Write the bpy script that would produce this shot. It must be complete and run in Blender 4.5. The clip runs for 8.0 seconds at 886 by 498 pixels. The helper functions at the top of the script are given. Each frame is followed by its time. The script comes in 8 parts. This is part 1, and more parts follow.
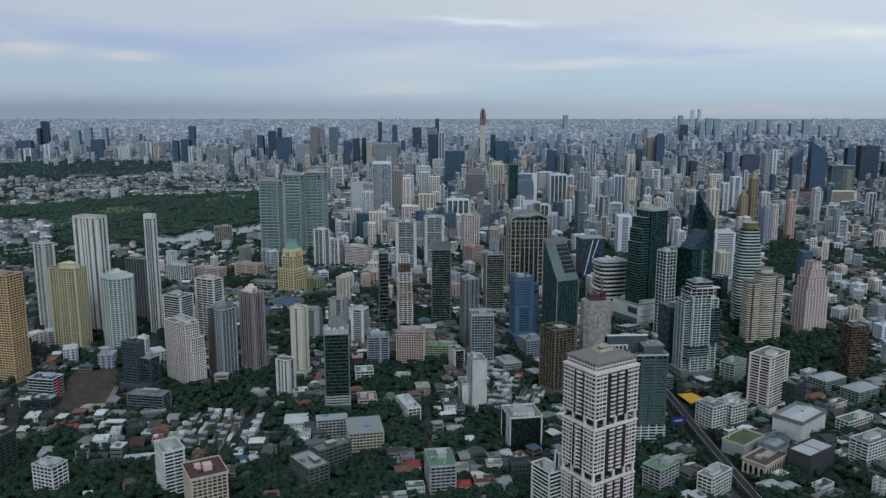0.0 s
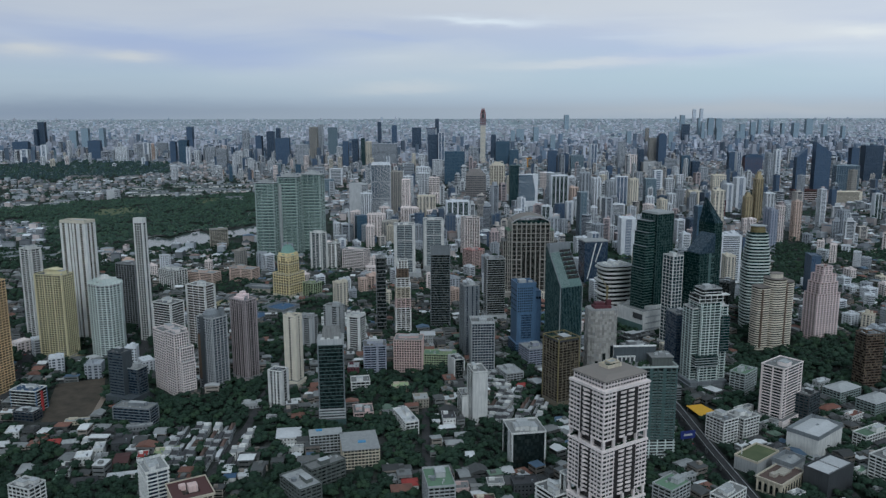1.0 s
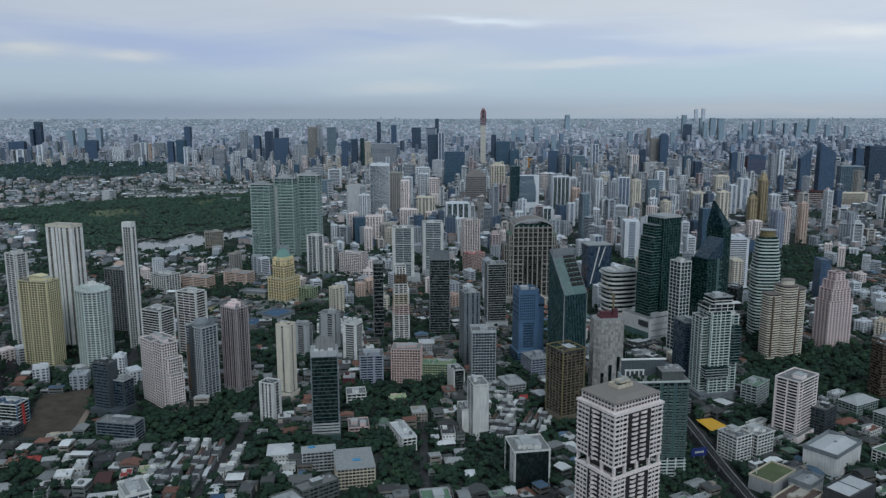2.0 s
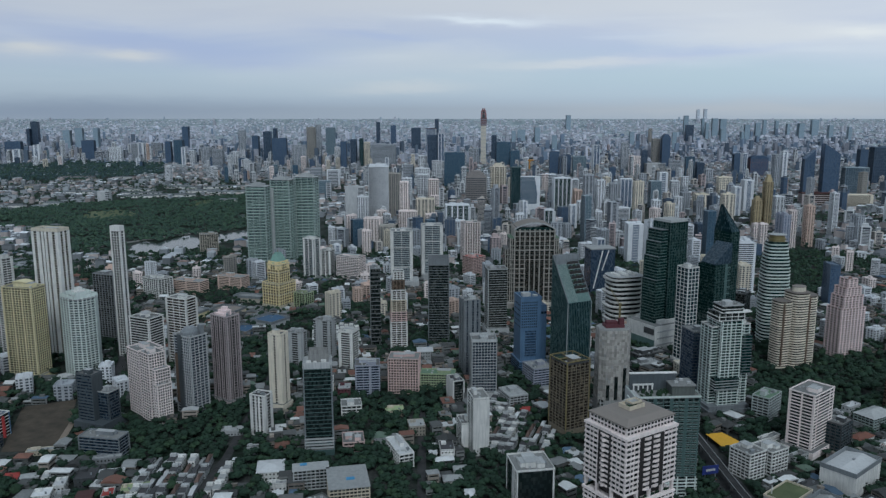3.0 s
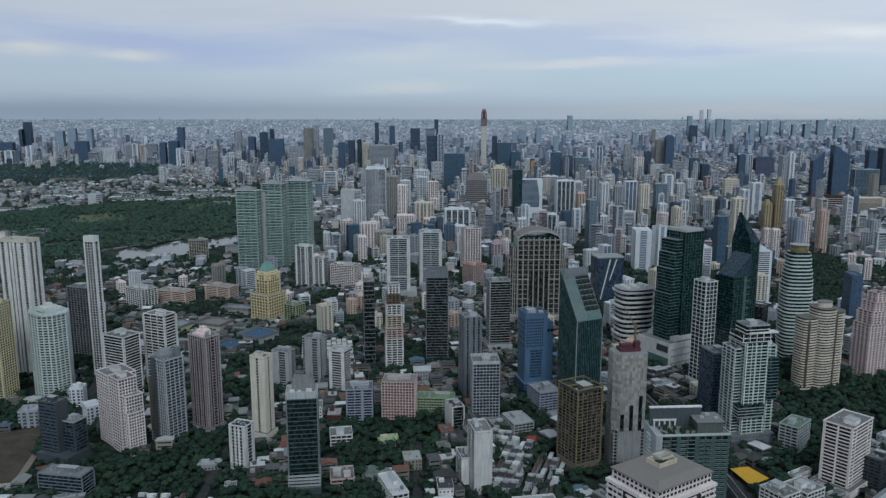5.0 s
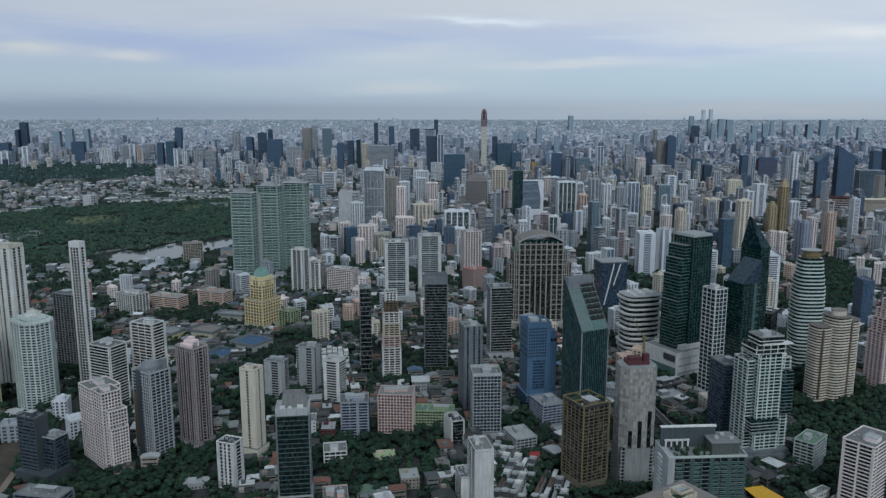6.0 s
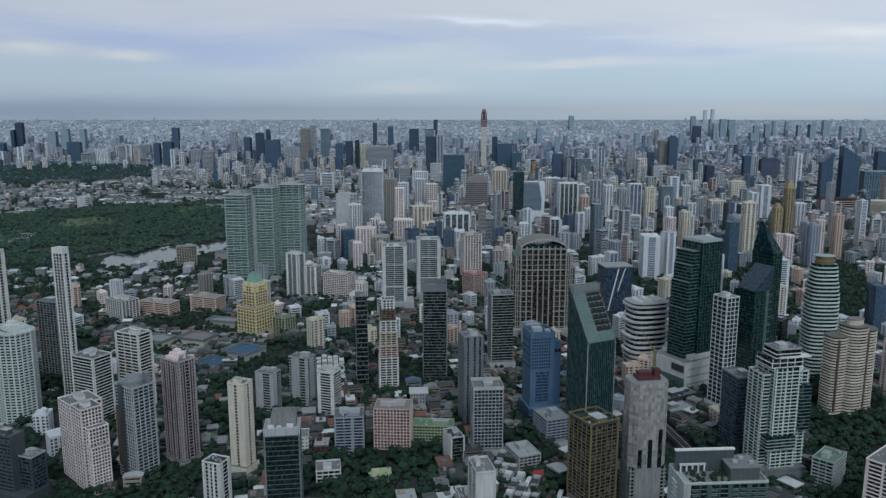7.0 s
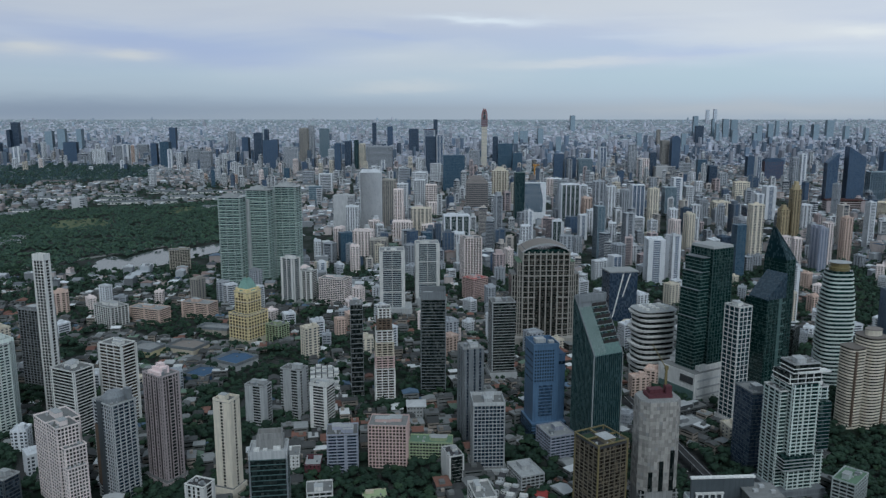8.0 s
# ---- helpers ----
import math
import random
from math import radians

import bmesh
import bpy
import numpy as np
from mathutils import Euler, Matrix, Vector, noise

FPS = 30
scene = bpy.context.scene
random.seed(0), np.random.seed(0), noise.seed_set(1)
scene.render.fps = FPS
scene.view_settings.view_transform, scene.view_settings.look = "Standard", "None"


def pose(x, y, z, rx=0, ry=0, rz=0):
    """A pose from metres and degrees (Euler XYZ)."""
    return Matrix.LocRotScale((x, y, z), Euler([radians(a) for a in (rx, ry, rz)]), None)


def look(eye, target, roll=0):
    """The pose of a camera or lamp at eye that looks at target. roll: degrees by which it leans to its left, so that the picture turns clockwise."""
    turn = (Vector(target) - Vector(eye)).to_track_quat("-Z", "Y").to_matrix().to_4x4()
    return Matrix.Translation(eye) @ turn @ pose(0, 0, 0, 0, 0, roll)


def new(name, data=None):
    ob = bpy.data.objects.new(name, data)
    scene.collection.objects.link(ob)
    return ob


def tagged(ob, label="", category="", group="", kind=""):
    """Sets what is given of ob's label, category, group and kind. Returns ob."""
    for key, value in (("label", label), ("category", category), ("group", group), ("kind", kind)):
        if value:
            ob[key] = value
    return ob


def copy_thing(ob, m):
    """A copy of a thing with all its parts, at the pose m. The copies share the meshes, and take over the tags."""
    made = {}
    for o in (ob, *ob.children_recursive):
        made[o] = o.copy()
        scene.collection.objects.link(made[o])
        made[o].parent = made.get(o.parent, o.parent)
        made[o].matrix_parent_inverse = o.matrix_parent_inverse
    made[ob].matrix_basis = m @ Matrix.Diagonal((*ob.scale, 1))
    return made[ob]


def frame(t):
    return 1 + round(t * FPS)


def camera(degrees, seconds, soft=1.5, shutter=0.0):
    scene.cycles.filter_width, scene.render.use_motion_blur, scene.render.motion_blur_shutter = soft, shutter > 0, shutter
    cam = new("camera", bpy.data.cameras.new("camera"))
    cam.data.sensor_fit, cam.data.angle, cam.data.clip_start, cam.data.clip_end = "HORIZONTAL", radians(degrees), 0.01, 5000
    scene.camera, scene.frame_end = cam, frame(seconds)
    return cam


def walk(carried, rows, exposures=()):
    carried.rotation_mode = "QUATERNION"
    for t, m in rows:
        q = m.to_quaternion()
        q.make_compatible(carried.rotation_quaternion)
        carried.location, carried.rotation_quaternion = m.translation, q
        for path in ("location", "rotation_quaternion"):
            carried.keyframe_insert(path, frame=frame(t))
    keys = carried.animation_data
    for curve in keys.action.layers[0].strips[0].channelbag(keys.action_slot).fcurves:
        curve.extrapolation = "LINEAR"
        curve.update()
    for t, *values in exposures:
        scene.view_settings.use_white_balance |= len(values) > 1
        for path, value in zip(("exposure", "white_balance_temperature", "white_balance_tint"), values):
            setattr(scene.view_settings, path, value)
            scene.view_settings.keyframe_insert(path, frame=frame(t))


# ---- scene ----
cam = camera(59.8, 8.0, soft=1.35)
PATH = [
    (0, (-0.059, 2.91, 322.649), (-0.076, 4.878, 322.291), -0.0),
    (0.5, (0.536, 20.503, 322.895), (0.518, 22.47, 322.537), -0.0),
    (1, (1.422, 37.654, 323.058), (1.404, 39.621, 322.7), -0.1),
    (1.5, (1.595, 56.09, 323.68), (1.577, 58.057, 323.321), -0.1),
    (3, (2.777, 108.694, 324.344), (2.759, 110.662, 323.985), -0.0),
    (3.5, (2.764, 126.21, 324.547), (2.746, 128.177, 324.189), 0.0),
    (4, (3.246, 144.317, 324.884), (3.228, 146.285, 324.525), 0.0),
    (4.5, (3.476, 162.319, 325.497), (3.458, 164.287, 325.138), 0.0),
    (6, (4.617, 214.522, 326.679), (4.599, 216.49, 326.32), 0.0),
    (6.5, (4.6, 232.8, 326.7), (4.582, 234.767, 326.341), 0.0),
    (7, (4.85, 252.0, 326.9), (4.833, 253.968, 326.541), 0.0),
    (7.5, (5.6, 271.4, 327.3), (5.583, 273.367, 326.941), 0.0),
    (8, (6.5, 290.6, 327.6), (6.482, 292.567, 327.24), 0.0),
]
walk(cam, [(t, look(eye, target, roll)) for t, eye, target, roll in PATH], [(0, 0.0, 5620, 2), (8, 0.0, 5620, 2)])

# ---- light ----
SUN_TURN, SUN_HIGH = radians(172), radians(46)
sky_world = bpy.data.worlds.new("overcast_sky")
scene.world = sky_world
sky_world.use_nodes = True
wt = sky_world.node_tree
wt.nodes.clear()


def wire(tree, kind, **values):
    node = tree.nodes.new(kind)
    for key, value in values.items():
        if key in node.inputs:
            node.inputs[key].default_value = value
    return node


def ramp(tree, stops):
    node = tree.nodes.new("ShaderNodeValToRGB")
    while len(node.color_ramp.elements) < len(stops):
        node.color_ramp.elements.new(0.5)
    for e, (at, col) in zip(node.color_ramp.elements, stops):
        e.position, e.color = at, (*col, 1)
    return node


def math_node(tree, op, a, b=0.5):
    node = tree.nodes.new("ShaderNodeMath")
    node.operation = op
    for slot, v in zip(node.inputs, (a, b)):
        if isinstance(v, (int, float)):
            slot.default_value = v
        else:
            tree.links.new(v, slot)
    return node.outputs[0]


def mixed(tree, fac, a, b, blend="MIX"):
    node = tree.nodes.new("ShaderNodeMix")
    node.data_type, node.blend_type = "RGBA", blend
    for slot, v in ((node.inputs[0], fac), (node.inputs[6], a), (node.inputs[7], b)):
        if isinstance(v, (int, float)):
            slot.default_value = v
        elif isinstance(v, tuple):
            slot.default_value = (*v, 1)
        else:
            tree.links.new(v, slot)
    return node.outputs[2]


def build_sky():
    t = wt
    sky = t.nodes.new("ShaderNodeTexSky")
    sky.sky_type, sky.sun_disc = "NISHITA", False
    sky.sun_elevation, sky.sun_rotation, sky.altitude = SUN_HIGH, SUN_TURN, 300
    sky.air_density, sky.dust_density = 1.0, 3.0
    thin = mixed(t, 1.0, sky.outputs[0], (0.1, 0.1, 0.1), "MULTIPLY")
    co = t.nodes.new("ShaderNodeTexCoord")
    xyz = t.nodes.new("ShaderNodeSeparateXYZ")
    t.links.new(co.outputs["Generated"], xyz.inputs[0])
    high = math_node(t, "MAXIMUM", xyz.outputs[2], 0.0)
    grade = ramp(t, [(0.0, (0.375, 0.395, 0.435)), (0.006, (0.405, 0.435, 0.485)), (0.017, (0.46, 0.495, 0.54)), (0.04, (0.485, 0.53, 0.58)), (0.075, (0.465, 0.49, 0.60)), (0.10, (0.49, 0.495, 0.59)), (0.15, (0.58, 0.56, 0.585)), (0.28, (0.36, 0.39, 0.43)), (0.5, (0.228, 0.258, 0.288)), (1.0, (0.228, 0.258, 0.288))])
    t.links.new(high, grade.inputs[0])
    # long flat cloud banks
    stretch = wire(t, "ShaderNodeMapping", Scale=(1.5, 1.5, 8.5), Location=(1.7, 0.4, 0.35), Rotation=(0.0, 0.05, 0.0))
    t.links.new(co.outputs["Generated"], stretch.inputs[0])
    n1 = wire(t, "ShaderNodeTexNoise", Scale=1.5, Detail=5.0, Roughness=0.5, Distortion=0.4)
    t.links.new(stretch.outputs[0], n1.inputs["Vector"])
    bank = ramp(t, [(0.44, (0, 0, 0)), (0.60, (1, 1, 1))])
    t.links.new(n1.outputs[0], bank.inputs[0])
    stretch2 = wire(t, "ShaderNodeMapping", Scale=(2.0, 2.0, 26.0), Location=(0.2, 3.1, 1.1), Rotation=(0.0, 0.04, 0.0))
    t.links.new(co.outputs["Generated"], stretch2.inputs[0])
    n2 = wire(t, "ShaderNodeTexNoise", Scale=1.6, Detail=4.0, Roughness=0.5)
    t.links.new(stretch2.outputs[0], n2.inputs["Vector"])
    wisp = ramp(t, [(0.56, (0, 0, 0)), (0.74, (1, 1, 1))])
    t.links.new(n2.outputs[0], wisp.inputs[0])
    rise = ramp(t, [(0.022, (0, 0, 0)), (0.065, (1, 1, 1))])
    t.links.new(high, rise.inputs[0])
    amount = math_node(t, "MULTIPLY", bank.outputs[0], rise.outputs[0])
    cloudy = mixed(t, math_node(t, "MULTIPLY", amount, 0.4), grade.outputs[0], (0.72, 0.675, 0.645))
    amount2 = math_node(t, "MULTIPLY", wisp.outputs[0], rise.outputs[0])
    cloudy = mixed(t, math_node(t, "MULTIPLY", amount2, 0.25), cloudy, (0.78, 0.76, 0.75))
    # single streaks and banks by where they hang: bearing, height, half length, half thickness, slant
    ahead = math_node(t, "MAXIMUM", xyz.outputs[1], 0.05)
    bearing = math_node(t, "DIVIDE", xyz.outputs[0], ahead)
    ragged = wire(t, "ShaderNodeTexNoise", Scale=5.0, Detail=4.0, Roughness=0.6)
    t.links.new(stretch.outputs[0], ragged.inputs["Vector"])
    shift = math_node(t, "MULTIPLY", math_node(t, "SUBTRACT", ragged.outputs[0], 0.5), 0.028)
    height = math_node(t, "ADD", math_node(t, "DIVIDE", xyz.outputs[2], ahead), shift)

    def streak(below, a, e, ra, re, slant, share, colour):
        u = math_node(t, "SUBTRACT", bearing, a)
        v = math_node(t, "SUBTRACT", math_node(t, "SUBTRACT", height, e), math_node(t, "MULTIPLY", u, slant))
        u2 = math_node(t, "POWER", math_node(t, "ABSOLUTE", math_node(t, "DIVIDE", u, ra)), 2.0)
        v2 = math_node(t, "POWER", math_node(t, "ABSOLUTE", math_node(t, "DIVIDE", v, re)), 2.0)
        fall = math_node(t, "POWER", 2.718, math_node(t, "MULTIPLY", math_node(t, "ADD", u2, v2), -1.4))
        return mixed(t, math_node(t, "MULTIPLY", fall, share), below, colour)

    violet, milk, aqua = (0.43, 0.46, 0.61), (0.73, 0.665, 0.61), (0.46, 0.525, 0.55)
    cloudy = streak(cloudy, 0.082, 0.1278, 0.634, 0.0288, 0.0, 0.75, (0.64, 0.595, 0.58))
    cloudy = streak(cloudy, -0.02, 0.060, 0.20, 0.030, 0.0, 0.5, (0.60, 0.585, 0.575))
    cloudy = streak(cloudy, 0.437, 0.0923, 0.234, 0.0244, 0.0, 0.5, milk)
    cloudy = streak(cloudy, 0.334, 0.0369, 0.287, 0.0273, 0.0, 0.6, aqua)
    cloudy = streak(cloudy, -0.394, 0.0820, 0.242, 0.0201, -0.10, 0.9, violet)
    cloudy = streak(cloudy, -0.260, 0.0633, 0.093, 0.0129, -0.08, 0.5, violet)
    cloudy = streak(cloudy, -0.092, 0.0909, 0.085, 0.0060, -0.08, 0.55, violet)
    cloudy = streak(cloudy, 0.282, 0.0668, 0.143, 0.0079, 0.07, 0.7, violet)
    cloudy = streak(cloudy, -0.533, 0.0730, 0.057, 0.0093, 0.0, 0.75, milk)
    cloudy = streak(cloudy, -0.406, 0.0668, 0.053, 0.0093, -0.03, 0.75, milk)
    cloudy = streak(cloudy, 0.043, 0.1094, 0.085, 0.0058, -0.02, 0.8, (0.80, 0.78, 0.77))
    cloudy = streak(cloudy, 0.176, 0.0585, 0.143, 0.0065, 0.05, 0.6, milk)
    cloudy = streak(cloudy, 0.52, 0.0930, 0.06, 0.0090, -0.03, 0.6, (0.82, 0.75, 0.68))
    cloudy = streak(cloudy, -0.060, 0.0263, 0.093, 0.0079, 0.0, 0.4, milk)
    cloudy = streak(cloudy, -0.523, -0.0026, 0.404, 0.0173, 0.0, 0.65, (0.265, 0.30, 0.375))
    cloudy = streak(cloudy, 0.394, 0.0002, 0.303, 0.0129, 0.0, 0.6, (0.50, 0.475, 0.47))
    # brighter towards the veiled sun in the east
    side = wire(t, "ShaderNodeMapRange")
    for key, v in (("From Min", -0.5), ("From Max", 0.6), ("To Min", 0.95), ("To Max", 1.17)):
        side.inputs[key].default_value = v
    t.links.new(xyz.outputs[0], side.inputs["Value"])
    cloudy = mixed(t, 1.0, cloudy, side.outputs[0], "MULTIPLY")
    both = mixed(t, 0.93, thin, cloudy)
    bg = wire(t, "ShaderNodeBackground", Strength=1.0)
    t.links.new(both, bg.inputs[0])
    out = t.nodes.new("ShaderNodeOutputWorld")
    t.links.new(bg.outputs[0], out.inputs[0])


build_sky()
sun_data = bpy.data.lights.new("sun", "SUN")
sun_data.energy, sun_data.angle, sun_data.color = 1.0, radians(18), (1.0, 0.975, 0.95)
sun = new("sun", sun_data)
sun.matrix_world = look((math.sin(SUN_TURN) * math.cos(SUN_HIGH) * 900, math.cos(SUN_TURN) * math.cos(SUN_HIGH) * 900, math.sin(SUN_HIGH) * 900), (0, 0, 0))


# ---- materials ----
def surface(name, rough=0.7, metal=0.0, spec=0.5):
    m = bpy.data.materials.new(name)
    m.use_nodes = True
    b = m.node_tree.nodes["Principled BSDF"]
    b.inputs["Roughness"].default_value, b.inputs["Metallic"].default_value = rough, metal
    b.inputs["Specular IOR Level"].default_value = spec
    return m, m.node_tree, b


def noise_at(t, scale, stretch=(1, 1, 1), detail=4.0, rough=0.55):
    geo = t.nodes.new("ShaderNodeNewGeometry")
    mp = wire(t, "ShaderNodeMapping", Scale=stretch)
    t.links.new(geo.outputs["Position"], mp.inputs[0])
    n = wire(t, "ShaderNodeTexNoise", Scale=scale, Detail=detail, Roughness=rough)
    t.links.new(mp.outputs[0], n.inputs["Vector"])
    return n.outputs[0]


def bumped(t, b, height, strength, distance):
    bp = wire(t, "ShaderNodeBump", Strength=strength, Distance=distance)
    t.links.new(height, bp.inputs["Height"])
    t.links.new(bp.outputs[0], b.inputs["Normal"])


def paint(name, col, rough=0.75, stain=0.38, vary=0.13, islands=False):
    """Weathered paint or plaster: rain streaks, blotches and a change from piece to piece."""
    m, t, b = surface(name, rough)
    dark = tuple(c * (1 - stain) * f for c, f in zip(col, (0.95, 0.97, 1.0)))
    streak = ramp(t, [(0.42, (0, 0, 0)), (0.72, (1, 1, 1))])
    t.links.new(noise_at(t, 0.8, (1, 1, 0.07)), streak.inputs[0])
    blot = ramp(t, [(0.35, (0, 0, 0)), (0.7, (1, 1, 1))])
    t.links.new(noise_at(t, 0.09, (1, 1, 1), 6.0, 0.65), blot.inputs[0])
    c = mixed(t, math_node(t, "MULTIPLY", streak.outputs[0], 0.85), col, dark)
    c = mixed(t, math_node(t, "MULTIPLY", blot.outputs[0], 0.55), c, dark)
    if islands:
        g = t.nodes.new("ShaderNodeNewGeometry")
        rnd = g.outputs["Random Per Island"]
    else:
        rnd = t.nodes.new("ShaderNodeObjectInfo").outputs["Random"]
    hsv = t.nodes.new("ShaderNodeHueSaturation")
    t.links.new(math_node(t, "ADD", math_node(t, "MULTIPLY", rnd, 2 * vary), 1 - vary), hsv.inputs["Value"])
    t.links.new(c, hsv.inputs["Color"])
    t.links.new(hsv.outputs[0], b.inputs["Base Color"])
    bumped(t, b, noise_at(t, 2.0), 0.25, 0.1)
    return m


def window_glass(name, dark, pale, share=0.3, rough=0.12, cell=(1.9, 1.9, 3.2), tint=0.5):
    """Panes of one window each: most of them dark, some with blinds drawn."""
    m, t, b = surface(name, rough, 0.0, tint)
    co = t.nodes.new("ShaderNodeTexCoord")
    snap = t.nodes.new("ShaderNodeVectorMath")
    snap.operation = "SNAP"
    t.links.new(co.outputs["Object"], snap.inputs[0])
    snap.inputs[1].default_value = cell
    wn = t.nodes.new("ShaderNodeTexWhiteNoise")
    t.links.new(snap.outputs[0], wn.inputs["Vector"])
    r = ramp(t, [(0.0, dark), (1 - share, tuple(c * 1.5 for c in dark)), (min(0.99, 1 - share + 0.05), tuple((a + p) / 2 for a, p in zip(dark, pale))), (1.0, pale)])
    t.links.new(wn.outputs["Value"], r.inputs[0])
    t.links.new(r.outputs[0], b.inputs["Base Color"])
    rr = math_node(t, "ADD", math_node(t, "MULTIPLY", wn.outputs["Value"], 0.25), rough)
    t.links.new(rr, b.inputs["Roughness"])
    bumped(t, b, noise_at(t, 0.35), 0.06, 0.3)
    return m


def roofing(name, col, stain=0.45, rough=0.8, islands=False, ribs=True):
    """Roof sheets and tiles with rust, dust and fine ribs."""
    m, t, b = surface(name, rough)
    dust = ramp(t, [(0.38, (0, 0, 0)), (0.68, (1, 1, 1))])
    t.links.new(noise_at(t, 0.35, (1, 1, 1), 6.0, 0.7), dust.inputs[0])
    c = mixed(t, math_node(t, "MULTIPLY", dust.outputs[0], 0.75), col, tuple(x * (1 - stain) + 0.02 for x in col))
    if islands:
        rnd = t.nodes.new("ShaderNodeNewGeometry").outputs["Random Per Island"]
    else:
        rnd = t.nodes.new("ShaderNodeObjectInfo").outputs["Random"]
    hsv = t.nodes.new("ShaderNodeHueSaturation")
    t.links.new(math_node(t, "ADD", math_node(t, "MULTIPLY", rnd, 0.5), 0.72), hsv.inputs["Value"])
    t.links.new(c, hsv.inputs["Color"])
    t.links.new(hsv.outputs[0], b.inputs["Base Color"])
    bumped(t, b, noise_at(t, 1.5, (1, 4, 1)), 0.4, 0.15)
    return m


def foliage(name, dark, light):
    m, t, b = surface(name, 0.75, 0.0, 0.25)
    rnd = t.nodes.new("ShaderNodeNewGeometry").outputs["Random Per Island"]
    clump = ramp(t, [(0.36, (0, 0, 0)), (0.66, (1, 1, 1))])
    t.links.new(noise_at(t, 0.11, (1, 1, 1), 3.0), clump.inputs[0])
    c = mixed(t, math_node(t, "ADD", math_node(t, "MULTIPLY", rnd, 0.35), math_node(t, "MULTIPLY", clump.outputs[0], 0.6)), dark, light)
    big = ramp(t, [(0.35, (0, 0, 0)), (0.7, (1, 1, 1))])
    t.links.new(noise_at(t, 0.02, (1, 1, 1), 3.0), big.inputs[0])
    c = mixed(t, math_node(t, "MULTIPLY", big.outputs[0], 0.5), c, tuple(x * 0.6 for x in dark))
    t.links.new(c, b.inputs["Base Color"])
    return m


WHITE = paint("white_render", (0.83, 0.82, 0.785), stain=0.36)
PALE = paint("pale_grey_render", (0.50, 0.51, 0.51))
GREY = paint("grey_render", (0.28, 0.29, 0.30))
CONCRETE = paint("bare_concrete", (0.33, 0.33, 0.32), 0.85, 0.45)
DARKGREY = paint("charcoal_cladding", (0.075, 0.08, 0.085), 0.5)
PINKWHITE = paint("pinkish_white_render", (0.90, 0.795, 0.76), stain=0.25)
PINK = paint("dusty_pink_render", (0.50, 0.43, 0.43))
ROSE = paint("rose_render", (0.84, 0.68, 0.66), stain=0.26)
PEACH = paint("peach_render", (0.70, 0.535, 0.45), stain=0.3)
SALMON = paint("salmon_render", (0.70, 0.52, 0.48), stain=0.28)
CREAM = paint("cream_render", (0.66, 0.585, 0.455), stain=0.3)
YELLOW = paint("pale_yellow_render", (0.77, 0.69, 0.43), stain=0.25)
OCHRE = paint("ochre_render", (0.82, 0.68, 0.38), stain=0.25)
UMBER = paint("grey_brown_frames", (0.215, 0.185, 0.135), 0.5)
GOLD = paint("gold_cladding", (0.25, 0.205, 0.095), 0.45)
ORANGE = paint("apricot_render", (0.80, 0.565, 0.31), stain=0.25)
BEIGE = paint("beige_stone", (0.47, 0.43, 0.36))
# buildings of the far plain: both colours include the blue of haze
FAR_BLUE = paint("hazed_far_towers", (0.16, 0.21, 0.28), 0.6, 0.2, 0.45, True)
FAR_WALL = paint("hazed_far_walls", (0.48, 0.495, 0.56), 0.9, 0.3, 0.5, True)
BROWN = paint("brown_render", (0.17, 0.12, 0.085))
MAROON = paint("maroon_cladding", (0.12, 0.035, 0.045))
RED = paint("red_paint", (0.48, 0.06, 0.06))
BLUEPAINT = paint("blue_cladding", (0.13, 0.22, 0.35), 0.4)
LILAC = paint("lilac_grey_render", (0.42, 0.44, 0.52))
GREENPAINT = paint("pale_green_render", (0.45, 0.53, 0.33))
TEALDARK = paint("dark_green_mullions", (0.09, 0.15, 0.145), 0.5)
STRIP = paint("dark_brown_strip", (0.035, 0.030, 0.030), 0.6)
SLATE = paint("slate_cladding", (0.088, 0.104, 0.115), 0.5)
SEA_EDGE = paint("sea_green_edges", (0.13, 0.21, 0.195), 0.5)
MOSS = paint("grey_green_concrete", (0.14, 0.155, 0.145), 0.8, 0.4)
IVORY = paint("ivory_render", (0.77, 0.70, 0.575), stain=0.28)
MIST = paint("mist_grey_panels", (0.50, 0.54, 0.53), 0.5)
ROSEWOOD = paint("dull_red_cladding", (0.34, 0.17, 0.175), 0.5)
DUSKY = paint("dusky_red_cladding", (0.20, 0.11, 0.115), 0.5)
SAGE = paint("sage_grey_panels", (0.36, 0.42, 0.40), 0.5)
GREENWHITE = paint("greenish_white_render", (0.66, 0.72, 0.68), stain=0.25)
STEEL = paint("grey_steel", (0.25, 0.27, 0.285), 0.4)

G_DARK = window_glass("dark_window_glass", (0.008, 0.012, 0.012), (0.105, 0.11, 0.10), 0.18, 0.15, tint=0.3)
G_BLACK = window_glass("black_curtain_glass", (0.010, 0.016, 0.016), (0.035, 0.045, 0.042), 0.12, 0.12, tint=0.35)
G_BLUE = window_glass("blue_window_glass", (0.010, 0.020, 0.034), (0.07, 0.10, 0.13), 0.2, 0.1, tint=0.35)
G_NAVY = window_glass("navy_curtain_glass", (0.030, 0.048, 0.078), (0.06, 0.085, 0.12), 0.3, 0.15)
# both tower glasses are lightened and blued in place of haze
G_FAR = window_glass("hazed_charcoal_glass", (0.055, 0.088, 0.145), (0.085, 0.12, 0.18), 0.3, 0.2, tint=0.3)
G_FARWIN = window_glass("hazed_far_window_glass", (0.042, 0.052, 0.066), (0.09, 0.10, 0.115), 0.2, 0.2, tint=0.3)
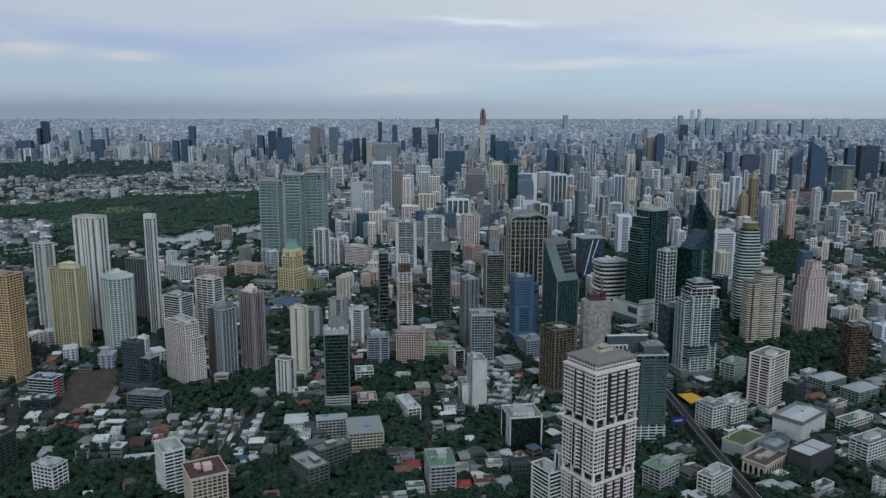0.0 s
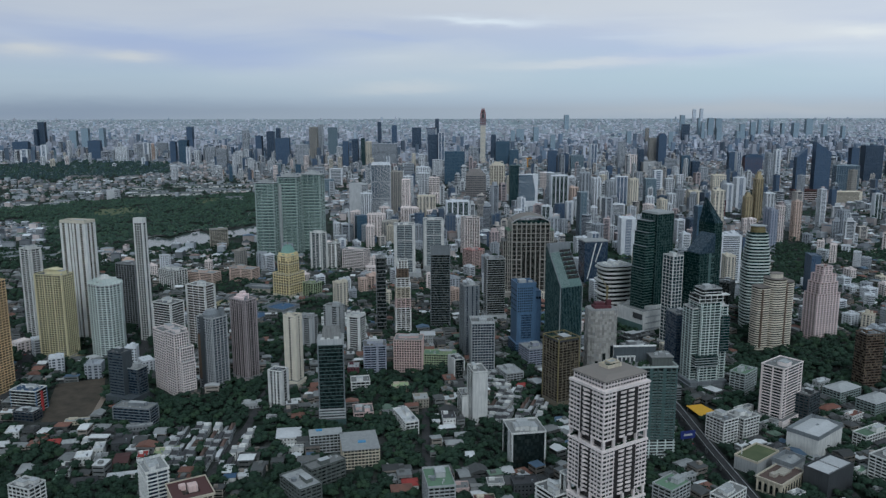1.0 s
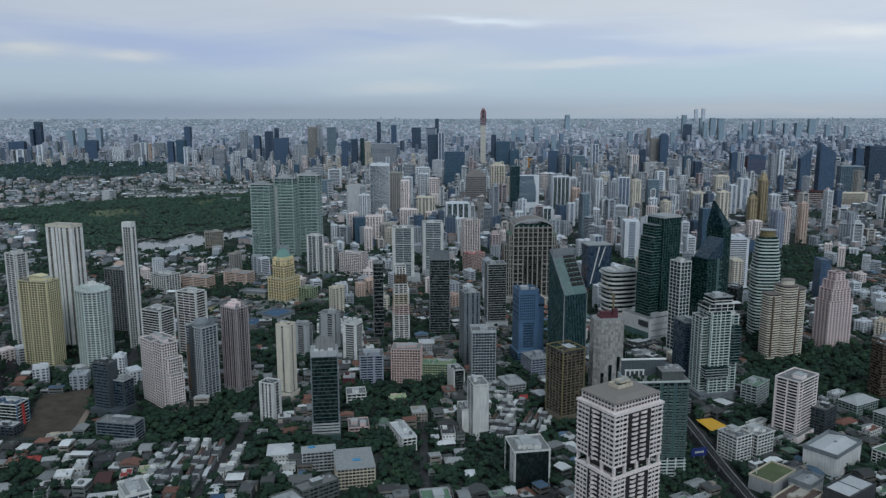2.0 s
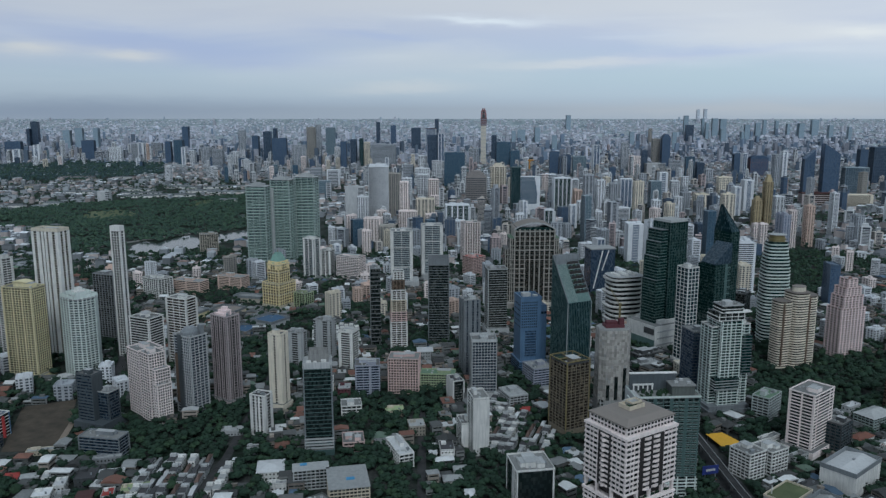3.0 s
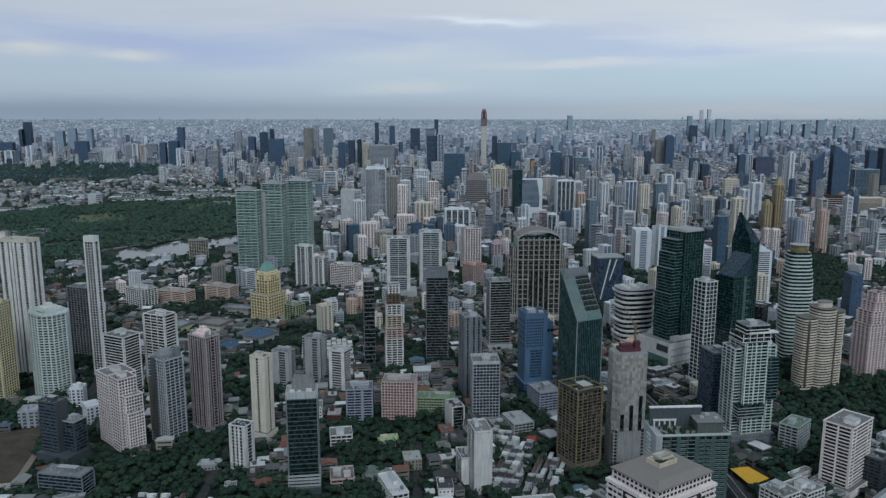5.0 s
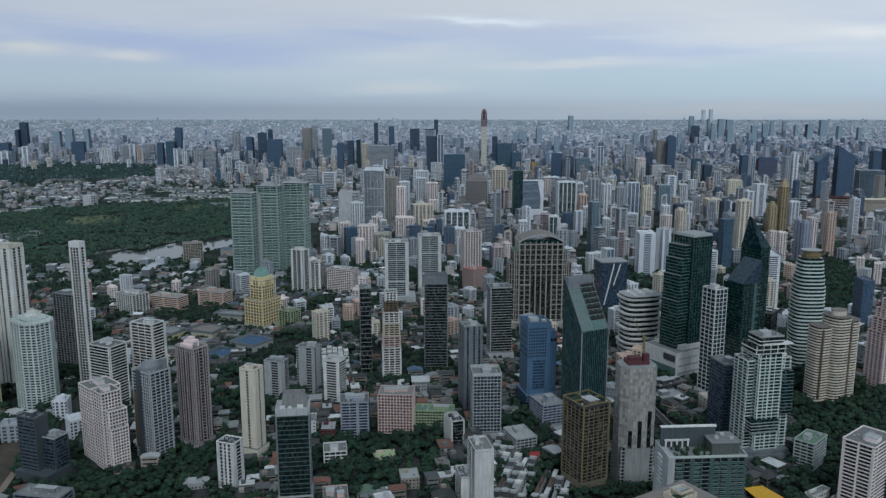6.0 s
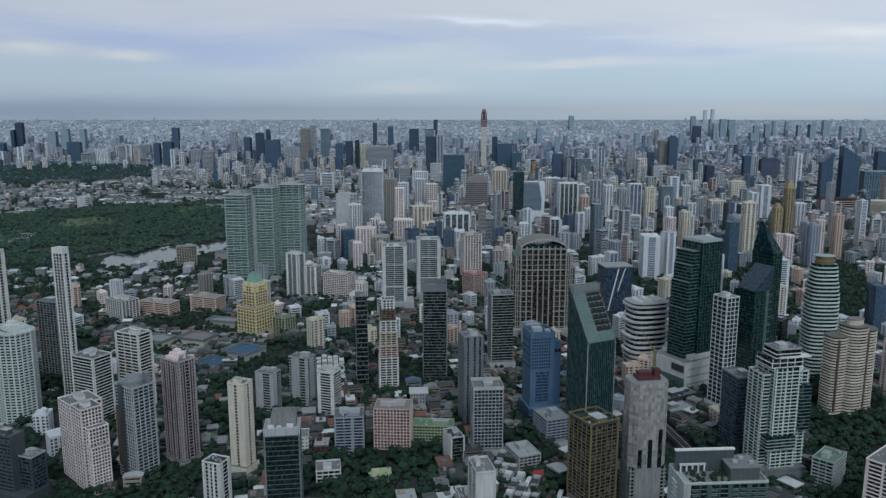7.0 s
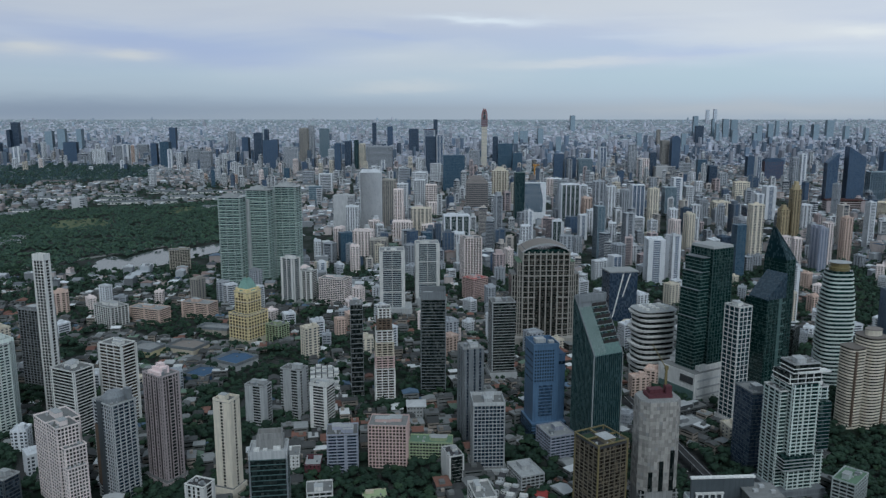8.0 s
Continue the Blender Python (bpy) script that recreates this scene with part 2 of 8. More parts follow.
G_GREEN = window_glass("green_curtain_glass", (0.006, 0.022, 0.021), (0.05, 0.085, 0.075), 0.16, 0.1, tint=0.35)
G_TEAL = window_glass("teal_curtain_glass", (0.008, 0.024, 0.030), (0.04, 0.075, 0.09), 0.2, 0.1, tint=0.35)
G_WARM = window_glass("brown_window_glass", (0.018, 0.015, 0.013), (0.16, 0.13, 0.09), 0.22, 0.15, tint=0.3)

R_GREY = roofing("grey_roof", (0.21, 0.213, 0.208))
R_PALE = roofing("pale_metal_roof", (0.37, 0.38, 0.38), 0.4)
R_WHITE = roofing("white_metal_roof", (0.64, 0.65, 0.66), 0.25)
R_DARK = roofing("dark_roof", (0.06, 0.06, 0.065))
R_BROWN = roofing("brown_tile_roof", (0.13, 0.085, 0.07))
R_RED = roofing("red_tile_roof", (0.42, 0.06, 0.05), 0.4)
R_RUST = roofing("rust_tile_roof", (0.24, 0.10, 0.07), 0.4)
R_GREEN = roofing("green_roof", (0.16, 0.26, 0.17), 0.4)
R_BLUE = roofing("blue_metal_roof", (0.055, 0.115, 0.21), 0.4)
R_MAROON = roofing("maroon_roof", (0.10, 0.04, 0.038), 0.3)
R_OLIVE = roofing("yellow_green_roof", (0.33, 0.40, 0.22), 0.3)
TRACK = roofing("sandy_track", (0.30, 0.24, 0.19), 0.3)
R_TAUPE = roofing("taupe_roof", (0.21, 0.185, 0.165), 0.2)
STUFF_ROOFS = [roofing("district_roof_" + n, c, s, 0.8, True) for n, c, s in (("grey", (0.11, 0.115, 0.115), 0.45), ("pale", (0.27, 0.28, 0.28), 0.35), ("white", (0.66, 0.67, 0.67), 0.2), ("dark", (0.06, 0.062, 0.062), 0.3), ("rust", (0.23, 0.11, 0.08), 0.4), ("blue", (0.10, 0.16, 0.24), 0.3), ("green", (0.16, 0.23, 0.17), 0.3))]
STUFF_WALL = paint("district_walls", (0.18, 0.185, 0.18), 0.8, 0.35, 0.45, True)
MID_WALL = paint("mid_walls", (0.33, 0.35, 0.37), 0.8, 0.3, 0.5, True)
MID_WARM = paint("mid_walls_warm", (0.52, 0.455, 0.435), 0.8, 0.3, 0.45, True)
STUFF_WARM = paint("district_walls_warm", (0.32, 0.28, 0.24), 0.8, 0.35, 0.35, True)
# painted haze: mid, far and last sets grow paler and bluer with distance
MID_ROOFS = [roofing("hazed_mid_roof_" + n, c, 0.25, 0.9, True) for n, c in (("grey", (0.29, 0.31, 0.33)), ("pale", (0.48, 0.50, 0.53)), ("white", (0.78, 0.80, 0.83)), ("dark", (0.12, 0.13, 0.145)), ("rust", (0.26, 0.19, 0.17)), ("blue", (0.13, 0.18, 0.25)), ("green", (0.14, 0.20, 0.16)))]
FAR_ROOFS = [roofing("hazed_far_roof_" + n, c, 0.25, 0.9, True) for n, c in (("grey", (0.48, 0.50, 0.575)), ("pale", (0.67, 0.69, 0.76)), ("white", (0.88, 0.89, 0.93)), ("dark", (0.28, 0.33, 0.37)), ("rust", (0.50, 0.43, 0.43)), ("blue", (0.33, 0.40, 0.48)), ("green", (0.34, 0.41, 0.43)))]
LAST_ROOFS = [roofing("hazed_last_roof_" + n, c, 0.12, 0.9, True) for n, c in (("grey", (0.60, 0.62, 0.69)), ("pale", (0.73, 0.745, 0.80)), ("white", (0.88, 0.89, 0.91)), ("dark", (0.47, 0.51, 0.56)), ("rust", (0.64, 0.60, 0.61)), ("blue", (0.48, 0.54, 0.60)), ("green", (0.50, 0.55, 0.58)))]
LAST_WALL = paint("hazed_last_walls", (0.58, 0.585, 0.645), 0.9, 0.15, 0.3, True)
LAST_BLUE = paint("hazed_last_towers", (0.40, 0.46, 0.53), 0.8, 0.1, 0.2, True)
LEAF = foliage("leaves", (0.019, 0.043, 0.028), (0.037, 0.071, 0.041))
LEAF_B = foliage("leaves_bright", (0.025, 0.053, 0.030), (0.047, 0.083, 0.042))
# far foliage: the haze of distance is mixed into these leaf colours
LEAF_HAZED = foliage("hazed_park_leaves", (0.046, 0.088, 0.060), (0.092, 0.150, 0.092))
LEAF_HAZED_D = foliage("hazed_park_leaves_dark", (0.038, 0.074, 0.058), (0.070, 0.118, 0.084))
LEAF_GROVE_HAZED = foliage("hazed_grove_leaves", (0.042, 0.078, 0.086), (0.062, 0.102, 0.106))
LEAF_D = foliage("leaves_dark", (0.016, 0.035, 0.024), (0.030, 0.058, 0.035))
BARK = paint("bark", (0.09, 0.07, 0.05), 0.9)
LAWN = foliage("lawn", (0.10, 0.13, 0.065), (0.17, 0.19, 0.10))


def ground_material():
    m, t, b = surface("city_ground", 0.9, 0.0, 0.2)
    patch = ramp(t, [(0.44, (0.014, 0.027, 0.016)), (0.52, (0.036, 0.042, 0.038)), (0.60, (0.066, 0.070, 0.066)), (0.72, (0.020, 0.034, 0.020))])
    t.links.new(noise_at(t, 0.018, (1, 1, 1), 8.0, 0.65), patch.inputs[0])
    fine = ramp(t, [(0.3, (0.6, 0.6, 0.6)), (0.7, (1.2, 1.2, 1.2))])
    t.links.new(noise_at(t, 0.25, (1, 1, 1), 5.0), fine.inputs[0])
    t.links.new(mixed(t, 1.0, patch.outputs[0], fine.outputs[0], "MULTIPLY"), b.inputs["Base Color"])
    bumped(t, b, noise_at(t, 0.4), 0.5, 0.5)
    return m


def simple_ground(name, a, c, scale, rough=0.9):
    m, t, b = surface(name, rough, 0.0, 0.3)
    r = ramp(t, [(0.35, a), (0.65, c)])
    t.links.new(noise_at(t, scale, (1, 1, 1), 7.0, 0.65), r.inputs[0])
    t.links.new(r.outputs[0], b.inputs["Base Color"])
    bumped(t, b, noise_at(t, 0.8), 0.4, 0.3)
    return m


GROUND = ground_material()
# ground past 3.9 km, with haze painted in as a paler, bluer tone
HAZED_GROUND = simple_ground("hazed_plain_ground", (0.22, 0.27, 0.29), (0.40, 0.45, 0.48), 0.012)
ASPHALT = simple_ground("asphalt", (0.035, 0.036, 0.038), (0.065, 0.065, 0.066), 0.15)
SOIL = simple_ground("bare_soil", (0.058, 0.050, 0.040), (0.105, 0.086, 0.066), 0.06)
PAVING = simple_ground("paving", (0.20, 0.20, 0.19), (0.30, 0.30, 0.29), 0.1)
WATER, _t, _b = surface("lake_water", 0.12, 0.0, 0.5)
_b.inputs["Base Color"].default_value = (0.10, 0.115, 0.12, 1)
bumped(_t, _b, noise_at(_t, 0.25, (1, 1, 1), 3.0), 0.12, 0.3)


# ---- building kit ----
class Shape:
    """Faces gathered for one mesh."""

    def __init__(self):
        self.v, self.f, self.m = [], [], []

    def faces(self, verts, faces, m=0):
        n = len(self.v)
        self.v += verts
        self.f += [tuple(n + i for i in f) for f in faces]
        self.m += [m] * len(faces)
        return self

    def box(self, x0, y0, z0, x1, y1, z1, m=0):
        v = [(x0, y0, z0), (x1, y0, z0), (x1, y1, z0), (x0, y1, z0), (x0, y0, z1), (x1, y0, z1), (x1, y1, z1), (x0, y1, z1)]
        return self.faces(v, [(3, 2, 1, 0), (4, 5, 6, 7), (0, 1, 5, 4), (1, 2, 6, 5), (2, 3, 7, 6), (3, 0, 4, 7)], m)

    def block(self, w, d, z0, z1, x=0.0, y=0.0, m=0):
        return self.box(x - w / 2, y - d / 2, z0, x + w / 2, y + d / 2, z1, m)

    def prism(self, poly, z0, z1, m=0, top=None, shift=(0, 0)):
        """An upright prism over a polygon; top: how far its upper outline shrinks; z1 may be a function of x, y."""
        n, k = len(poly), 1.0 if top is None else top
        cx, cy = sum(p[0] for p in poly) / n, sum(p[1] for p in poly) / n
        up = [(cx + (x - cx) * k + shift[0], cy + (y - cy) * k + shift[1]) for x, y in poly]
        high = [z1(x, y) if callable(z1) else z1 for x, y in up]
        v = [(x, y, z0) for x, y in poly] + [(x, y, z) for (x, y), z in zip(up, high)]
        f = [tuple(range(n - 1, -1, -1)), tuple(range(n, 2 * n))] + [(i, (i + 1) % n, n + (i + 1) % n, n + i) for i in range(n)]
        return self.faces(v, f, m)

    def tube(self, r, z0, z1, x=0.0, y=0.0, n=12, m=0, top=None):
        return self.prism(round_poly(r, r, n, x, y), z0, z1, m, top)

    def walls(self, w, d, z0, z1, thick, x=0.0, y=0.0, m=0):
        """Four walls round a rectangle, end to end."""
        a, b, k = w / 2, d / 2, thick
        self.box(x - a, y - b, z0, x + a, y - b + k, z1, m)
        self.box(x - a, y + b - k, z0, x + a, y + b, z1, m)
        self.box(x - a, y - b + k, z0, x - a + k, y + b - k, z1, m)
        return self.box(x + a - k, y - b + k, z0, x + a, y + b - k, z1, m)

    def gable(self, w, d, z0, z1, x=0.0, y=0.0, m=0, hip=0.0, over=0.6):
        a, b = w / 2 + over, d / 2 + over
        r = max(a - hip, 0.2)
        v = [(x - a, y - b, z0), (x + a, y - b, z0), (x + a, y + b, z0), (x - a, y + b, z0), (x - r, y, z1), (x + r, y, z1)]
        return self.faces(v, [(3, 2, 1, 0), (0, 1, 5, 4), (2, 3, 4, 5), (1, 2, 5), (3, 0, 4)], m)

    def mesh(self, name, mats):
        me = bpy.data.meshes.new(name)
        me.from_pydata(self.v, [], self.f)
        for mt in mats if isinstance(mats, (list, tuple)) else [mats]:
            me.materials.append(mt)
        if any(self.m):
            me.polygons.foreach_set("material_index", self.m)
        me.update()
        return me


def round_poly(rx, ry, n=20, x=0.0, y=0.0, power=1.0):
    out = []
    for i in range(n):
        c, s = math.cos(2 * math.pi * (i + 0.5) / n), math.sin(2 * math.pi * (i + 0.5) / n)
        out.append((x + rx * math.copysign(abs(c) ** power, c), y + ry * math.copysign(abs(s) ** power, s)))
    return out


def rect_poly(w, d, x=0.0, y=0.0):
    return [(x - w / 2, y - d / 2), (x + w / 2, y - d / 2), (x + w / 2, y + d / 2), (x - w / 2, y + d / 2)]


def part(name, shape, mats, parent, label="", at=(0, 0, 0), kind=""):
    """One mesh object under a thing or a part. shape: a Shape, or a mesh to be shared."""
    me = shape.mesh(name, mats) if isinstance(shape, Shape) else shape
    ob = new(name, me)
    ob.parent = parent
    ob.location = at
    return tagged(ob, label, kind=kind)


FOOTPRINTS = []


def thing(name, label, category, x, y, yaw=0.0, z=0.0, group="", foot=None):
    ob = new(name)
    ob.empty_display_size = 2.0
    ob.matrix_basis = pose(x, y, z, 0, 0, yaw)
    if foot:
        FOOTPRINTS.append((x, y, yaw, foot[0], foot[1]))
    return tagged(ob, label, category, group)


def storeys(root, w, d, z0, z1, wall, glass, fh=3.2, band=1.1, out=0.3, x=0.0, y=0.0, px=(), py=(), pout=0.45, pmat=None, split=True, corner=0.0, poly=None):
    """A stretch of a tower: a window wall, a band at each floor, and upright piers. px, py: (place, width) along the faces."""
    core = Shape().prism(poly, z0, z1) if poly else Shape().block(w, d, z0, z1, x, y)
    part("window_wall", core, glass, root)
    n = max(1, round((z1 - z0) / fh))
    step = (z1 - z0) / n
    band *= 0.82 if band >= 0.9 else 1.0
    px, py = ([(u, pw * (0.8 if pw < 2.7 else 1.0)) for u, pw in row] for row in (px, py))
    if band > 0:
        if poly:
            cx, cy = sum(p[0] for p in poly) / len(poly), sum(p[1] for p in poly) / len(poly)
            big = []
            for a, b in poly:
                r = math.hypot(a - cx, b - cy)
                big.append((cx + (a - cx) * (1 + out / r), cy + (b - cy) * (1 + out / r)))
            one = Shape().prism(big, 0, band)
        else:
            one = Shape().block(w + 2 * out, d + 2 * out, 0, band, x, y)
        if split:
            me = one.mesh("floor_band", wall)
            for i in range(n):
                part("floor_band", me, wall, root, at=(0, 0, z0 + step * i))
        else:
            rows = Shape()
            for i in range(n):
                rows.faces([(a, b, c + z0 + step * i) for a, b, c in one.v], one.f)
            part("floor_edging", rows, wall, root, kind="stuff")
    piers = []
    for u, pw in px:
        for side in (-1, 1):
            piers.append((pw, pout * 2, x + u, y + side * d / 2))
    for u, pw in py:
        for side in (-1, 1):
            piers.append((pout * 2, pw, x + side * w / 2, y + u))
    if corner:
        for sx in (-1, 1):
            for sy in (-1, 1):
                piers.append((corner, corner, x + sx * (w / 2 + pout - corner / 2), y + sy * (d / 2 + pout - corner / 2)))
    if split and len(piers) < 52:
        shared = {}
        for pw, pd, ax, ay in piers:
            if (pw, pd) not in shared:
                shared[pw, pd] = Shape().block(pw, pd, z0, z1 + 0.05).mesh("pier", pmat or wall)
            part("pier", shared[pw, pd], None, root, at=(ax, ay, 0))
    elif piers:
        s = Shape()
        for pw, pd, ax, ay in piers:
            s.block(pw, pd, z0, z1 + 0.05, ax, ay)
        part("pier_frame", s, pmat or wall, root, kind="stuff")


def even(span, n, width):
    """n piers of a width spread evenly over a face, its ends included."""
    return [(-span / 2 + width / 2 + (span - width) * i / (n - 1), width) for i in range(n)]


ROOF_RND = random.Random(7)


def rooftop(root, w, d, h, wall, roof=None, x=0.0, y=0.0, rail=1.3, huts=2, tank=True, out=0.3):
    """Roof slab, parapet, plant rooms, water tank and cooling units."""
    r = ROOF_RND
    part("roof_slab", Shape().block(w + 2 * out, d + 2 * out, h, h + 0.35, x, y), roof or R_GREY, root)
    if rail:
        part("parapet", Shape().walls(w + 2 * out + 0.2, d + 2 * out + 0.2, h + 0.36, h + 0.36 + rail, 0.4, x, y), wall, root)
    for i in range(huts):
        hw, hd, hh = w * r.uniform(0.22, 0.42), d * r.uniform(0.25, 0.45), r.uniform(2.6, 5.0)
        hx, hy = x + r.uniform(-0.22, 0.22) * w, y + r.uniform(-0.22, 0.22) * d
        room = part("plant_room", Shape().block(hw, hd, h + 0.34, h + 0.35 + hh, hx, hy), wall, root)
        part("roof_cap", Shape().block(hw + 0.5, hd + 0.5, h + 0.35 + hh, h + 0.6 + hh, hx, hy), PALE, room)
    if tank:
        tx, ty = x + r.uniform(-0.3, 0.3) * w, y + r.uniform(-0.3, 0.3) * d
        part("water_tank", Shape().tube(min(w, d) * 0.09 + 0.4, h + 0.3, h + 3.0, tx, ty, 10), STEEL, root)
    units = Shape()
    for i in range(5):
        ux, uy = x + r.uniform(-0.42, 0.42) * w, y + r.uniform(-0.42, 0.42) * d
        units.block(r.uniform(1.0, 2.2), r.uniform(1.0, 2.2), h + 0.33, h + r.uniform(1.2, 2.2), ux, uy)
    part("cooling_plant", units, PALE, root, kind="stuff")


def tower(name, label, x, y, yaw, w, d, h, wall, glass, roof=None, category="tower block", podium=None, huts=2, tank=True, rail=1.3, base=0.0, **kw):
    root = thing(name, label, category, x, y, yaw, foot=(w, d) if not podium else podium[:2])
    if podium:
        pw, pd, ph = podium[:3]
        px_, py_ = podium[3:5] if len(podium) > 3 else (0, 0)
        part("podium", Shape().block(pw, pd, -0.3, ph, px_, py_).block(pw + 0.6, pd + 0.6, ph * 0.45, ph * 0.6, px_, py_), wall, root)
        part("podium_roof", Shape().block(pw - 0.8, pd - 0.8, ph - 0.1, ph + 0.2, px_, py_), R_GREY, root)
    kw.setdefault("split", y < 880)
    storeys(root, w, d, base, h, wall, glass, **kw)
    rooftop(root, w, d, h, wall, roof, huts=huts, tank=tank, rail=rail, out=kw.get("out", 0.3))
    return root


# ---- ground ----
REACH, RIM, LAST = 3750.0, 4620.0, 24000.0


def lie(x, y):
    """The plain lies flat for 3.9 km; past that the land that really runs on for 24 km is drawn in to a rising rim. Place and scale there."""
    far = y - 150.0
    if far <= REACH:
        return x, y, 0.0, 1.0
    d = REACH + (RIM - REACH) * (1 - REACH / far) / (1 - REACH / LAST)
    k = d / far
    return 3 + (x - 3) * k, 150 + d, 325 * (1 - k), k


def make_ground():
    rows = [-3000, -600, 0, 400, 900, 1500, 2200, 3000, 3500, 3900]
    rows += [150 + REACH / (1 - i / 24 * (1 - REACH / LAST)) for i in range(1, 25)]
    cols = [i / 20 * 2 - 1 for i in range(21)]
    v, f = [], []
    for y in rows:
        for c in cols:
            a, b, z, k = lie(0, y)
            v.append((c * (3200 + max(0, min(y, 3900)) * 0.35), b, z))
    n = len(cols)
    for j in range(len(rows) - 1):
        for i in range(n - 1):
            f.append((j * n + i, j * n + i + 1, (j + 1) * n + i + 1, (j + 1) * n + i))
    s = Shape().faces(v, f)
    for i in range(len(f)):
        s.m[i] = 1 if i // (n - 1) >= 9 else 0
    tagged(part("ground", s, [GROUND, HAZED_GROUND], None), "dark city ground of asphalt, yards and planting", "ground", kind="structure")


make_ground()


def sheet(name, label, category, poly, z, mat, thick=0.3):
    ob = part(name, Shape().prism(poly, z - thick, z), mat, None)
    return tagged(ob, label, category, kind="structure")


# outline of the sky-bright water only; darkly reflecting water is left out
LAKE = [(-731, 1827), (-759, 1918), (-756, 1988), (-710, 1949), (-695, 2029), (-673, 2080), (-632, 2029), (-601, 2090), (-579, 2117), (-532, 2222), (-400, 2340), (-370, 2270), (-470, 2120), (-547, 2006), (-578, 1928), (-604, 1884), (-634, 1842), (-678, 1808)]
POND = [(-843, 1762), (-843, 1833), (-838, 1896), (-796, 1861), (-800, 1827), (-815, 1794)]
# reaches down to the lake: added trees replace the dark reflection there
PARK = [(-1900, 2500), (-1428, 2564), (-1302, 2708), (-1157, 2790), (-986, 2860), (-775, 3000), (-640, 2880), (-440, 2430), (-400, 2345), (-540, 2225), (-600, 2095), (-630, 2035), (-672, 2085), (-700, 2030), (-712, 1955), (-752, 1990), (-790, 1870), (-835, 1900), (-850, 1830), (-880, 1800), (-1000, 1900), (-1090, 2080), (-1300, 2240), (-1500, 2200)]
sheet("water", "calm grey lake mirroring the cloudy sky", "lake", LAKE, 0.35, WATER)
sheet("water", "small grey pond among dark park trees", "pond", POND, 0.35, WATER)
road_line = [(-960, 1760), (-885, 1819), (-798, 1941), (-688, 2089), (-565, 2232), (-400, 2390)]
sheet("pavement", "pale promenade along the far lake shore", "path", road_line + [(x - 7, y + 5) for x, y in road_line[::-1]], 2.2, PAVING, 2.4)
LAWNS = [[(-1121, 2414), (-1146, 2539), (-1081, 2594), (-976, 2515), (-951, 2391), (-1027, 2356)], [(-893, 2712), (-916, 2839), (-857, 2873), (-811, 2775), (-836, 2682)]]
for lawn in LAWNS:
    sheet("park_lawn", "light green park lawn among dark trees", "lawn", lawn, 0.5, LAWN)
DIRT = [(-428, 797), (-468, 909), (-420, 933), (-368, 800)]
sheet("bare_ground", "empty lot of bare brown soil", "vacant lot", DIRT, 0.3, SOIL)
sheet("bare_track", "pale sandy track beside the empty lot", "track", [(-381, 802), (-411, 934), (-406, 936), (-374, 800)], 0.42, TRACK)


def road(label, pts, width, z=0.25, mat=None):
    left, right = [], []
    for i, (x, y) in enumerate(pts):
        a, b = Vector(pts[max(0, i - 1)]), Vector(pts[min(len(pts) - 1, i + 1)])
        t = (b - a).normalized()
        left.append((x - t.y * width / 2, y + t.x * width / 2, z))
        right.append((x + t.y * width / 2, y - t.x * width / 2, z))
    s, n = Shape(), len(pts)
    s.faces(left + right, [(i, i + n, i + n + 1, i + 1) for i in range(n - 1)])
    tagged(part("road", s, mat or ASPHALT, None), label, "road", kind="structure")
    ROADS.append((pts, width))


ROADS = []
road("dark asphalt avenue under the elevated railway", [(262, 400), (252, 606), (248, 708), (247, 822), (240, 900), (226, 1000), (205, 1130)], 26)
road("dark asphalt avenue between apartment towers", [(-640, 1260), (-612, 1177), (-567, 1029), (-523, 913), (-470, 780), (-400, 640)], 16)
road("dark asphalt street between apartment towers", [(-470, 1190), (-449, 1135), (-396, 986), (-373, 898), (-350, 840)], 12)
road("narrow asphalt lane between houses", [(-12, 480), (-20, 700), (-28, 900)], 8)
road("narrow asphalt lane between houses", [(88, 700), (84, 775)], 8)
road("narrow asphalt lane between houses", [(-225, 480), (-215, 640), (-208, 790), (-215, 980), (-230, 1180)], 8)
road("narrow asphalt lane between houses", [(330, 560), (352, 700), (392, 860), (420, 960)], 8)


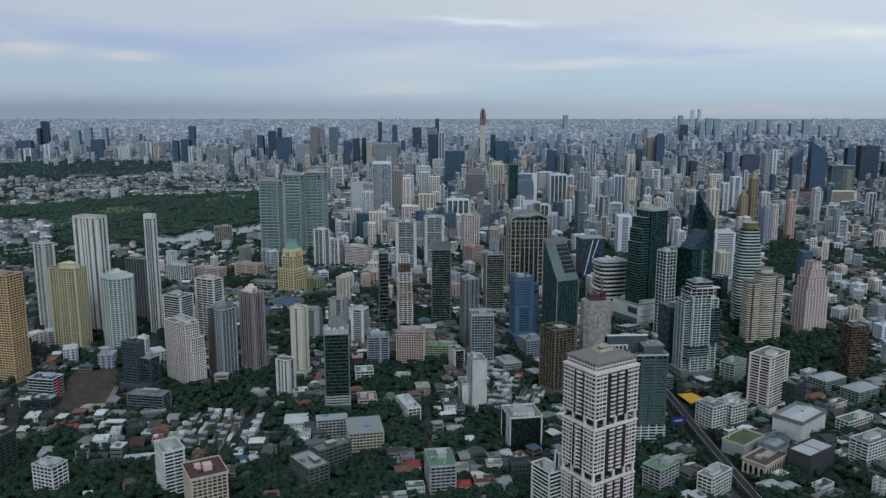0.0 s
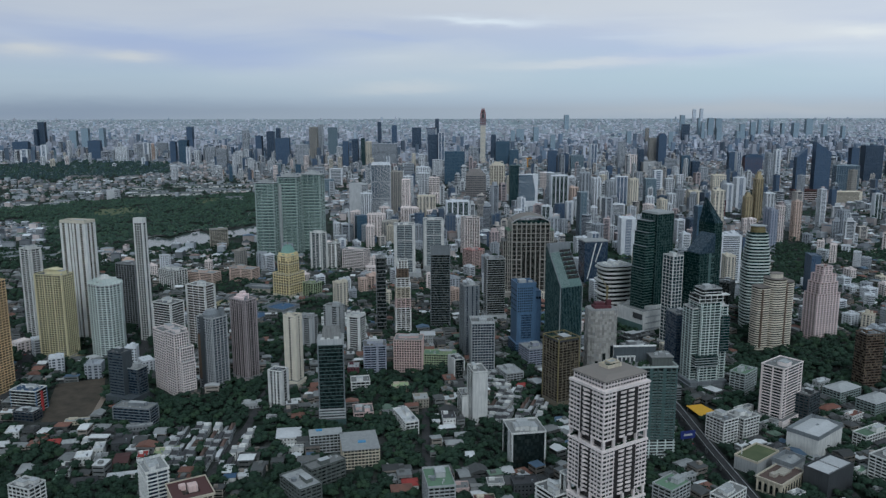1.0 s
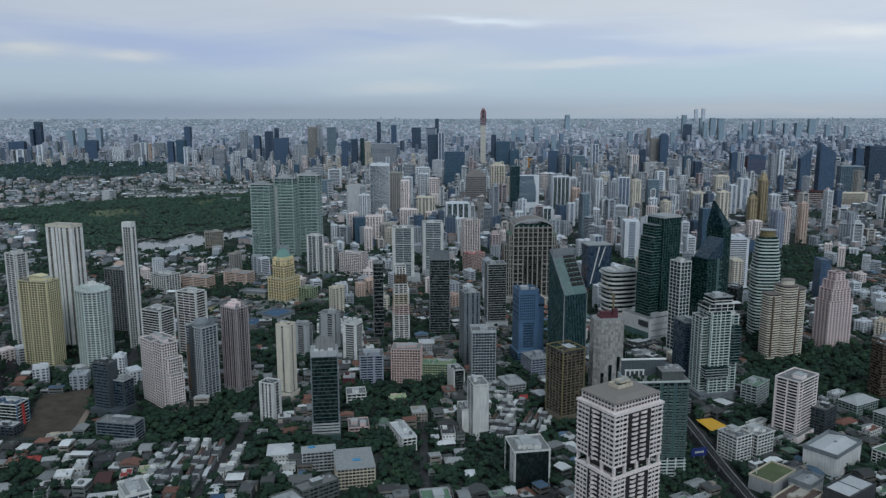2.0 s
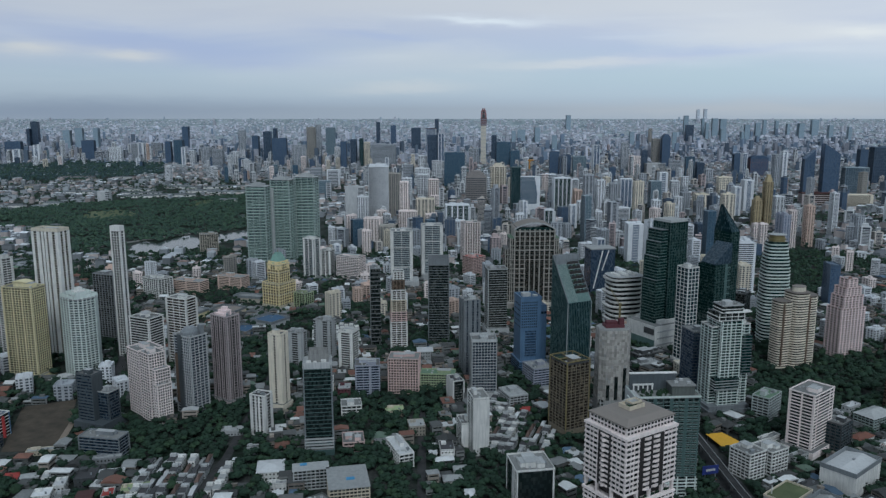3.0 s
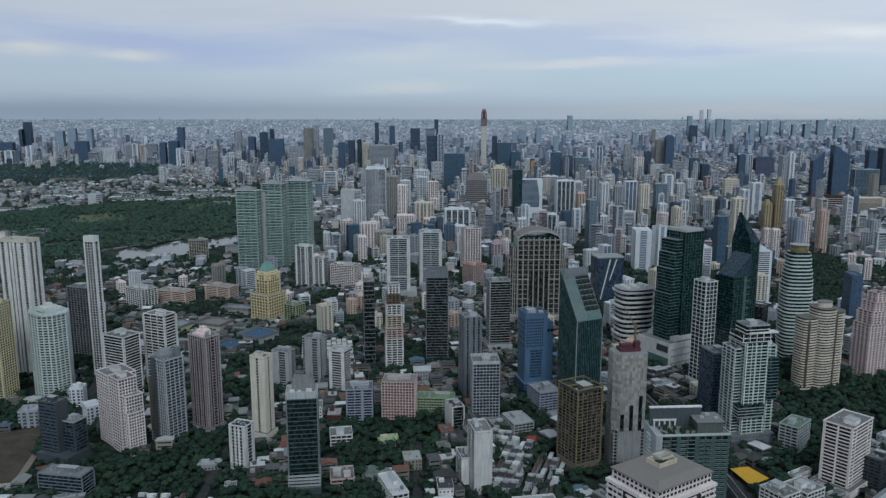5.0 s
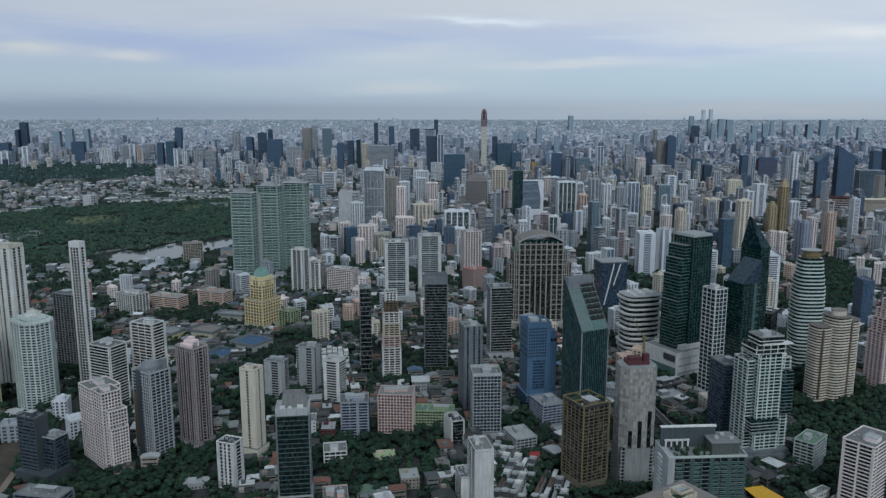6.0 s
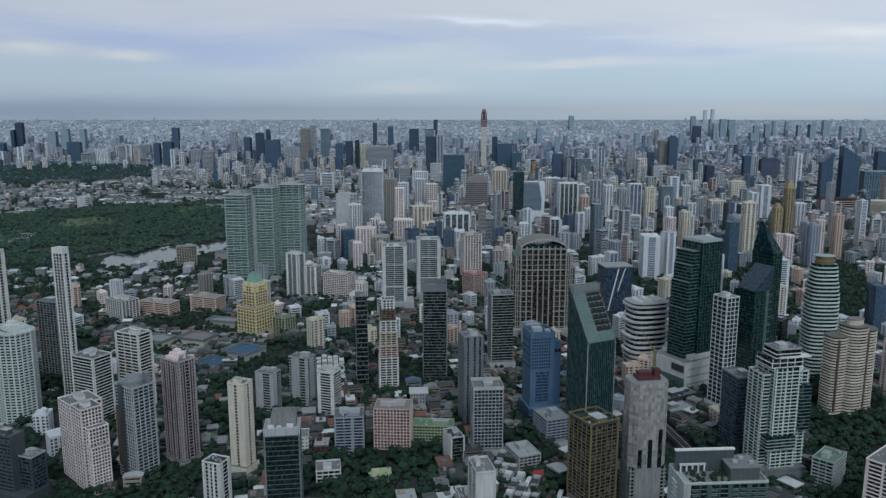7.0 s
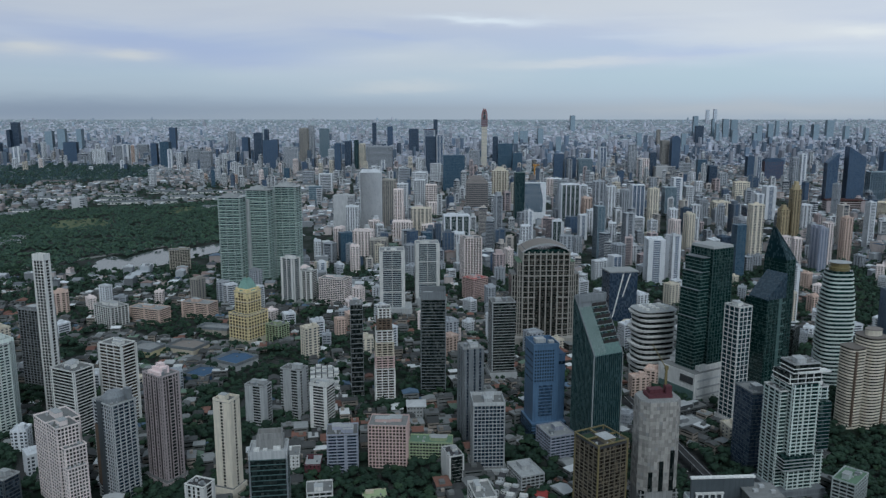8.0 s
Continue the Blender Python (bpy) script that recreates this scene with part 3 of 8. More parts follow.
def railway():
    pts = [(260, 430), (250, 606), (246, 708), (244, 822), (236, 900), (222, 1000), (205, 1110)]
    root = thing("elevated_railway", "grey concrete elevated railway with two pale parapets", "railway", 0, 0)
    deck, wall_l, wall_r, rails = Shape(), Shape(), Shape(), Shape()
    for (x0, y0), (x1, y1) in zip(pts, pts[1:]):
        t = (Vector((x1, y1)) - Vector((x0, y0))).normalized()
        nx, ny = -t.y, t.x

        def slab(s, o0, o1, z0, z1):
            p = [(x0 + nx * o0, y0 + ny * o0), (x0 + nx * o1, y0 + ny * o1), (x1 + nx * o1, y1 + ny * o1), (x1 + nx * o0, y1 + ny * o0)]
            s.prism(p[::-1], z0, z1)

        slab(deck, -3.6, 3.6, 9.0, 10.0)
        slab(wall_l, 3.3, 3.6, 10.0, 10.8)
        slab(wall_r, -3.6, -3.3, 10.0, 10.8)
        for o in (-2.4, -1.0, 1.0, 2.4):
            slab(rails, o - 0.1, o + 0.1, 10.0, 10.25)
    part("deck", deck, ASPHALT, root)
    part("parapet", wall_l, PALE, root)
    part("parapet", wall_r, PALE, root)
    part("track", rails, STRIP, root, kind="stuff")
    col = Shape().block(2.0, 2.0, 0, 8.0).block(6.5, 2.2, 8.0, 9.0).mesh("column", CONCRETE)
    for (x0, y0), (x1, y1) in zip(pts, pts[1:]):
        n = max(1, int(math.hypot(x1 - x0, y1 - y0) / 30))
        for i in range(n):
            part("column", col, None, root, at=(x0 + (x1 - x0) * (i + 0.5) / n, y0 + (y1 - y0) * (i + 0.5) / n, 0))


railway()


# ---- towers near the path ----
def banded_tower():
    """The tall apartment tower in three stacks, with open garden floors between them."""
    w, d = 42.0, 33.5
    root = thing("apartment_tower", "pinkish white apartment tower with dark strips, garden belts and taupe roof", "apartment tower", 112, 547, 33, foot=(50, 42))
    fh = 3.1
    strip_x = [(-8.3, 3.3), (0.0, 1.7), (8.3, 3.3)]
    band = Shape().block(w + 0.9, d + 0.9, 0, 1.3).mesh("floor_band", PINKWHITE)
    bal = Shape().prism(round_poly(2.5, 1.3, 10), 0, 1.0).mesh("balcony", PINKWHITE)
    for z0, z1 in ((-10.0, 54.0), (62.0, 96.0), (103.5, 138.0)):
        part("window_wall", Shape().block(w, d, z0, z1), G_DARK, root)
        n = round((z1 - z0) / fh)
        for i in range(n):
            z = z0 + (z1 - z0) * i / n
            if z < -2:
                continue
            part("floor_band", band, None, root, at=(0, 0, z))
            for u in (-3.9, 3.9):
                for s in (-1, 1):
                    part("balcony", bal, None, root, at=(u, s * (d / 2 + 0.4), z + 0.3))
            for s in (-1, 1):
                part("balcony", bal, None, root, at=(s * (w / 2 + 0.2), 0, z + 0.3))
        for u, sw in strip_x:
            for s in (-1, 1):
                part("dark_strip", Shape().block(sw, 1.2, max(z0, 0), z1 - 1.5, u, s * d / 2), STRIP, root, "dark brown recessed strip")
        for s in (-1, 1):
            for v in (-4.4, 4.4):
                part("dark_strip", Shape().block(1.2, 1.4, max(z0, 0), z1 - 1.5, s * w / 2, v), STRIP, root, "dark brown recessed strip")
        posts = Shape()
        for u in (-20.6, -16.8, -14.2, -10.4, 10.4, 14.2, 16.8, 20.6):
            posts.block(0.75, d + 0.3, max(z0, 0), z1 - 0.2, u, 0)
        for v in (-16.3, -12.6, -9.8, -6.2, 6.2, 9.8, 12.6, 16.3):
            posts.block(w + 0.3, 0.75, max(z0, 0), z1 - 0.2, 0, v)
        part("window_grid", posts, PINKWHITE, root, kind="stuff")
        # thick cornice with raised middles
        cor = Shape().block(w + 1.6, d + 1.6, z1 - 0.4, z1 + 1.2)
        for s in (-1, 1):
            cor.block(20, 1.4, z1 + 0.6, z1 + 1.9, 0, s * (d / 2 + 0.3))
            cor.block(1.4, 11, z1 + 0.6, z1 + 1.9, s * (w / 2 + 0.3), 0)
        part("cornice", cor, PINKWHITE, root)
    for z0, z1 in ((55.2, 62.0), (97.2, 103.5)):
        # shade of the recess is painted in with the near-black strip colour
        part("garden_floor", Shape().block(w - 8, d - 8, z0 - 0.2, z1), STRIP, root, "recessed garden floor painted dark as shade")
        col = Shape().block(1.7, 1.7, z0 - 0.1, z1 + 0.2).mesh("column", PINKWHITE)
        for u in (-19.8, -10.6, 0, 10.6, 19.8):
            for s in (-1, 1):
                part("column", col, None, root, at=(u, s * (d / 2 - 0.6), 0))
        for s in (-1, 1):
            for v in (-6, 6):
                part("column", col, None, root, at=(s * (w / 2 - 0.6), v, 0))
        hedge = Shape()
        for i in range(90):
            u = ROOF_RND.uniform(-20, 20)
            s = ROOF_RND.choice((-1, 1))
            hedge.block(1.4, 1.2, z0, z0 + ROOF_RND.uniform(0.6, 1.5), u, s * (d / 2 - 1.6))
        part("hedge", hedge, LEAF, root, "dark green terrace planting")
    # attic and roof
    part("attic", Shape().block(w - 3, d - 3, 139.2, 144.8), PINKWHITE, root)
    win = Shape()
    for z in (140.2, 142.8):
        for i in range(14):
            win.block(1.6, d - 2.7, z, z + 1.3, -17.9 + i * 2.75, 0)
        for i in range(10):
            win.block(w - 2.7, 1.6, z, z + 1.3, 0, -12.8 + i * 2.85)
    part("attic_glazing", win, G_DARK, root)
    part("roof", Shape().prism(rect_poly(w - 1.5, d - 1.5), 144.8, 145.4).prism(rect_poly(w - 1.8, d - 1.8), 145.4, 147.6, top=0.72), R_TAUPE, root)
    cup = Shape().walls(13, 9, 147.5, 150.0, 0.5, 2, 2).block(12, 8, 147.4, 147.9, 2, 2).walls(8, 6, 150, 151.2, 0.4, 4, 2.6)
    part("roof_terrace", cup, CREAM, root)
    part("roof_garden", Shape().block(5, 4, 147.8, 148.6, 0.5, 2).block(3, 3, 147.8, 149.2, 4.5, 3), LEAF_B, root)
    lift = Shape().block(7, 5, 147.4, 150.4, 4, 5)
    part("lift_room", lift, PALE, root)


banded_tower()

# slim white block beside it
sb = tower("apartment_block", "white banded apartment block with rooftop planting", 76, 560, 33, 13, 22, 50, WHITE, G_DARK, fh=3.1, band=1.35, out=0.5, py=((-10, 2.0), (10, 2.0)))
tower("stair_tower", "slim white stair tower with one dark glass strip", 85.5, 560, 33, 5.6, 6, 62, WHITE, G_DARK, huts=0, tank=False, band=0.0, px=((-2.1, 1.6), (2.1, 1.6)), py=((-2.2, 1.6), (2.2, 1.6)))


def garden_tower():
    """Broad apartment tower of dark balconies with a planted roof terrace in front of a tall screen wall."""
    w, d, h = 55.0, 27.0, 88.0
    root = thing("apartment_tower", "dark green glass apartment tower with pale balconies and planted roof terrace", "apartment tower", 183, 729.5, 4, foot=(w, d))
    storeys(root, w, d, 18, h, SAGE, G_BLACK, 3.2, 0.3, 0.35, px=[(-17, 0.9), (-11, 3.0), (-4, 0.9), (3, 3.0), (9, 0.9), (15.5, 3.0), (21.5, 0.9), (26.6, 1.6)], py=((-8, 1.5), (0, 2), (8, 1.5)), pout=0.5, pmat=TEALDARK)
    storeys(root, w + 1, d + 1, 0, 18, GREENWHITE, G_DARK, 3.2, 1.5, 0.4, px=even(w, 8, 1.4))
    part("end_wall", Shape().box(-28.2, -14.2, 0, -23.4, 14.0, h + 1.2), PALE, root, "pale plain end wall")
    shade = Shape().block(4.4, 1.2, 0, 0.6).mesh("balcony", SEA_EDGE)
    side = Shape().block(1.4, 8.0, 0, 1.1).mesh("balcony", GREENWHITE)
    for i in range(21):
        z = 19.6 + 3.2 * i
        for u in (-20.2, -7.6, 6.0, 12.2, 18.4, 24.2):
            part("balcony", shade, None, root, at=(u, -14.0, z))
        part("balcony", side, None, root, at=(-28.6, 1.0, z))
    part("roof_slab", Shape().block(w + 0.8, d + 0.8, h, h + 0.5), R_GREY, root)
    part("parapet", Shape().walls(w + 1, d + 1, h + 0.5, h + 2.0, 0.6), GREENWHITE, root)
    part("screen_wall", Shape().box(-27.5, 4.2, h + 0.4, 12, 6.0, h + 15.4), SLATE, root, "dark screen wall behind the terrace")
    part("screen_cap", Shape().box(-28.0, 3.8, h + 15.4, 12.5, 6.4, h + 16.4), WHITE, root)
    for u in (-25, -21, -17, -13, -9):
        part("arcade_post", Shape().box(u, 2.0, h + 0.4, u + 1.0, 3.0, h + 6), WHITE, root)
    part("arcade_beam", Shape().box(-25.4, 1.8, h + 6, -7.6, 3.2, h + 7.2), WHITE, root)
    plant_rnd = random.Random(2)
    green = Shape()
    for i in range(34):
        u, v = plant_rnd.uniform(-22, 4), plant_rnd.uniform(-11, 1)
        green.prism(round_poly(plant_rnd.uniform(0.8, 1.8), plant_rnd.uniform(0.8, 1.6), 7, u, v), h + 0.4, h + plant_rnd.uniform(1.2, 4.2), top=0.5)
    part("roof_garden", green, LEAF_B, root, "dark green roof terrace planting")
    part("plant_room", Shape().box(4.5, -9, h + 0.4, 24, 8, h + 8.6), MOSS, root, "grey-green plant room")
    part("plant_roof", Shape().box(3.5, -10, h + 8.6, 25, 9, h + 9.4), R_GREY, root)
    for u, v in ((10, -2), (16, 3), (20, -4)):
        part("cooling_unit", Shape().block(3, 2.4, h + 9.4, h + 11, u, v), PALE, root)


garden_tower()
GOLD_TOWER = tower("apartment_tower", "brown and gold gridded apartment tower with open roof frame", 123, 848, 28, 27, 28, 77, UMBER, G_WARM, roof=R_DARK, fh=3.1, band=0.7, out=0.2, px=even(27, 6, 0.8), py=even(28, 6, 0.8), pmat=UMBER, rail=0, huts=1, tank=False, podium=(28, 29, 10))
for gold_x, gold_y in ((-13.8, -14.3), (13.8, -14.3), (-13.8, 14.3), (13.8, 14.3)):
    part("corner_post", Shape().block(1.0, 1.0, 10, 80.5, gold_x, gold_y), GOLD, GOLD_TOWER, "gold corner post")
part("roof_frame", Shape().walls(29, 30, 79.8, 80.8, 0.7).box(-14, -0.5, 79.2, 14, 0.5, 80.4).box(-0.5, -14, 79.2, 0.5, 14, 80.4), GOLD, GOLD_TOWER, "open gold roof frame")
part("roof_garden", Shape().block(10, 9, 77.3, 78.4, -7, 6).block(6, 12, 77.3, 78.2, 8, -4), LEAF_B, GOLD_TOWER)


def terraced_tower():
    """White tower of three masses with a dark glass bay, a projecting box and a stepped crown."""
    root = thing("apartment_tower", "white terraced apartment tower with stepped dark glass crown", "apartment tower", 300, 916, 12, foot=(58, 46))
    part("podium", Shape().block(50, 40, 0, 5).block(47, 37, 5, 9), STEEL, root)
    storeys(root, 8, 22, 0, 94, GREENWHITE, G_GREEN, 3.15, 1.05, 0.6, x=-15.5, y=3, px=((-3.6, 0.7), (3.6, 0.7)), py=((-10, 0.8), (-4, 2.0), (4, 2.0), (10, 0.8)))
    storeys(root, 24, 30, 0, 102, GREENWHITE, G_GREEN, 3.15, 1.05, 0.7, x=0, px=[(-11.4, 1.4), (-6, 0.9), (-1.5, 1.8), (4, 0.9), (11.0, 1.4)], py=((-13, 2), (-4, 1), (4, 1), (13, 2)))
    storeys(root, 13, 24, 0, 96, GREENWHITE, G_GREEN, 3.15, 1.0, 0.7, x=17.5, y=2, px=[(-5.8, 1.2), (0, 0.8), (5.8, 1.2)], py=((-11, 1.5), (0, 1), (11, 1.5)))
    storeys(root, 11, 8, 44, 86, STEEL, G_GREEN, 3.15, 0.5, 0.3, x=17.5, y=-13)
    storeys(root, 28, 34, 28, 40, PALE, G_GREEN, 3.1, 0.7, 0.6, x=-4, y=-1)
    rooftop(root, 13, 24, 96, WHITE, R_GREY, x=17.5, y=2, huts=1, tank=False)
    rooftop(root, 8, 22, 94, WHITE, R_GREY, x=-15.5, y=3, huts=0, tank=False)
    storeys(root, 30, 22, 102, 110, WHITE, G_DARK, 3.6, 0.6, 0.9, x=1, px=even(30, 5, 0.7))
    storeys(root, 24, 18, 110, 117, WHITE, G_DARK, 3.6, 0.6, 0.9, x=3)
    rooftop(root, 24, 18, 117, PALE, x=3, huts=2, tank=False)
    part("roof_slab", Shape().block(30, 8, 110.2, 111.4, 9, -8), WHITE, root)


terraced_tower()
tower("office_block", "dark glass office block joined to a white tower", 285, 964, 12, 20, 28, 75, STEEL, G_NAVY, fh=3.6, band=0.3, out=0.15, huts=1, split=False)


def lobed_tower():
    root = thing("apartment_tower", "cream apartment tower of three rounded bays", "apartment tower", 441, 1060, 20, foot=(62, 34))
    for x, y, rx, ry, h, power in ((-17, 4, 11.0, 10, 86, 0.55), (1, 0, 12.5, 13.5, 97, 0.7), (16, 1, 12.5, 13.5, 92, 0.9)):
        storeys(root, 2 * rx, 2 * ry, 0, h, IVORY, G_WARM, 3.2, 2.0, 0.6, poly=round_poly(rx, ry, 24, x, y, power))
        part("roof_slab", Shape().prism(round_poly(rx + 0.8, ry + 0.8, 24, x, y, power), h, h + 0.8), R_TAUPE, root)
    for x, y, h in ((-9.0, -9.0, 90), (-24, -6.5, 86), (9.6, -12.6, 94)):
        part("dark_recess", Shape().block(1.8, 2.4, 4, h - 2, x, y), BROWN, root, "brown upright recess")
    part("plant_room", Shape().prism(round_poly(9, 7, 16, 3, 0), 97.7, 103.5), IVORY, root)
    part("roof_cap", Shape().prism(round_poly(9.5, 7.5, 16, 3, 0), 103.5, 104.2), R_TAUPE, root)


lobed_tower()


def stepped_pink():
    root = thing("apartment_tower", "pale pink apartment tower stepping up to a narrow top", "apartment tower", 529, 1106, 20, foot=(48, 30))
    for w, d, z0, z1 in ((40, 25, 0, 66), (32, 22, 66, 82), (25, 20, 82, 93), (15, 15, 93, 104)):
        storeys(root, w, d, z0, z1, ROSE, G_WARM, 3.1, 1.6, 0.5, px=even(w, max(3, int(w / 5)), 2.4), py=even(d, max(3, int(d / 5)), 2.4))
        rooftop(root, w, d, z1, ROSE, R_RUST, huts=0, tank=False, rail=1.0)


stepped_pink()


def disc_tower():
    """White tower of many round floors under a gold cap."""
    root = thing("office_tower", "white round tower of stacked floor discs with gold cap", "tower", 456, 1165, 0, foot=(44, 40))
    h = 144.0
    core = Shape()
    for i in range(31):
        z = i * h / 31
        k = 1.0 + 0.10 * math.sin(math.pi * min(1, z / h * 1.15)) - 0.20 * max(0, z / h - 0.72) / 0.28 + 0.03 * (i % 4 == 1)
        sway = ROOF_RND.uniform(-0.5, 0.5)
        core.prism(round_poly(16.4 * k, 15.0 * k, 20, sway, 0, 0.6), z + 1.2, z + h / 31 + 0.1)
        part("floor_disc", Shape().prism(round_poly(17.3 * k, 15.9 * k, 20, sway, 0, 0.6), z, z + 1.9), GREENWHITE, root)
    part("window_wall", core, G_GREEN, root, kind="stuff")
    part("gold_cap", Shape().prism(round_poly(11, 10, 20), h, h + 3).prism(round_poly(12, 11, 20), h + 3, h + 3.8).prism(round_poly(10, 9.4, 20), h + 3.8, h + 9), GOLD, root, "gold cladded top storey")
    part("roof_disc", Shape().prism(round_poly(12.6, 11.6, 20), h + 9, h + 9.6), R_PALE, root)


disc_tower()
tower("apartment_tower", "white apartment tower with pinkish balconies", 350, 814, 40, 38, 24, 60, PINKWHITE, G_DARK, fh=3.1, band=1.2, out=0.7, px=[(-19, 2), (-12, 1), (12, 1), (19, 2)], py=((-11, 2), (0, 2), (11, 2)), podium=(50, 34, 7))


def hangar(x, y, yaw, w, d, h, label, wall=WHITE, roof=R_WHITE):
    root = thing("exhibition_hall", label, "hall", x, y, yaw, foot=(w, d))
    part("wall", Shape().block(w, d, 0, h - 4), wall, root)
    part("fascia", Shape().walls(w + 0.6, d + 0.6, h - 4, h, 0.6), STEEL, root, "grey metal fascia")
    part("roof", Shape().gable(w - 1.4, d - 1.4, h - 3.9, h - 1.2, over=0.0), roof, root)
    part("roof_vent", Shape().block(3, 2, h - 2.4, h - 0.6, w * 0.1, 0), STEEL, root)
    for i in range(5):
        part("wall_rib", Shape().block(0.4, d + 0.5, 0, h - 4.1, -w / 2 + w * (i + 0.5) / 5, 0), wall, root)


hangar(352, 738, 40, 50, 30, 24, "white windowless hall with grey fascia and pale roof")


def office(name, label, x, y, yaw, w, d, h, wall, glass, **kw):
    return tower(name, label, x, y, yaw, w, d, h, wall, glass, category="building", **kw)


office("office_block", "dark glass office block with pale concrete sides", 70, 709, 10, 32, 32, 34, WHITE, G_BLACK, fh=3.6, band=0.0, px=((-15.2, 1.4), (15.2, 1.4)), py=((-15.2, 1.4), (-7, 8), (15.2, 1.4)), rail=1.6, huts=4)
tower("apartment_tower", "plain white slab tower with small side windows", 30, 806, 12, 15, 26, 56, WHITE, G_DARK, fh=3.1, band=1.25, out=0.2, px=((0, 15.6),), py=((-12, 2.2), (0, 2.0), (12, 2.2)), huts=1, rail=1.8)
office("apartment_block", "white apartment block with plain side walls", 18, 822, 12, 12, 22, 24, WHITE, G_DARK, fh=3.1, band=1.2, out=0.2, px=((0, 12.4),))
tower("office_tower", "dark office tower in a white square grid", 41, 957, 4, 28, 26, 65, PALE, G_BLUE, fh=3.4, band=0.7, out=0.4, px=even(28, 9, 0.7), py=even(26, 8, 0.6), corner=1.2, podium=(33, 32, 6), rail=3.4)
tower("office_tower", "grey tower of tall vertical fins", 27, 1022, 15, 19, 24, 97, PALE, G_BLUE, fh=3.4, band=0.3, out=0.1, px=((-8.4, 2.2), (-3, 5.0), (3.4, 3.6), (8.4, 2.4)), py=((-9, 6), (0, 4), (9, 5)), pmat=STEEL, pout=0.9, rail=0.0, split=False)
tower("office_tower", "dark blue-grey office tower with pale crown wall", -13, 1156, 2, 28, 30, 113, STEEL, G_DARK, fh=3.6, band=0.6, out=0.25, px=((-14, 1.2), (14, 1.2)), rail=9.0, split=False)
tower("apartment_tower", "slim black glass tower with grey floor edges", -99, 1131, 8, 13, 20, 112, GREY, G_DARK, fh=5.5, band=0.8, out=0.6, rail=1.0, huts=1, split=False)


def stepped_brown():
    root = thing("apartment_tower", "white and brown apartment tower with stepped planted terraces", "apartment tower", -67, 1122, 8, foot=(26, 26))
    for w, d, z0, z1, m in ((22, 22, 0, 40, WHITE), (21, 21, 40, 54, SALMON), (20, 20, 56, 70, CREAM), (19, 19, 72, 84, WHITE), (16, 17, 86, 97, BROWN), (14, 15, 97, 109, WHITE)):
        storeys(root, w, d, z0, z1, m, G_WARM, 3.1, 1.2, 0.5, px=even(w, 4, 1.6), py=even(d, 4, 1.6))
        rooftop(root, w, d, z1, m, R_GREY, huts=0, tank=False, rail=1.2)
        part("terrace_planting", Shape().block(w * 0.9, 1.2, z1 + 0.3, z1 + 1.8, 0, -d / 2 + 0.9), LEAF, root)


stepped_brown()
tower("office_tower", "black office tower with pale horizontal louvres", 70, 1206, 8, 28, 26, 96, PALE, G_DARK, fh=3.5, band=0.55, out=0.5, px=((-13.6, 1.2),), podium=(34, 34, 10), huts=1, split=False)


GREIGE = paint("greyish_beige_stone", (0.40, 0.375, 0.335), stain=0.25)


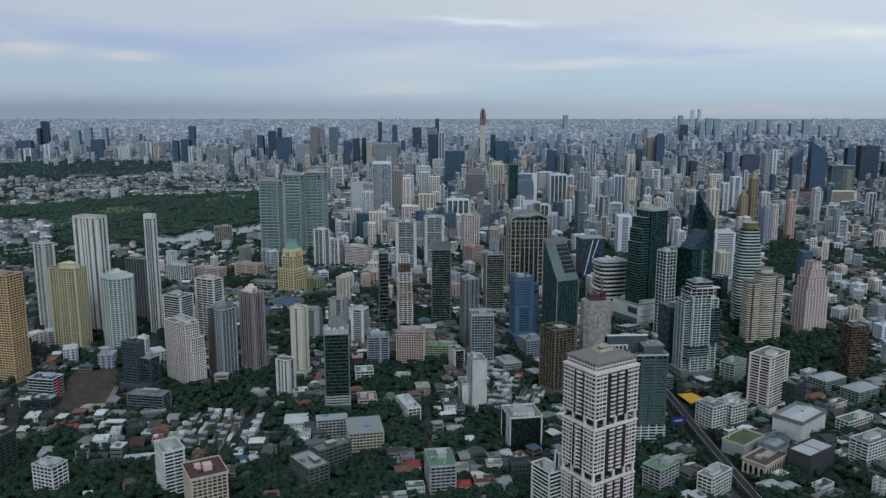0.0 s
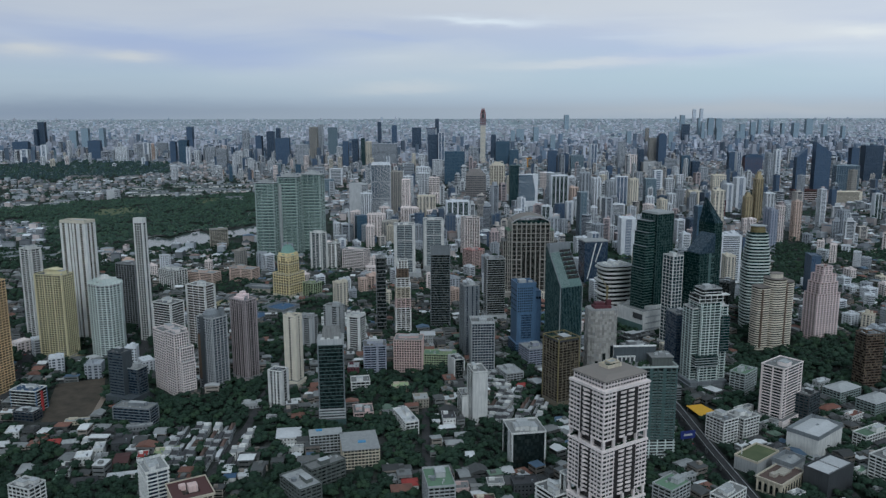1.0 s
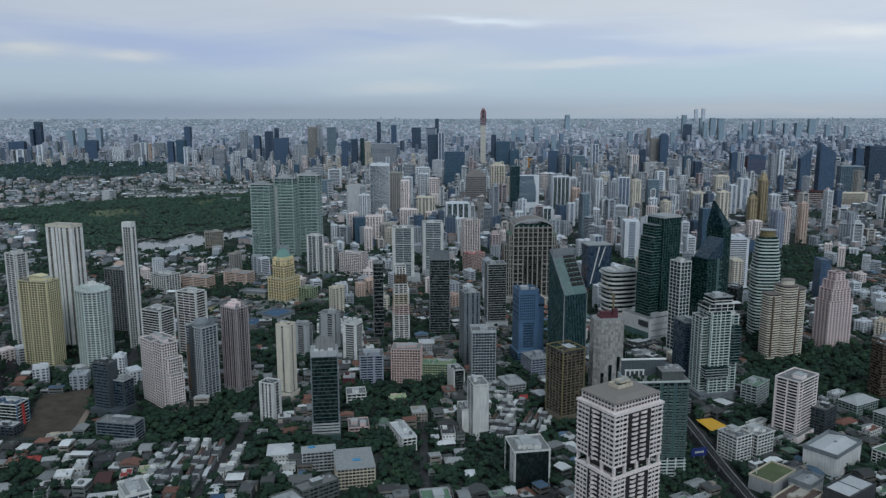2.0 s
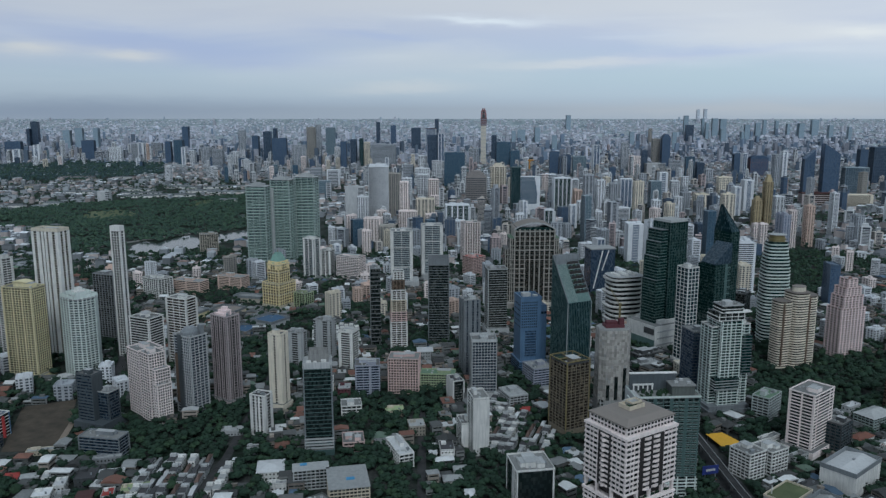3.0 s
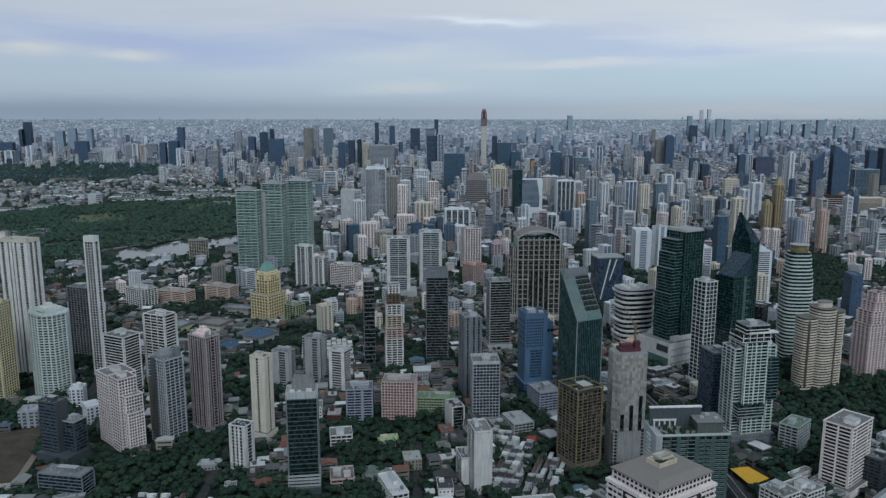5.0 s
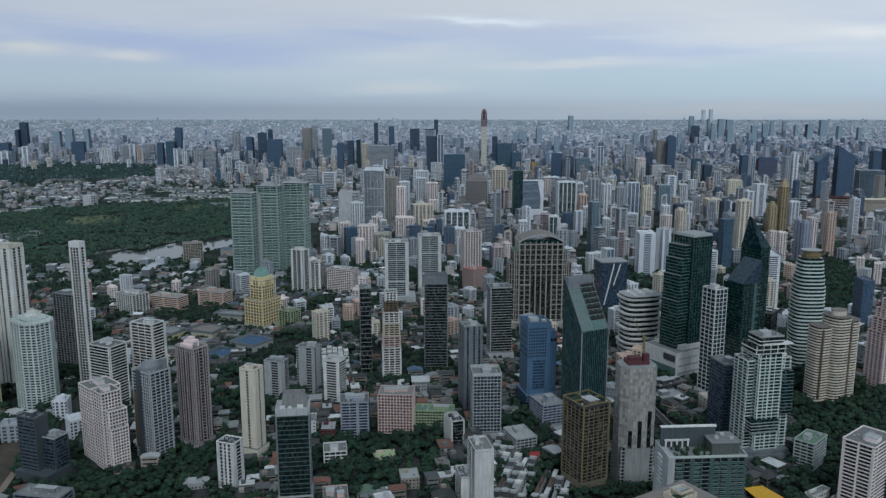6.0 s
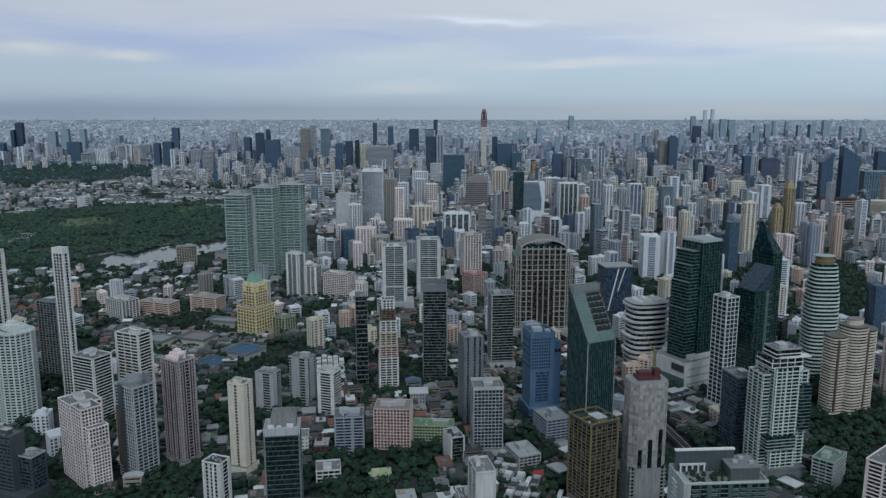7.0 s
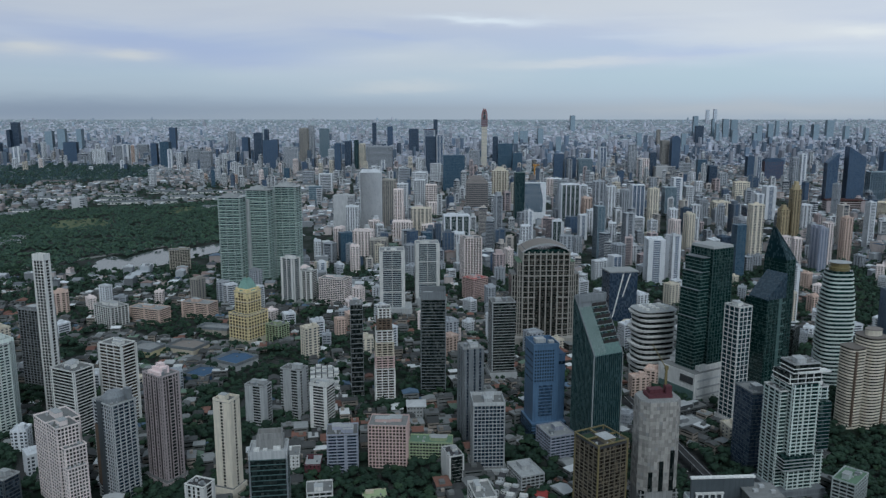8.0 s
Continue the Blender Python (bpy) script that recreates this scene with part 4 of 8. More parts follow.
def arched_tower():
    """Wide office tower in a beige grid of piers under a barrel roof."""
    root = thing("office_tower", "wide dark office tower in a beige grid under an arched roof", "office tower", 138, 1352, 3, foot=(96, 52))
    for w, d, h in ((66, 44, 132), (80, 38, 118), (94, 32, 100)):
        part("window_wall", Shape().block(w, d, 0, h), G_DARK, root)
    for i in range(9):
        part("pier", Shape().block(1.7, 46, 0, 134, -32.2 + 64.4 * i / 8, 0), GREIGE, root)
    for u in (-39, 39, -36, 36):
        part("pier", Shape().block(1.3, 40, 0, 119, u, 0), GREIGE, root)
    for u in (-46.2, -42.5, 42.5, 46.2):
        part("pier", Shape().block(1.3, 34, 0, 101, u, 0), GREIGE, root)
    for i in range(17):
        z = 8 + i * 7.6
        thick = 1.8 if i % 4 == 0 else 0.8
        if z > 78:
            part("cross_beam", Shape().block(65.5, 45.4, z, z + thick), GREIGE, root)
        else:
            for s in (-1, 1):
                part("cross_beam", Shape().block(18.5, 45.4, z, z + thick, s * 23.5, 0), GREIGE, root)
        if z < 117:
            part("cross_beam", Shape().block(79.5, 39.4, z, z + 0.9), GREIGE, root)
        if z < 99:
            part("cross_beam", Shape().block(93.5, 33.4, z, z + 0.9), GREIGE, root)
    thin = Shape()
    for i in range(36):
        thin.block(65, 44.6, 3.6 * i + 2, 3.6 * i + 2.4)
    part("floor_edging", thin, BROWN, root, kind="stuff")
    n, v, f = 14, [], []
    for i in range(n + 1):
        u = -34 + 68 * i / n
        z = 134 + 11 * (1 - (u / 34) ** 2)
        v += [(u, -24, z), (u, 24, z)]
    for i in range(n):
        f.append((2 * i, 2 * i + 2, 2 * i + 3, 2 * i + 1))
    part("barrel_roof", Shape().faces(v, f), R_TAUPE, root, "arched taupe metal roof")
    rim = Shape()
    for s in (-24, 23):
        for i in range(n):
            u0, u1 = -34 + 68 * i / n, -34 + 68 * (i + 1) / n
            z0, z1 = (134 + 11 * (1 - (u / 34) ** 2) for u in (u0, u1))
            rim.faces([(u0, s, z0 - 1.6), (u1, s, z1 - 1.6), (u1, s, z1 + 0.5), (u0, s, z0 + 0.5), (u0, s + 1, z0 - 1.6), (u1, s + 1, z1 - 1.6), (u1, s + 1, z1 + 0.5), (u0, s + 1, z0 + 0.5)], [(0, 1, 2, 3), (7, 6, 5, 4), (3, 2, 6, 7), (4, 5, 1, 0)])
    part("roof_rim", rim, PALE, root)
    part("gable_glass", Shape().block(60, 42, 132, 137), G_GREEN, root)
    part("side_roof", Shape().block(80.6, 39.6, 118.5, 119.6), R_GREEN, root)
    part("side_roof", Shape().block(94.6, 33.6, 100.5, 101.6), R_GREY, root)
    part("podium", Shape().block(106, 56, 0, 14, 0, -4), GREIGE, root)


arched_tower()


def blue_tower():
    """Blue clad tower: small square windows above, a glazed bay below, a lower wing at the side."""
    root = thing("office_tower", "bright blue cladded office tower with square windows", "office tower", 102, 1036, 12, foot=(40, 40))
    part("podium", Shape().block(36, 36, 0, 18), BLUEPAINT, root)
    part("body", Shape().block(26, 28, 18, 96, -3, 0), BLUEPAINT, root, "bright blue clad walls")
    part("wing", Shape().block(8, 24, 18, 86, 14, 1), BLUEPAINT, root)
    pane = Shape().block(1.5, 0.5, 0, 1.9).mesh("window", G_BLUE)
    side_pane = Shape().block(0.5, 1.5, 0, 1.9).mesh("window", G_BLUE)
    for k in range(10):
        for i in range(8):
            part("window", pane, None, root, at=(-14 + i * 2.6, -14.0, 60 + k * 3.4))
        if k % 2 == 0:
            for i in range(7):
                part("window", side_pane, None, root, at=(-16.0, -11 + i * 3.6, 60 + k * 3.4))
    part("glazed_bay", Shape().block(14, 0.8, 24, 56, -3, -14.1), G_DEEPBLUE, root, "dark blue glazed bay")
    for k in range(9):
        part("bay_rail", Shape().block(14.4, 1.1, 26 + k * 3.4, 26.8 + k * 3.4, -3, -14.1), BLUEPAINT, root)
    for k in range(5):
        part("window_band", Shape().block(36.3, 36.3, 3 + k * 3, 4.2 + k * 3), G_BLUE, root)
    part("wing_band", Shape().block(8.4, 24.4, 76, 79, 14, 1), G_BLUE, root)
    part("parapet", Shape().walls(26.6, 28.6, 96, 99, 0.8, -3, 0), BLUEPAINT, root)
    part("roof_slab", Shape().block(25, 27, 95.9, 96.4, -3, 0), R_BLUE, root)
    part("plant_room", Shape().block(10, 9, 96.3, 100.5, -5, 2).block(5, 6, 96.3, 99, 5, -4), PALE, root)
    part("wing_roof", Shape().block(8.4, 24.4, 86, 86.6, 14, 1), R_BLUE, root)


G_DEEPBLUE = window_glass("bay_blue_glass", (0.035, 0.06, 0.10), (0.06, 0.095, 0.15), 0.3, 0.12)
blue_tower()


def sloped_tower():
    """Dark glass tower cut off by one long slope with roof terraces."""
    root = thing("office_tower", "dark teal glass tower with long sloping terraced roof", "office tower", 144, 980, 28, foot=(35, 34))
    w, d = 33, 32
    top = lambda x, y: 106 + (y + d / 2) / d * 50
    part("window_wall", Shape().prism(rect_poly(w, d), 0, top), G_TEAL, root)
    fins = Shape()
    for i in range(15):
        u = -w / 2 + w * i / 14
        fins.box(u - 0.15, -d / 2 - 0.5, 0, u + 0.15, -d / 2 + 0.1, 106)
    part("glass_ribbing", fins, SEA_EDGE, root, kind="stuff")
    for s in (-1, 1):
        part("corner_edge", Shape().block(0.9, 0.9, 0, 106, s * w / 2, -d / 2), PALE, root, "pale metal corner edge")
    side = Shape()
    for i in range(18):
        v = -d / 2 + d * i / 17
        side.box(-w / 2 - 0.4, v - 0.12, 0, -w / 2 + 0.1, v + 0.12, top(0, v))
    part("side_ribbing", side, TEALDARK, root, kind="stuff")
    edge = Shape()
    for s in (-w / 2, w / 2 - 0.9):
        edge.faces([(s, -d / 2, 105), (s + 0.9, -d / 2, 105), (s + 0.9, d / 2, 155), (s, d / 2, 155), (s, -d / 2, 107.5), (s + 0.9, -d / 2, 107.5), (s + 0.9, d / 2, 157.5), (s, d / 2, 157.5)], [(0, 1, 5, 4), (4, 5, 6, 7), (3, 7, 6, 2), (0, 4, 7, 3), (1, 2, 6, 5)])
    part("roof_edge", edge, STEEL, root)
    slope = Shape().faces([(-w / 2 + 0.9, -d / 2, 106.6), (-1.5, -d / 2, 106.6), (-1.5, d / 2 - 6, 147.2), (-w / 2 + 0.9, d / 2 - 6, 147.2)], [(0, 1, 2, 3)])
    slope.faces([(-1.5, -d / 2, 106.6), (w / 2 - 0.9, -d / 2, 106.6), (w / 2 - 0.9, -d / 2 + 6, 116), (-1.5, -d / 2 + 6, 116)], [(0, 1, 2, 3)])
    part("slope_panel", slope, SEA_EDGE, root, "sea green ribbed metal slope")
    for i in range(7):
        v = -d / 2 + 7.5 + i * (d - 9) / 7
        z = top(0, v)
        # each terrace is one solid near-black block
        part("terrace", Shape().box(-1.2, v - 1.9, z - 4, w / 2 - 1, v + 1.6, z + 0.6), STRIP, root, "dark solid roof terrace block")
        part("terrace_beam", Shape().box(-1.4, v + 1.2, z - 1, w / 2 - 0.8, v + 1.9, z + 2.4), SAGE, root)
        for u in (-1.2, 4.6, 10.4):
            part("terrace_post", Shape().box(u, v - 1.9, z - 1, u + 0.5, v + 1.4, z + 2.0), SEA_EDGE, root)
        part("terrace_planting", Shape().block(4.0, 1.5, z + 0.4, z + 1.9, 7.5 if i % 2 else 2.2, v), LEAF_B, root)
    rib = Shape()
    for i in range(12):
        u = -w / 2 + 1.4 + i * 1.15
        rib.faces([(u, -d / 2 + 0.5, 107.9), (u + 0.3, -d / 2 + 0.5, 107.9), (u + 0.3, d / 2 - 6, 148.1), (u, d / 2 - 6, 148.1)], [(0, 1, 2, 3)])
    part("roof_ribbing", rib, SAGE, root, kind="stuff")
    part("top_frame", Shape().walls(w - 1.4, 6.4, 146, 157.4, 0.7, 0, d / 2 - 3.4).box(-w / 2 + 1, d / 2 - 6.6, 150, w / 2 - 1, d / 2 - 6, 151), STEEL, root, "open steel frame at the crest")


sloped_tower()


PATCHY = paint("patchy_cladding", (0.40, 0.38, 0.35), 0.6, 0.3, 0.3, True)


def raw_tower():
    """Tower under construction: patched grey panels, unfinished top, yellow crane."""
    root = thing("unfinished_tower", "tower under construction in patchy grey cladding with red top deck", "tower", 167, 857, 8, foot=(36, 27))
    w, d, h = 32, 24, 108
    oct_poly = [(-16, -6.5), (-10.5, -12), (10.5, -12), (16, -6.5), (16, 6.5), (10.5, 12), (-10.5, 12), (-16, 6.5)]
    part("concrete_core", Shape().prism(oct_poly, 0, h), CONCRETE, root)
    r = random.Random(3)
    ends = list(zip(oct_poly, oct_poly[1:] + oct_poly[:1]))
    for (ax, ay), (bx, by) in ends[:5] + ends[7:]:
        ln = math.hypot(bx - ax, by - ay)
        n = max(2, round(ln / 2.6))
        nx, ny = (by - ay) / ln, -(bx - ax) / ln
        s = Shape()
        for k in range(24):
            for i in range(n):
                if r.random() < 0.06:
                    continue
                t0, t1, o = (i + 0.03) / n, (i + 0.97) / n, 0.12 + 0.3 * r.random()
                p = [(ax + (bx - ax) * t0, ay + (by - ay) * t0), (ax + (bx - ax) * t1, ay + (by - ay) * t1)]
                q = [(p[1][0] + nx * o, p[1][1] + ny * o), (p[0][0] + nx * o, p[0][1] + ny * o)]
                s.prism([p[0], q[1], q[0], p[1]], 36 + k * 3 + 0.05, 38.95 + k * 3)
        part("cladding", s, PATCHY, root, kind="stuff")
    storeys(root, 30, 22, 0, 36, CONCRETE, G_DARK, 3.3, 1.0, 0.8, px=even(30, 7, 1.2))
    # solid dark panels stand for shaded openings in the cladding
    for u in (-8, 0.5, 9):
        part("open_bay", Shape().block(3.4, 1.4, 36, 60 + u, u, -12), G_DARK, root, "dark panel for the shade in an open bay")
    part("roof_slab", Shape().prism(oct_poly, h, h + 1.2, top=0.97), CONCRETE, root)
    part("top_deck", Shape().block(19, 12, h + 1.2, h + 4).block(11, 7, h + 4, h + 7, -2, 1).block(5, 5, h + 4, h + 10, 7, -2), MAROON, root, "red shuttering on the top deck")
    mast = Shape().block(1.6, 1.6, h + 2, h + 24, 6, 0).block(2.4, 2.4, h + 22, h + 25, 6, 0)
    jib = Shape().faces([(6, -0.6, h + 22), (6, 0.6, h + 22), (-6, 0.3, h + 42), (-6, -0.3, h + 42), (6, -0.6, h + 23.4), (6, 0.6, h + 23.4), (-6, 0.3, h + 42.8), (-6, -0.3, h + 42.8)], [(3, 2, 1, 0), (4, 5, 6, 7), (0, 1, 5, 4), (1, 2, 6, 5), (2, 3, 7, 6), (3, 0, 4, 7)])
    cr = thing("tower_crane", "yellow tower crane on an unfinished tower", "crane", 167, 857, 8)
    cr.location.z = 0.0
    part("mast", mast, GOLD, cr)
    part("jib", jib, GOLD, cr)


raw_tower()


def green_tower():
    root = thing("office_tower", "dark green glass office tower above a white shopping podium", "office tower", 304, 1152, 30, foot=(62, 60))
    storeys(root, 32, 32, 0, 174, TEALDARK, G_GREEN, 4.0, 0.35, 0.15, px=even(32, 8, 0.3), py=even(32, 8, 0.3), split=True)
    for z0, z1, wide in ((0, 96, 18), (96, 128, 16.5), (128, 148, 14), (148, 164, 10.5)):
        storeys(root, wide, 26, z0, z1, SEA_EDGE, G_GREEN, 4.0, 0.75, 0.3, x=-16.1 - wide / 2, y=1)
        part("roof_slab", Shape().block(wide + 0.8, 26.8, z1, z1 + 0.5, -16.2 - wide / 2, 1), STEEL, root)
    part("roof_slab", Shape().prism(rect_poly(32, 32), 174, 177, top=0.95), R_PALE, root)
    part("podium", Shape().box(-44, -25, 0, 26, 30, 36).box(-30, -20, 36, 22, 26, 41), WHITE, root, "white windowless shopping podium")
    part("podium_glass", Shape().box(-44.5, -24, 0, -43.9, 28, 17), SEA_EDGE, root, "sea green glazed lower storeys")
    part("podium_screen", Shape().box(-44.6, -23, 24, -43.9, -4, 32), DARKGREY, root, "dark screen on the podium wall")
    part("podium_roof", Shape().box(-43, -24, 35.9, -31, 29, 36.4).box(-30, -24.4, 35.9, 25, -20.4, 36.4), R_GREY, root)
    for k in range(3):
        part("podium_band", Shape().box(-40, -25.5, 9 + 9 * k, 26, -24.9, 11 + 9 * k), PALE, root)


green_tower()


# sky reflection is put into this glass as a lighter blue-grey
G_SLANT = window_glass("sky_tinted_slant_glass", (0.026, 0.046, 0.066), (0.045, 0.07, 0.095), 0.3, 0.12, tint=0.45)


def pointed_tower():
    """Dark glass tower whose faceted crown rises to one point."""
    root = thing("office_tower", "dark blue-green glass tower with faceted pointed crown", "office tower", 373, 1150, 28, foot=(60, 46))
    storeys(root, 16, 30, 0, 160, TEALDARK, G_GREEN, 3.9, 0.3, 0.12, x=11, split=True, px=[(-6, 0.3), (-2, 0.3), (2, 0.3), (6, 0.3)])
    part("glass_crown", Shape().faces([(3, -15, 160), (19, -15, 160), (19, 15, 160), (3, 15, 160), (3.4, 3, 196), (4.6, 8, 196)], [(0, 1, 4), (1, 2, 5, 4), (2, 3, 5), (3, 0, 4, 5)]), G_TEAL, root, "dark glass blade rising to a point")
    part("blade_edge", Shape().faces([(19, -15.3, 160), (3.4, 2.7, 196.4), (3.0, 1.7, 195), (19, -16.2, 158.4)], [(0, 1, 2, 3)]), SLATE, root)
    storeys(root, 30, 30, 0, 118, TEALDARK, G_GREEN, 3.9, 0.3, 0.12, x=-13, y=-4, split=True, px=[(-12, 0.3), (-6, 0.3), (0, 0.3), (6, 5.0), (12, 0.3)])
    part("slanted_facet", Shape().prism([(-28, -18), (2.8, -18), (2.8, 10), (-24, 10)], 118, lambda x, y: 119 + max(0.0, x + 24) * 1.0), G_SLANT, root, "slanted glass face coloured by sky reflection")
    for i in range(13):
        part("floor_edge", Shape().block(11, 30.6, 9 * i + 4, 9 * i + 5.4, -4, -4.2), SEA_EDGE, root)


pointed_tower()
tower("apartment_tower", "white gridded apartment tower with grey infill", 303, 1061, 25, 17, 20, 128, WHITE, G_TEAL, fh=4.8, band=0.7, out=0.3, px=even(17, 4, 0.8), py=even(20, 4, 0.8), huts=2, podium=(22, 25, 10), split=False)


def curved_block():
    root = thing("hotel_block", "white hotel block of curved balcony floors", "hotel", 258, 1216, 15, foot=(56, 50))
    part("window_wall", Shape().prism(round_poly(24, 19, 28, power=0.6), 0, 84), G_DARK, root)
    for i in range(13):
        sway = 1.6 * math.sin(i * 1.9)
        part("balcony_floor", Shape().prism(round_poly(26.4 + 0.9 * math.sin(i * 2.3), 21, 28, sway, -0.5 * sway, 0.6), i * 6.6, i * 6.6 + 2.6, top=1.02), WHITE, root)
    part("roof_slab", Shape().prism(round_poly(26.4, 21, 28, power=0.6), 84, 85), R_PALE, root)
    for i in range(9):
        part("cooling_unit", Shape().block(5, 4, 84.9, 87.5 + (i % 3) * 0.5, -14 + (i % 3) * 13, -10 + (i // 3) * 9), WHITE, root)


curved_block()


def glass_wedge():
    root = thing("office_building", "dark blue glass building with white zigzag frame", "building", 270, 1462, 10, foot=(48, 38))
    part("glass_body", Shape().prism(rect_poly(43, 32), 0, 80, top=1.05), G_NAVY, root)
    part("roof_slab", Shape().prism(rect_poly(47, 35), 80, 82), R_PALE, root)
    for a, b, za, zb in ((-17, -2, 10, 78), (-2, 9, 42, 78)):
        part("white_brace", Shape().faces([(a, -16.6, za), (a + 2, -16.6, za), (b + 2, -18.0, zb), (b, -18.0, zb), (a, -15.6, za), (a + 2, -15.6, za), (b + 2, -17.0, zb), (b, -17.0, zb)], [(0, 1, 2, 3), (7, 6, 5, 4), (0, 3, 7, 4), (1, 5, 6, 2)]), WHITE, root)


glass_wedge()


def striped_twin(x, y, label):
    root = thing("office_tower", label, "office tower", x, y, 5, foot=(46, 40))
    storeys(root, 38, 34, 0, 106, MIST, G_BLUE, 3.4, 1.9, 0.2, px=[(-17, 5.0), (0, 0.8), (17, 5.0)], py=((-14.5, 5), (14.5, 5)), pmat=WHITE, pout=1.2, split=False)
    for k in range(2):
        part("sky_band", Shape().block(38.6, 34.8, 40 + k * 36, 41.2 + k * 36), WHITE, root)
    rooftop(root, 38, 34, 106, WHITE, R_PALE, huts=2)
    part("podium", Shape().block(50, 44, 0, 16, 6, -6), PALE, root)


striped_twin(-86, 1496, "white pier office tower with dark glass face")
striped_twin(-32, 1562, "white pier office tower with dark glass face")


SEAPALE = paint("pale_sea_green_render", (0.50, 0.63, 0.56), 0.6, 0.25)


def waterfront(x, y, yaw, w, d, h, label):
    root = thing("apartment_tower", label, "apartment tower", x, y, yaw, foot=(w + 6, d + 6), group="waterfront apartment towers")
    storeys(root, w, d - 4, 0, h, SEAPALE, G_TEAL, 3.3, 0.85, 0.7, split=False, px=even(w, 3, 2.0), py=[(-20, 2.0), (-7.5, 1.2), (6.5, 1.2), (20, 2.0)], pmat=SAGE, pout=1.0)
    deck = Shape().block(w + 1.9, d - 2.1, 0, 1.6).mesh("terrace_floor", SEAPALE)
    for i in range(25):
        part("terrace_floor", deck, None, root, at=(0, 0, 6.6 * i + 3.3))
    part("roof_slab", Shape().block(w + 3, d + 3, h, h + 1), PALE, root)
    part("roof_frame", Shape().walls(w * 0.7, d * 0.6, h + 1, h + 6, 0.7).block(w * 0.4, d * 0.3, h + 1, h + 8), PALE, root)


waterfront(-397, 1703, 80, 24, 46, 166, "pale green glass apartment tower with many balconies")
waterfront(-354, 1737, 80, 26, 46, 176, "pale green glass apartment tower with many balconies")
waterfront(-308, 1772, 80, 28, 48, 179, "pale green glass apartment tower with many balconies")
part("shaft", Shape().block(9, 9, 0, 160), PALE, thing("lift_tower", "slim pale lift tower between glass towers", "lift tower", -374, 1726, 80))


def gilded_hotel():
    root = thing("hotel", "ochre hotel of stacked blocks under a green mansard roof", "hotel", -279, 1346, 60, foot=(46, 42))
    storeys(root, 40, 36, 6, 44, OCHRE, G_WARM, 4.8, 1.9, 0.4, px=even(40, 8, 2.3), py=even(36, 7, 2.3))
    part("base", Shape().block(42, 38, 0, 9), CREAM, root)
    rooftop(root, 40, 36, 44, OCHRE, huts=0, tank=False)
    storeys(root, 26, 24, 44, 74, OCHRE, G_WARM, 4.3, 1.5, 0.4, x=1, y=1, px=even(26, 6, 1.9), py=even(24, 5, 1.9))
    part("roof_terrace", Shape().block(27.5, 25.5, 74, 75.5, 1, 1), OCHRE, root)
    part("mansard_roof", Shape().prism(rect_poly(22, 20, 1, 1), 75.5, 90, top=0.5).prism(rect_poly(9, 8, 1, 1), 90, 92.5), paint("verdigris", (0.25, 0.42, 0.36), 0.6), root, "green copper mansard roof")
    for s in (-1, 1):
        part("gable_bay", Shape().block(5, 25.4, 66, 79, 1 + s * 8, 1), OCHRE, root)
        part("gable_bay", Shape().block(27.4, 5, 66, 79, 1, 1 + s * 7), OCHRE, root)
    for z in (8, 26, 43, 60, 73):
        k = 41.4 if z < 44 else 27.6
        part("cornice", Shape().block(k, k - 4 if z < 44 else k - 2, z, z + 0.9, 0 if z < 44 else 1, 0 if z < 44 else 1), CREAM, root)
    part("finial", Shape().tube(0.8, 92, 98, 1, 1, 8, top=0.2), GOLD, root)


gilded_hotel()
tower("apartment_block", "pale green apartment block beside a hotel", -240, 1352, 60, 22, 24, 24, GREENPAINT, G_DARK, fh=3.2, band=1.15, out=0.3, px=even(22, 5, 1.2), py=even(24, 5, 1.2), split=False)

# towers by the western avenue
tower("apartment_tower", "white twin-slab apartment tower with flat overhanging roof", -511, 1082, 75, 20, 40, 170, IVORY, G_DARK, fh=3.3, band=0.8, out=0.2, px=[(-8, 4.5), (0, 3), (8, 4.5)], py=[(-18.2, 4.2), (-9.0, 5.4), (-1.6, 3.0), (3.2, 3.0), (9.6, 5.0), (18.4, 3.6)], pmat=WHITE, pout=0.7, rail=4.0, huts=1, split=False)
tower("apartment_tower", "very slim white apartment tower with dark window column", -429, 1092, 75, 9, 14, 168, WHITE, G_DARK, fh=3.4, band=0.9, out=0.2, px=((-3.4, 2.8), (3.4, 2.8)), py=((-6.2, 1.4), (-2, 0.8), (2, 0.8), (6.0, 2.0)), rail=7.0, huts=0, split=False)
YELLOW_TOWER = tower("apartment_tower", "pale yellow apartment tower with dense small windows", -513, 1011, 78, 22, 42, 113, YELLOW, G_DARK, fh=3.0, band=1.2, out=0.25, px=even(22, 7, 1.1), py=[(-19.6, 2.6), (-14, 1), (-10, 1), (-6.5, 2.2), (-2, 1), (2, 1), (6.5, 2.2), (10, 1), (14, 1), (19.6, 2.6)], podium=(30, 50, 6))
part("pavilion", Shape().block(10, 18, 0, 6).gable(12, 20, 6, 8), YELLOW, YELLOW_TOWER, at=(0, 0, 113.4))


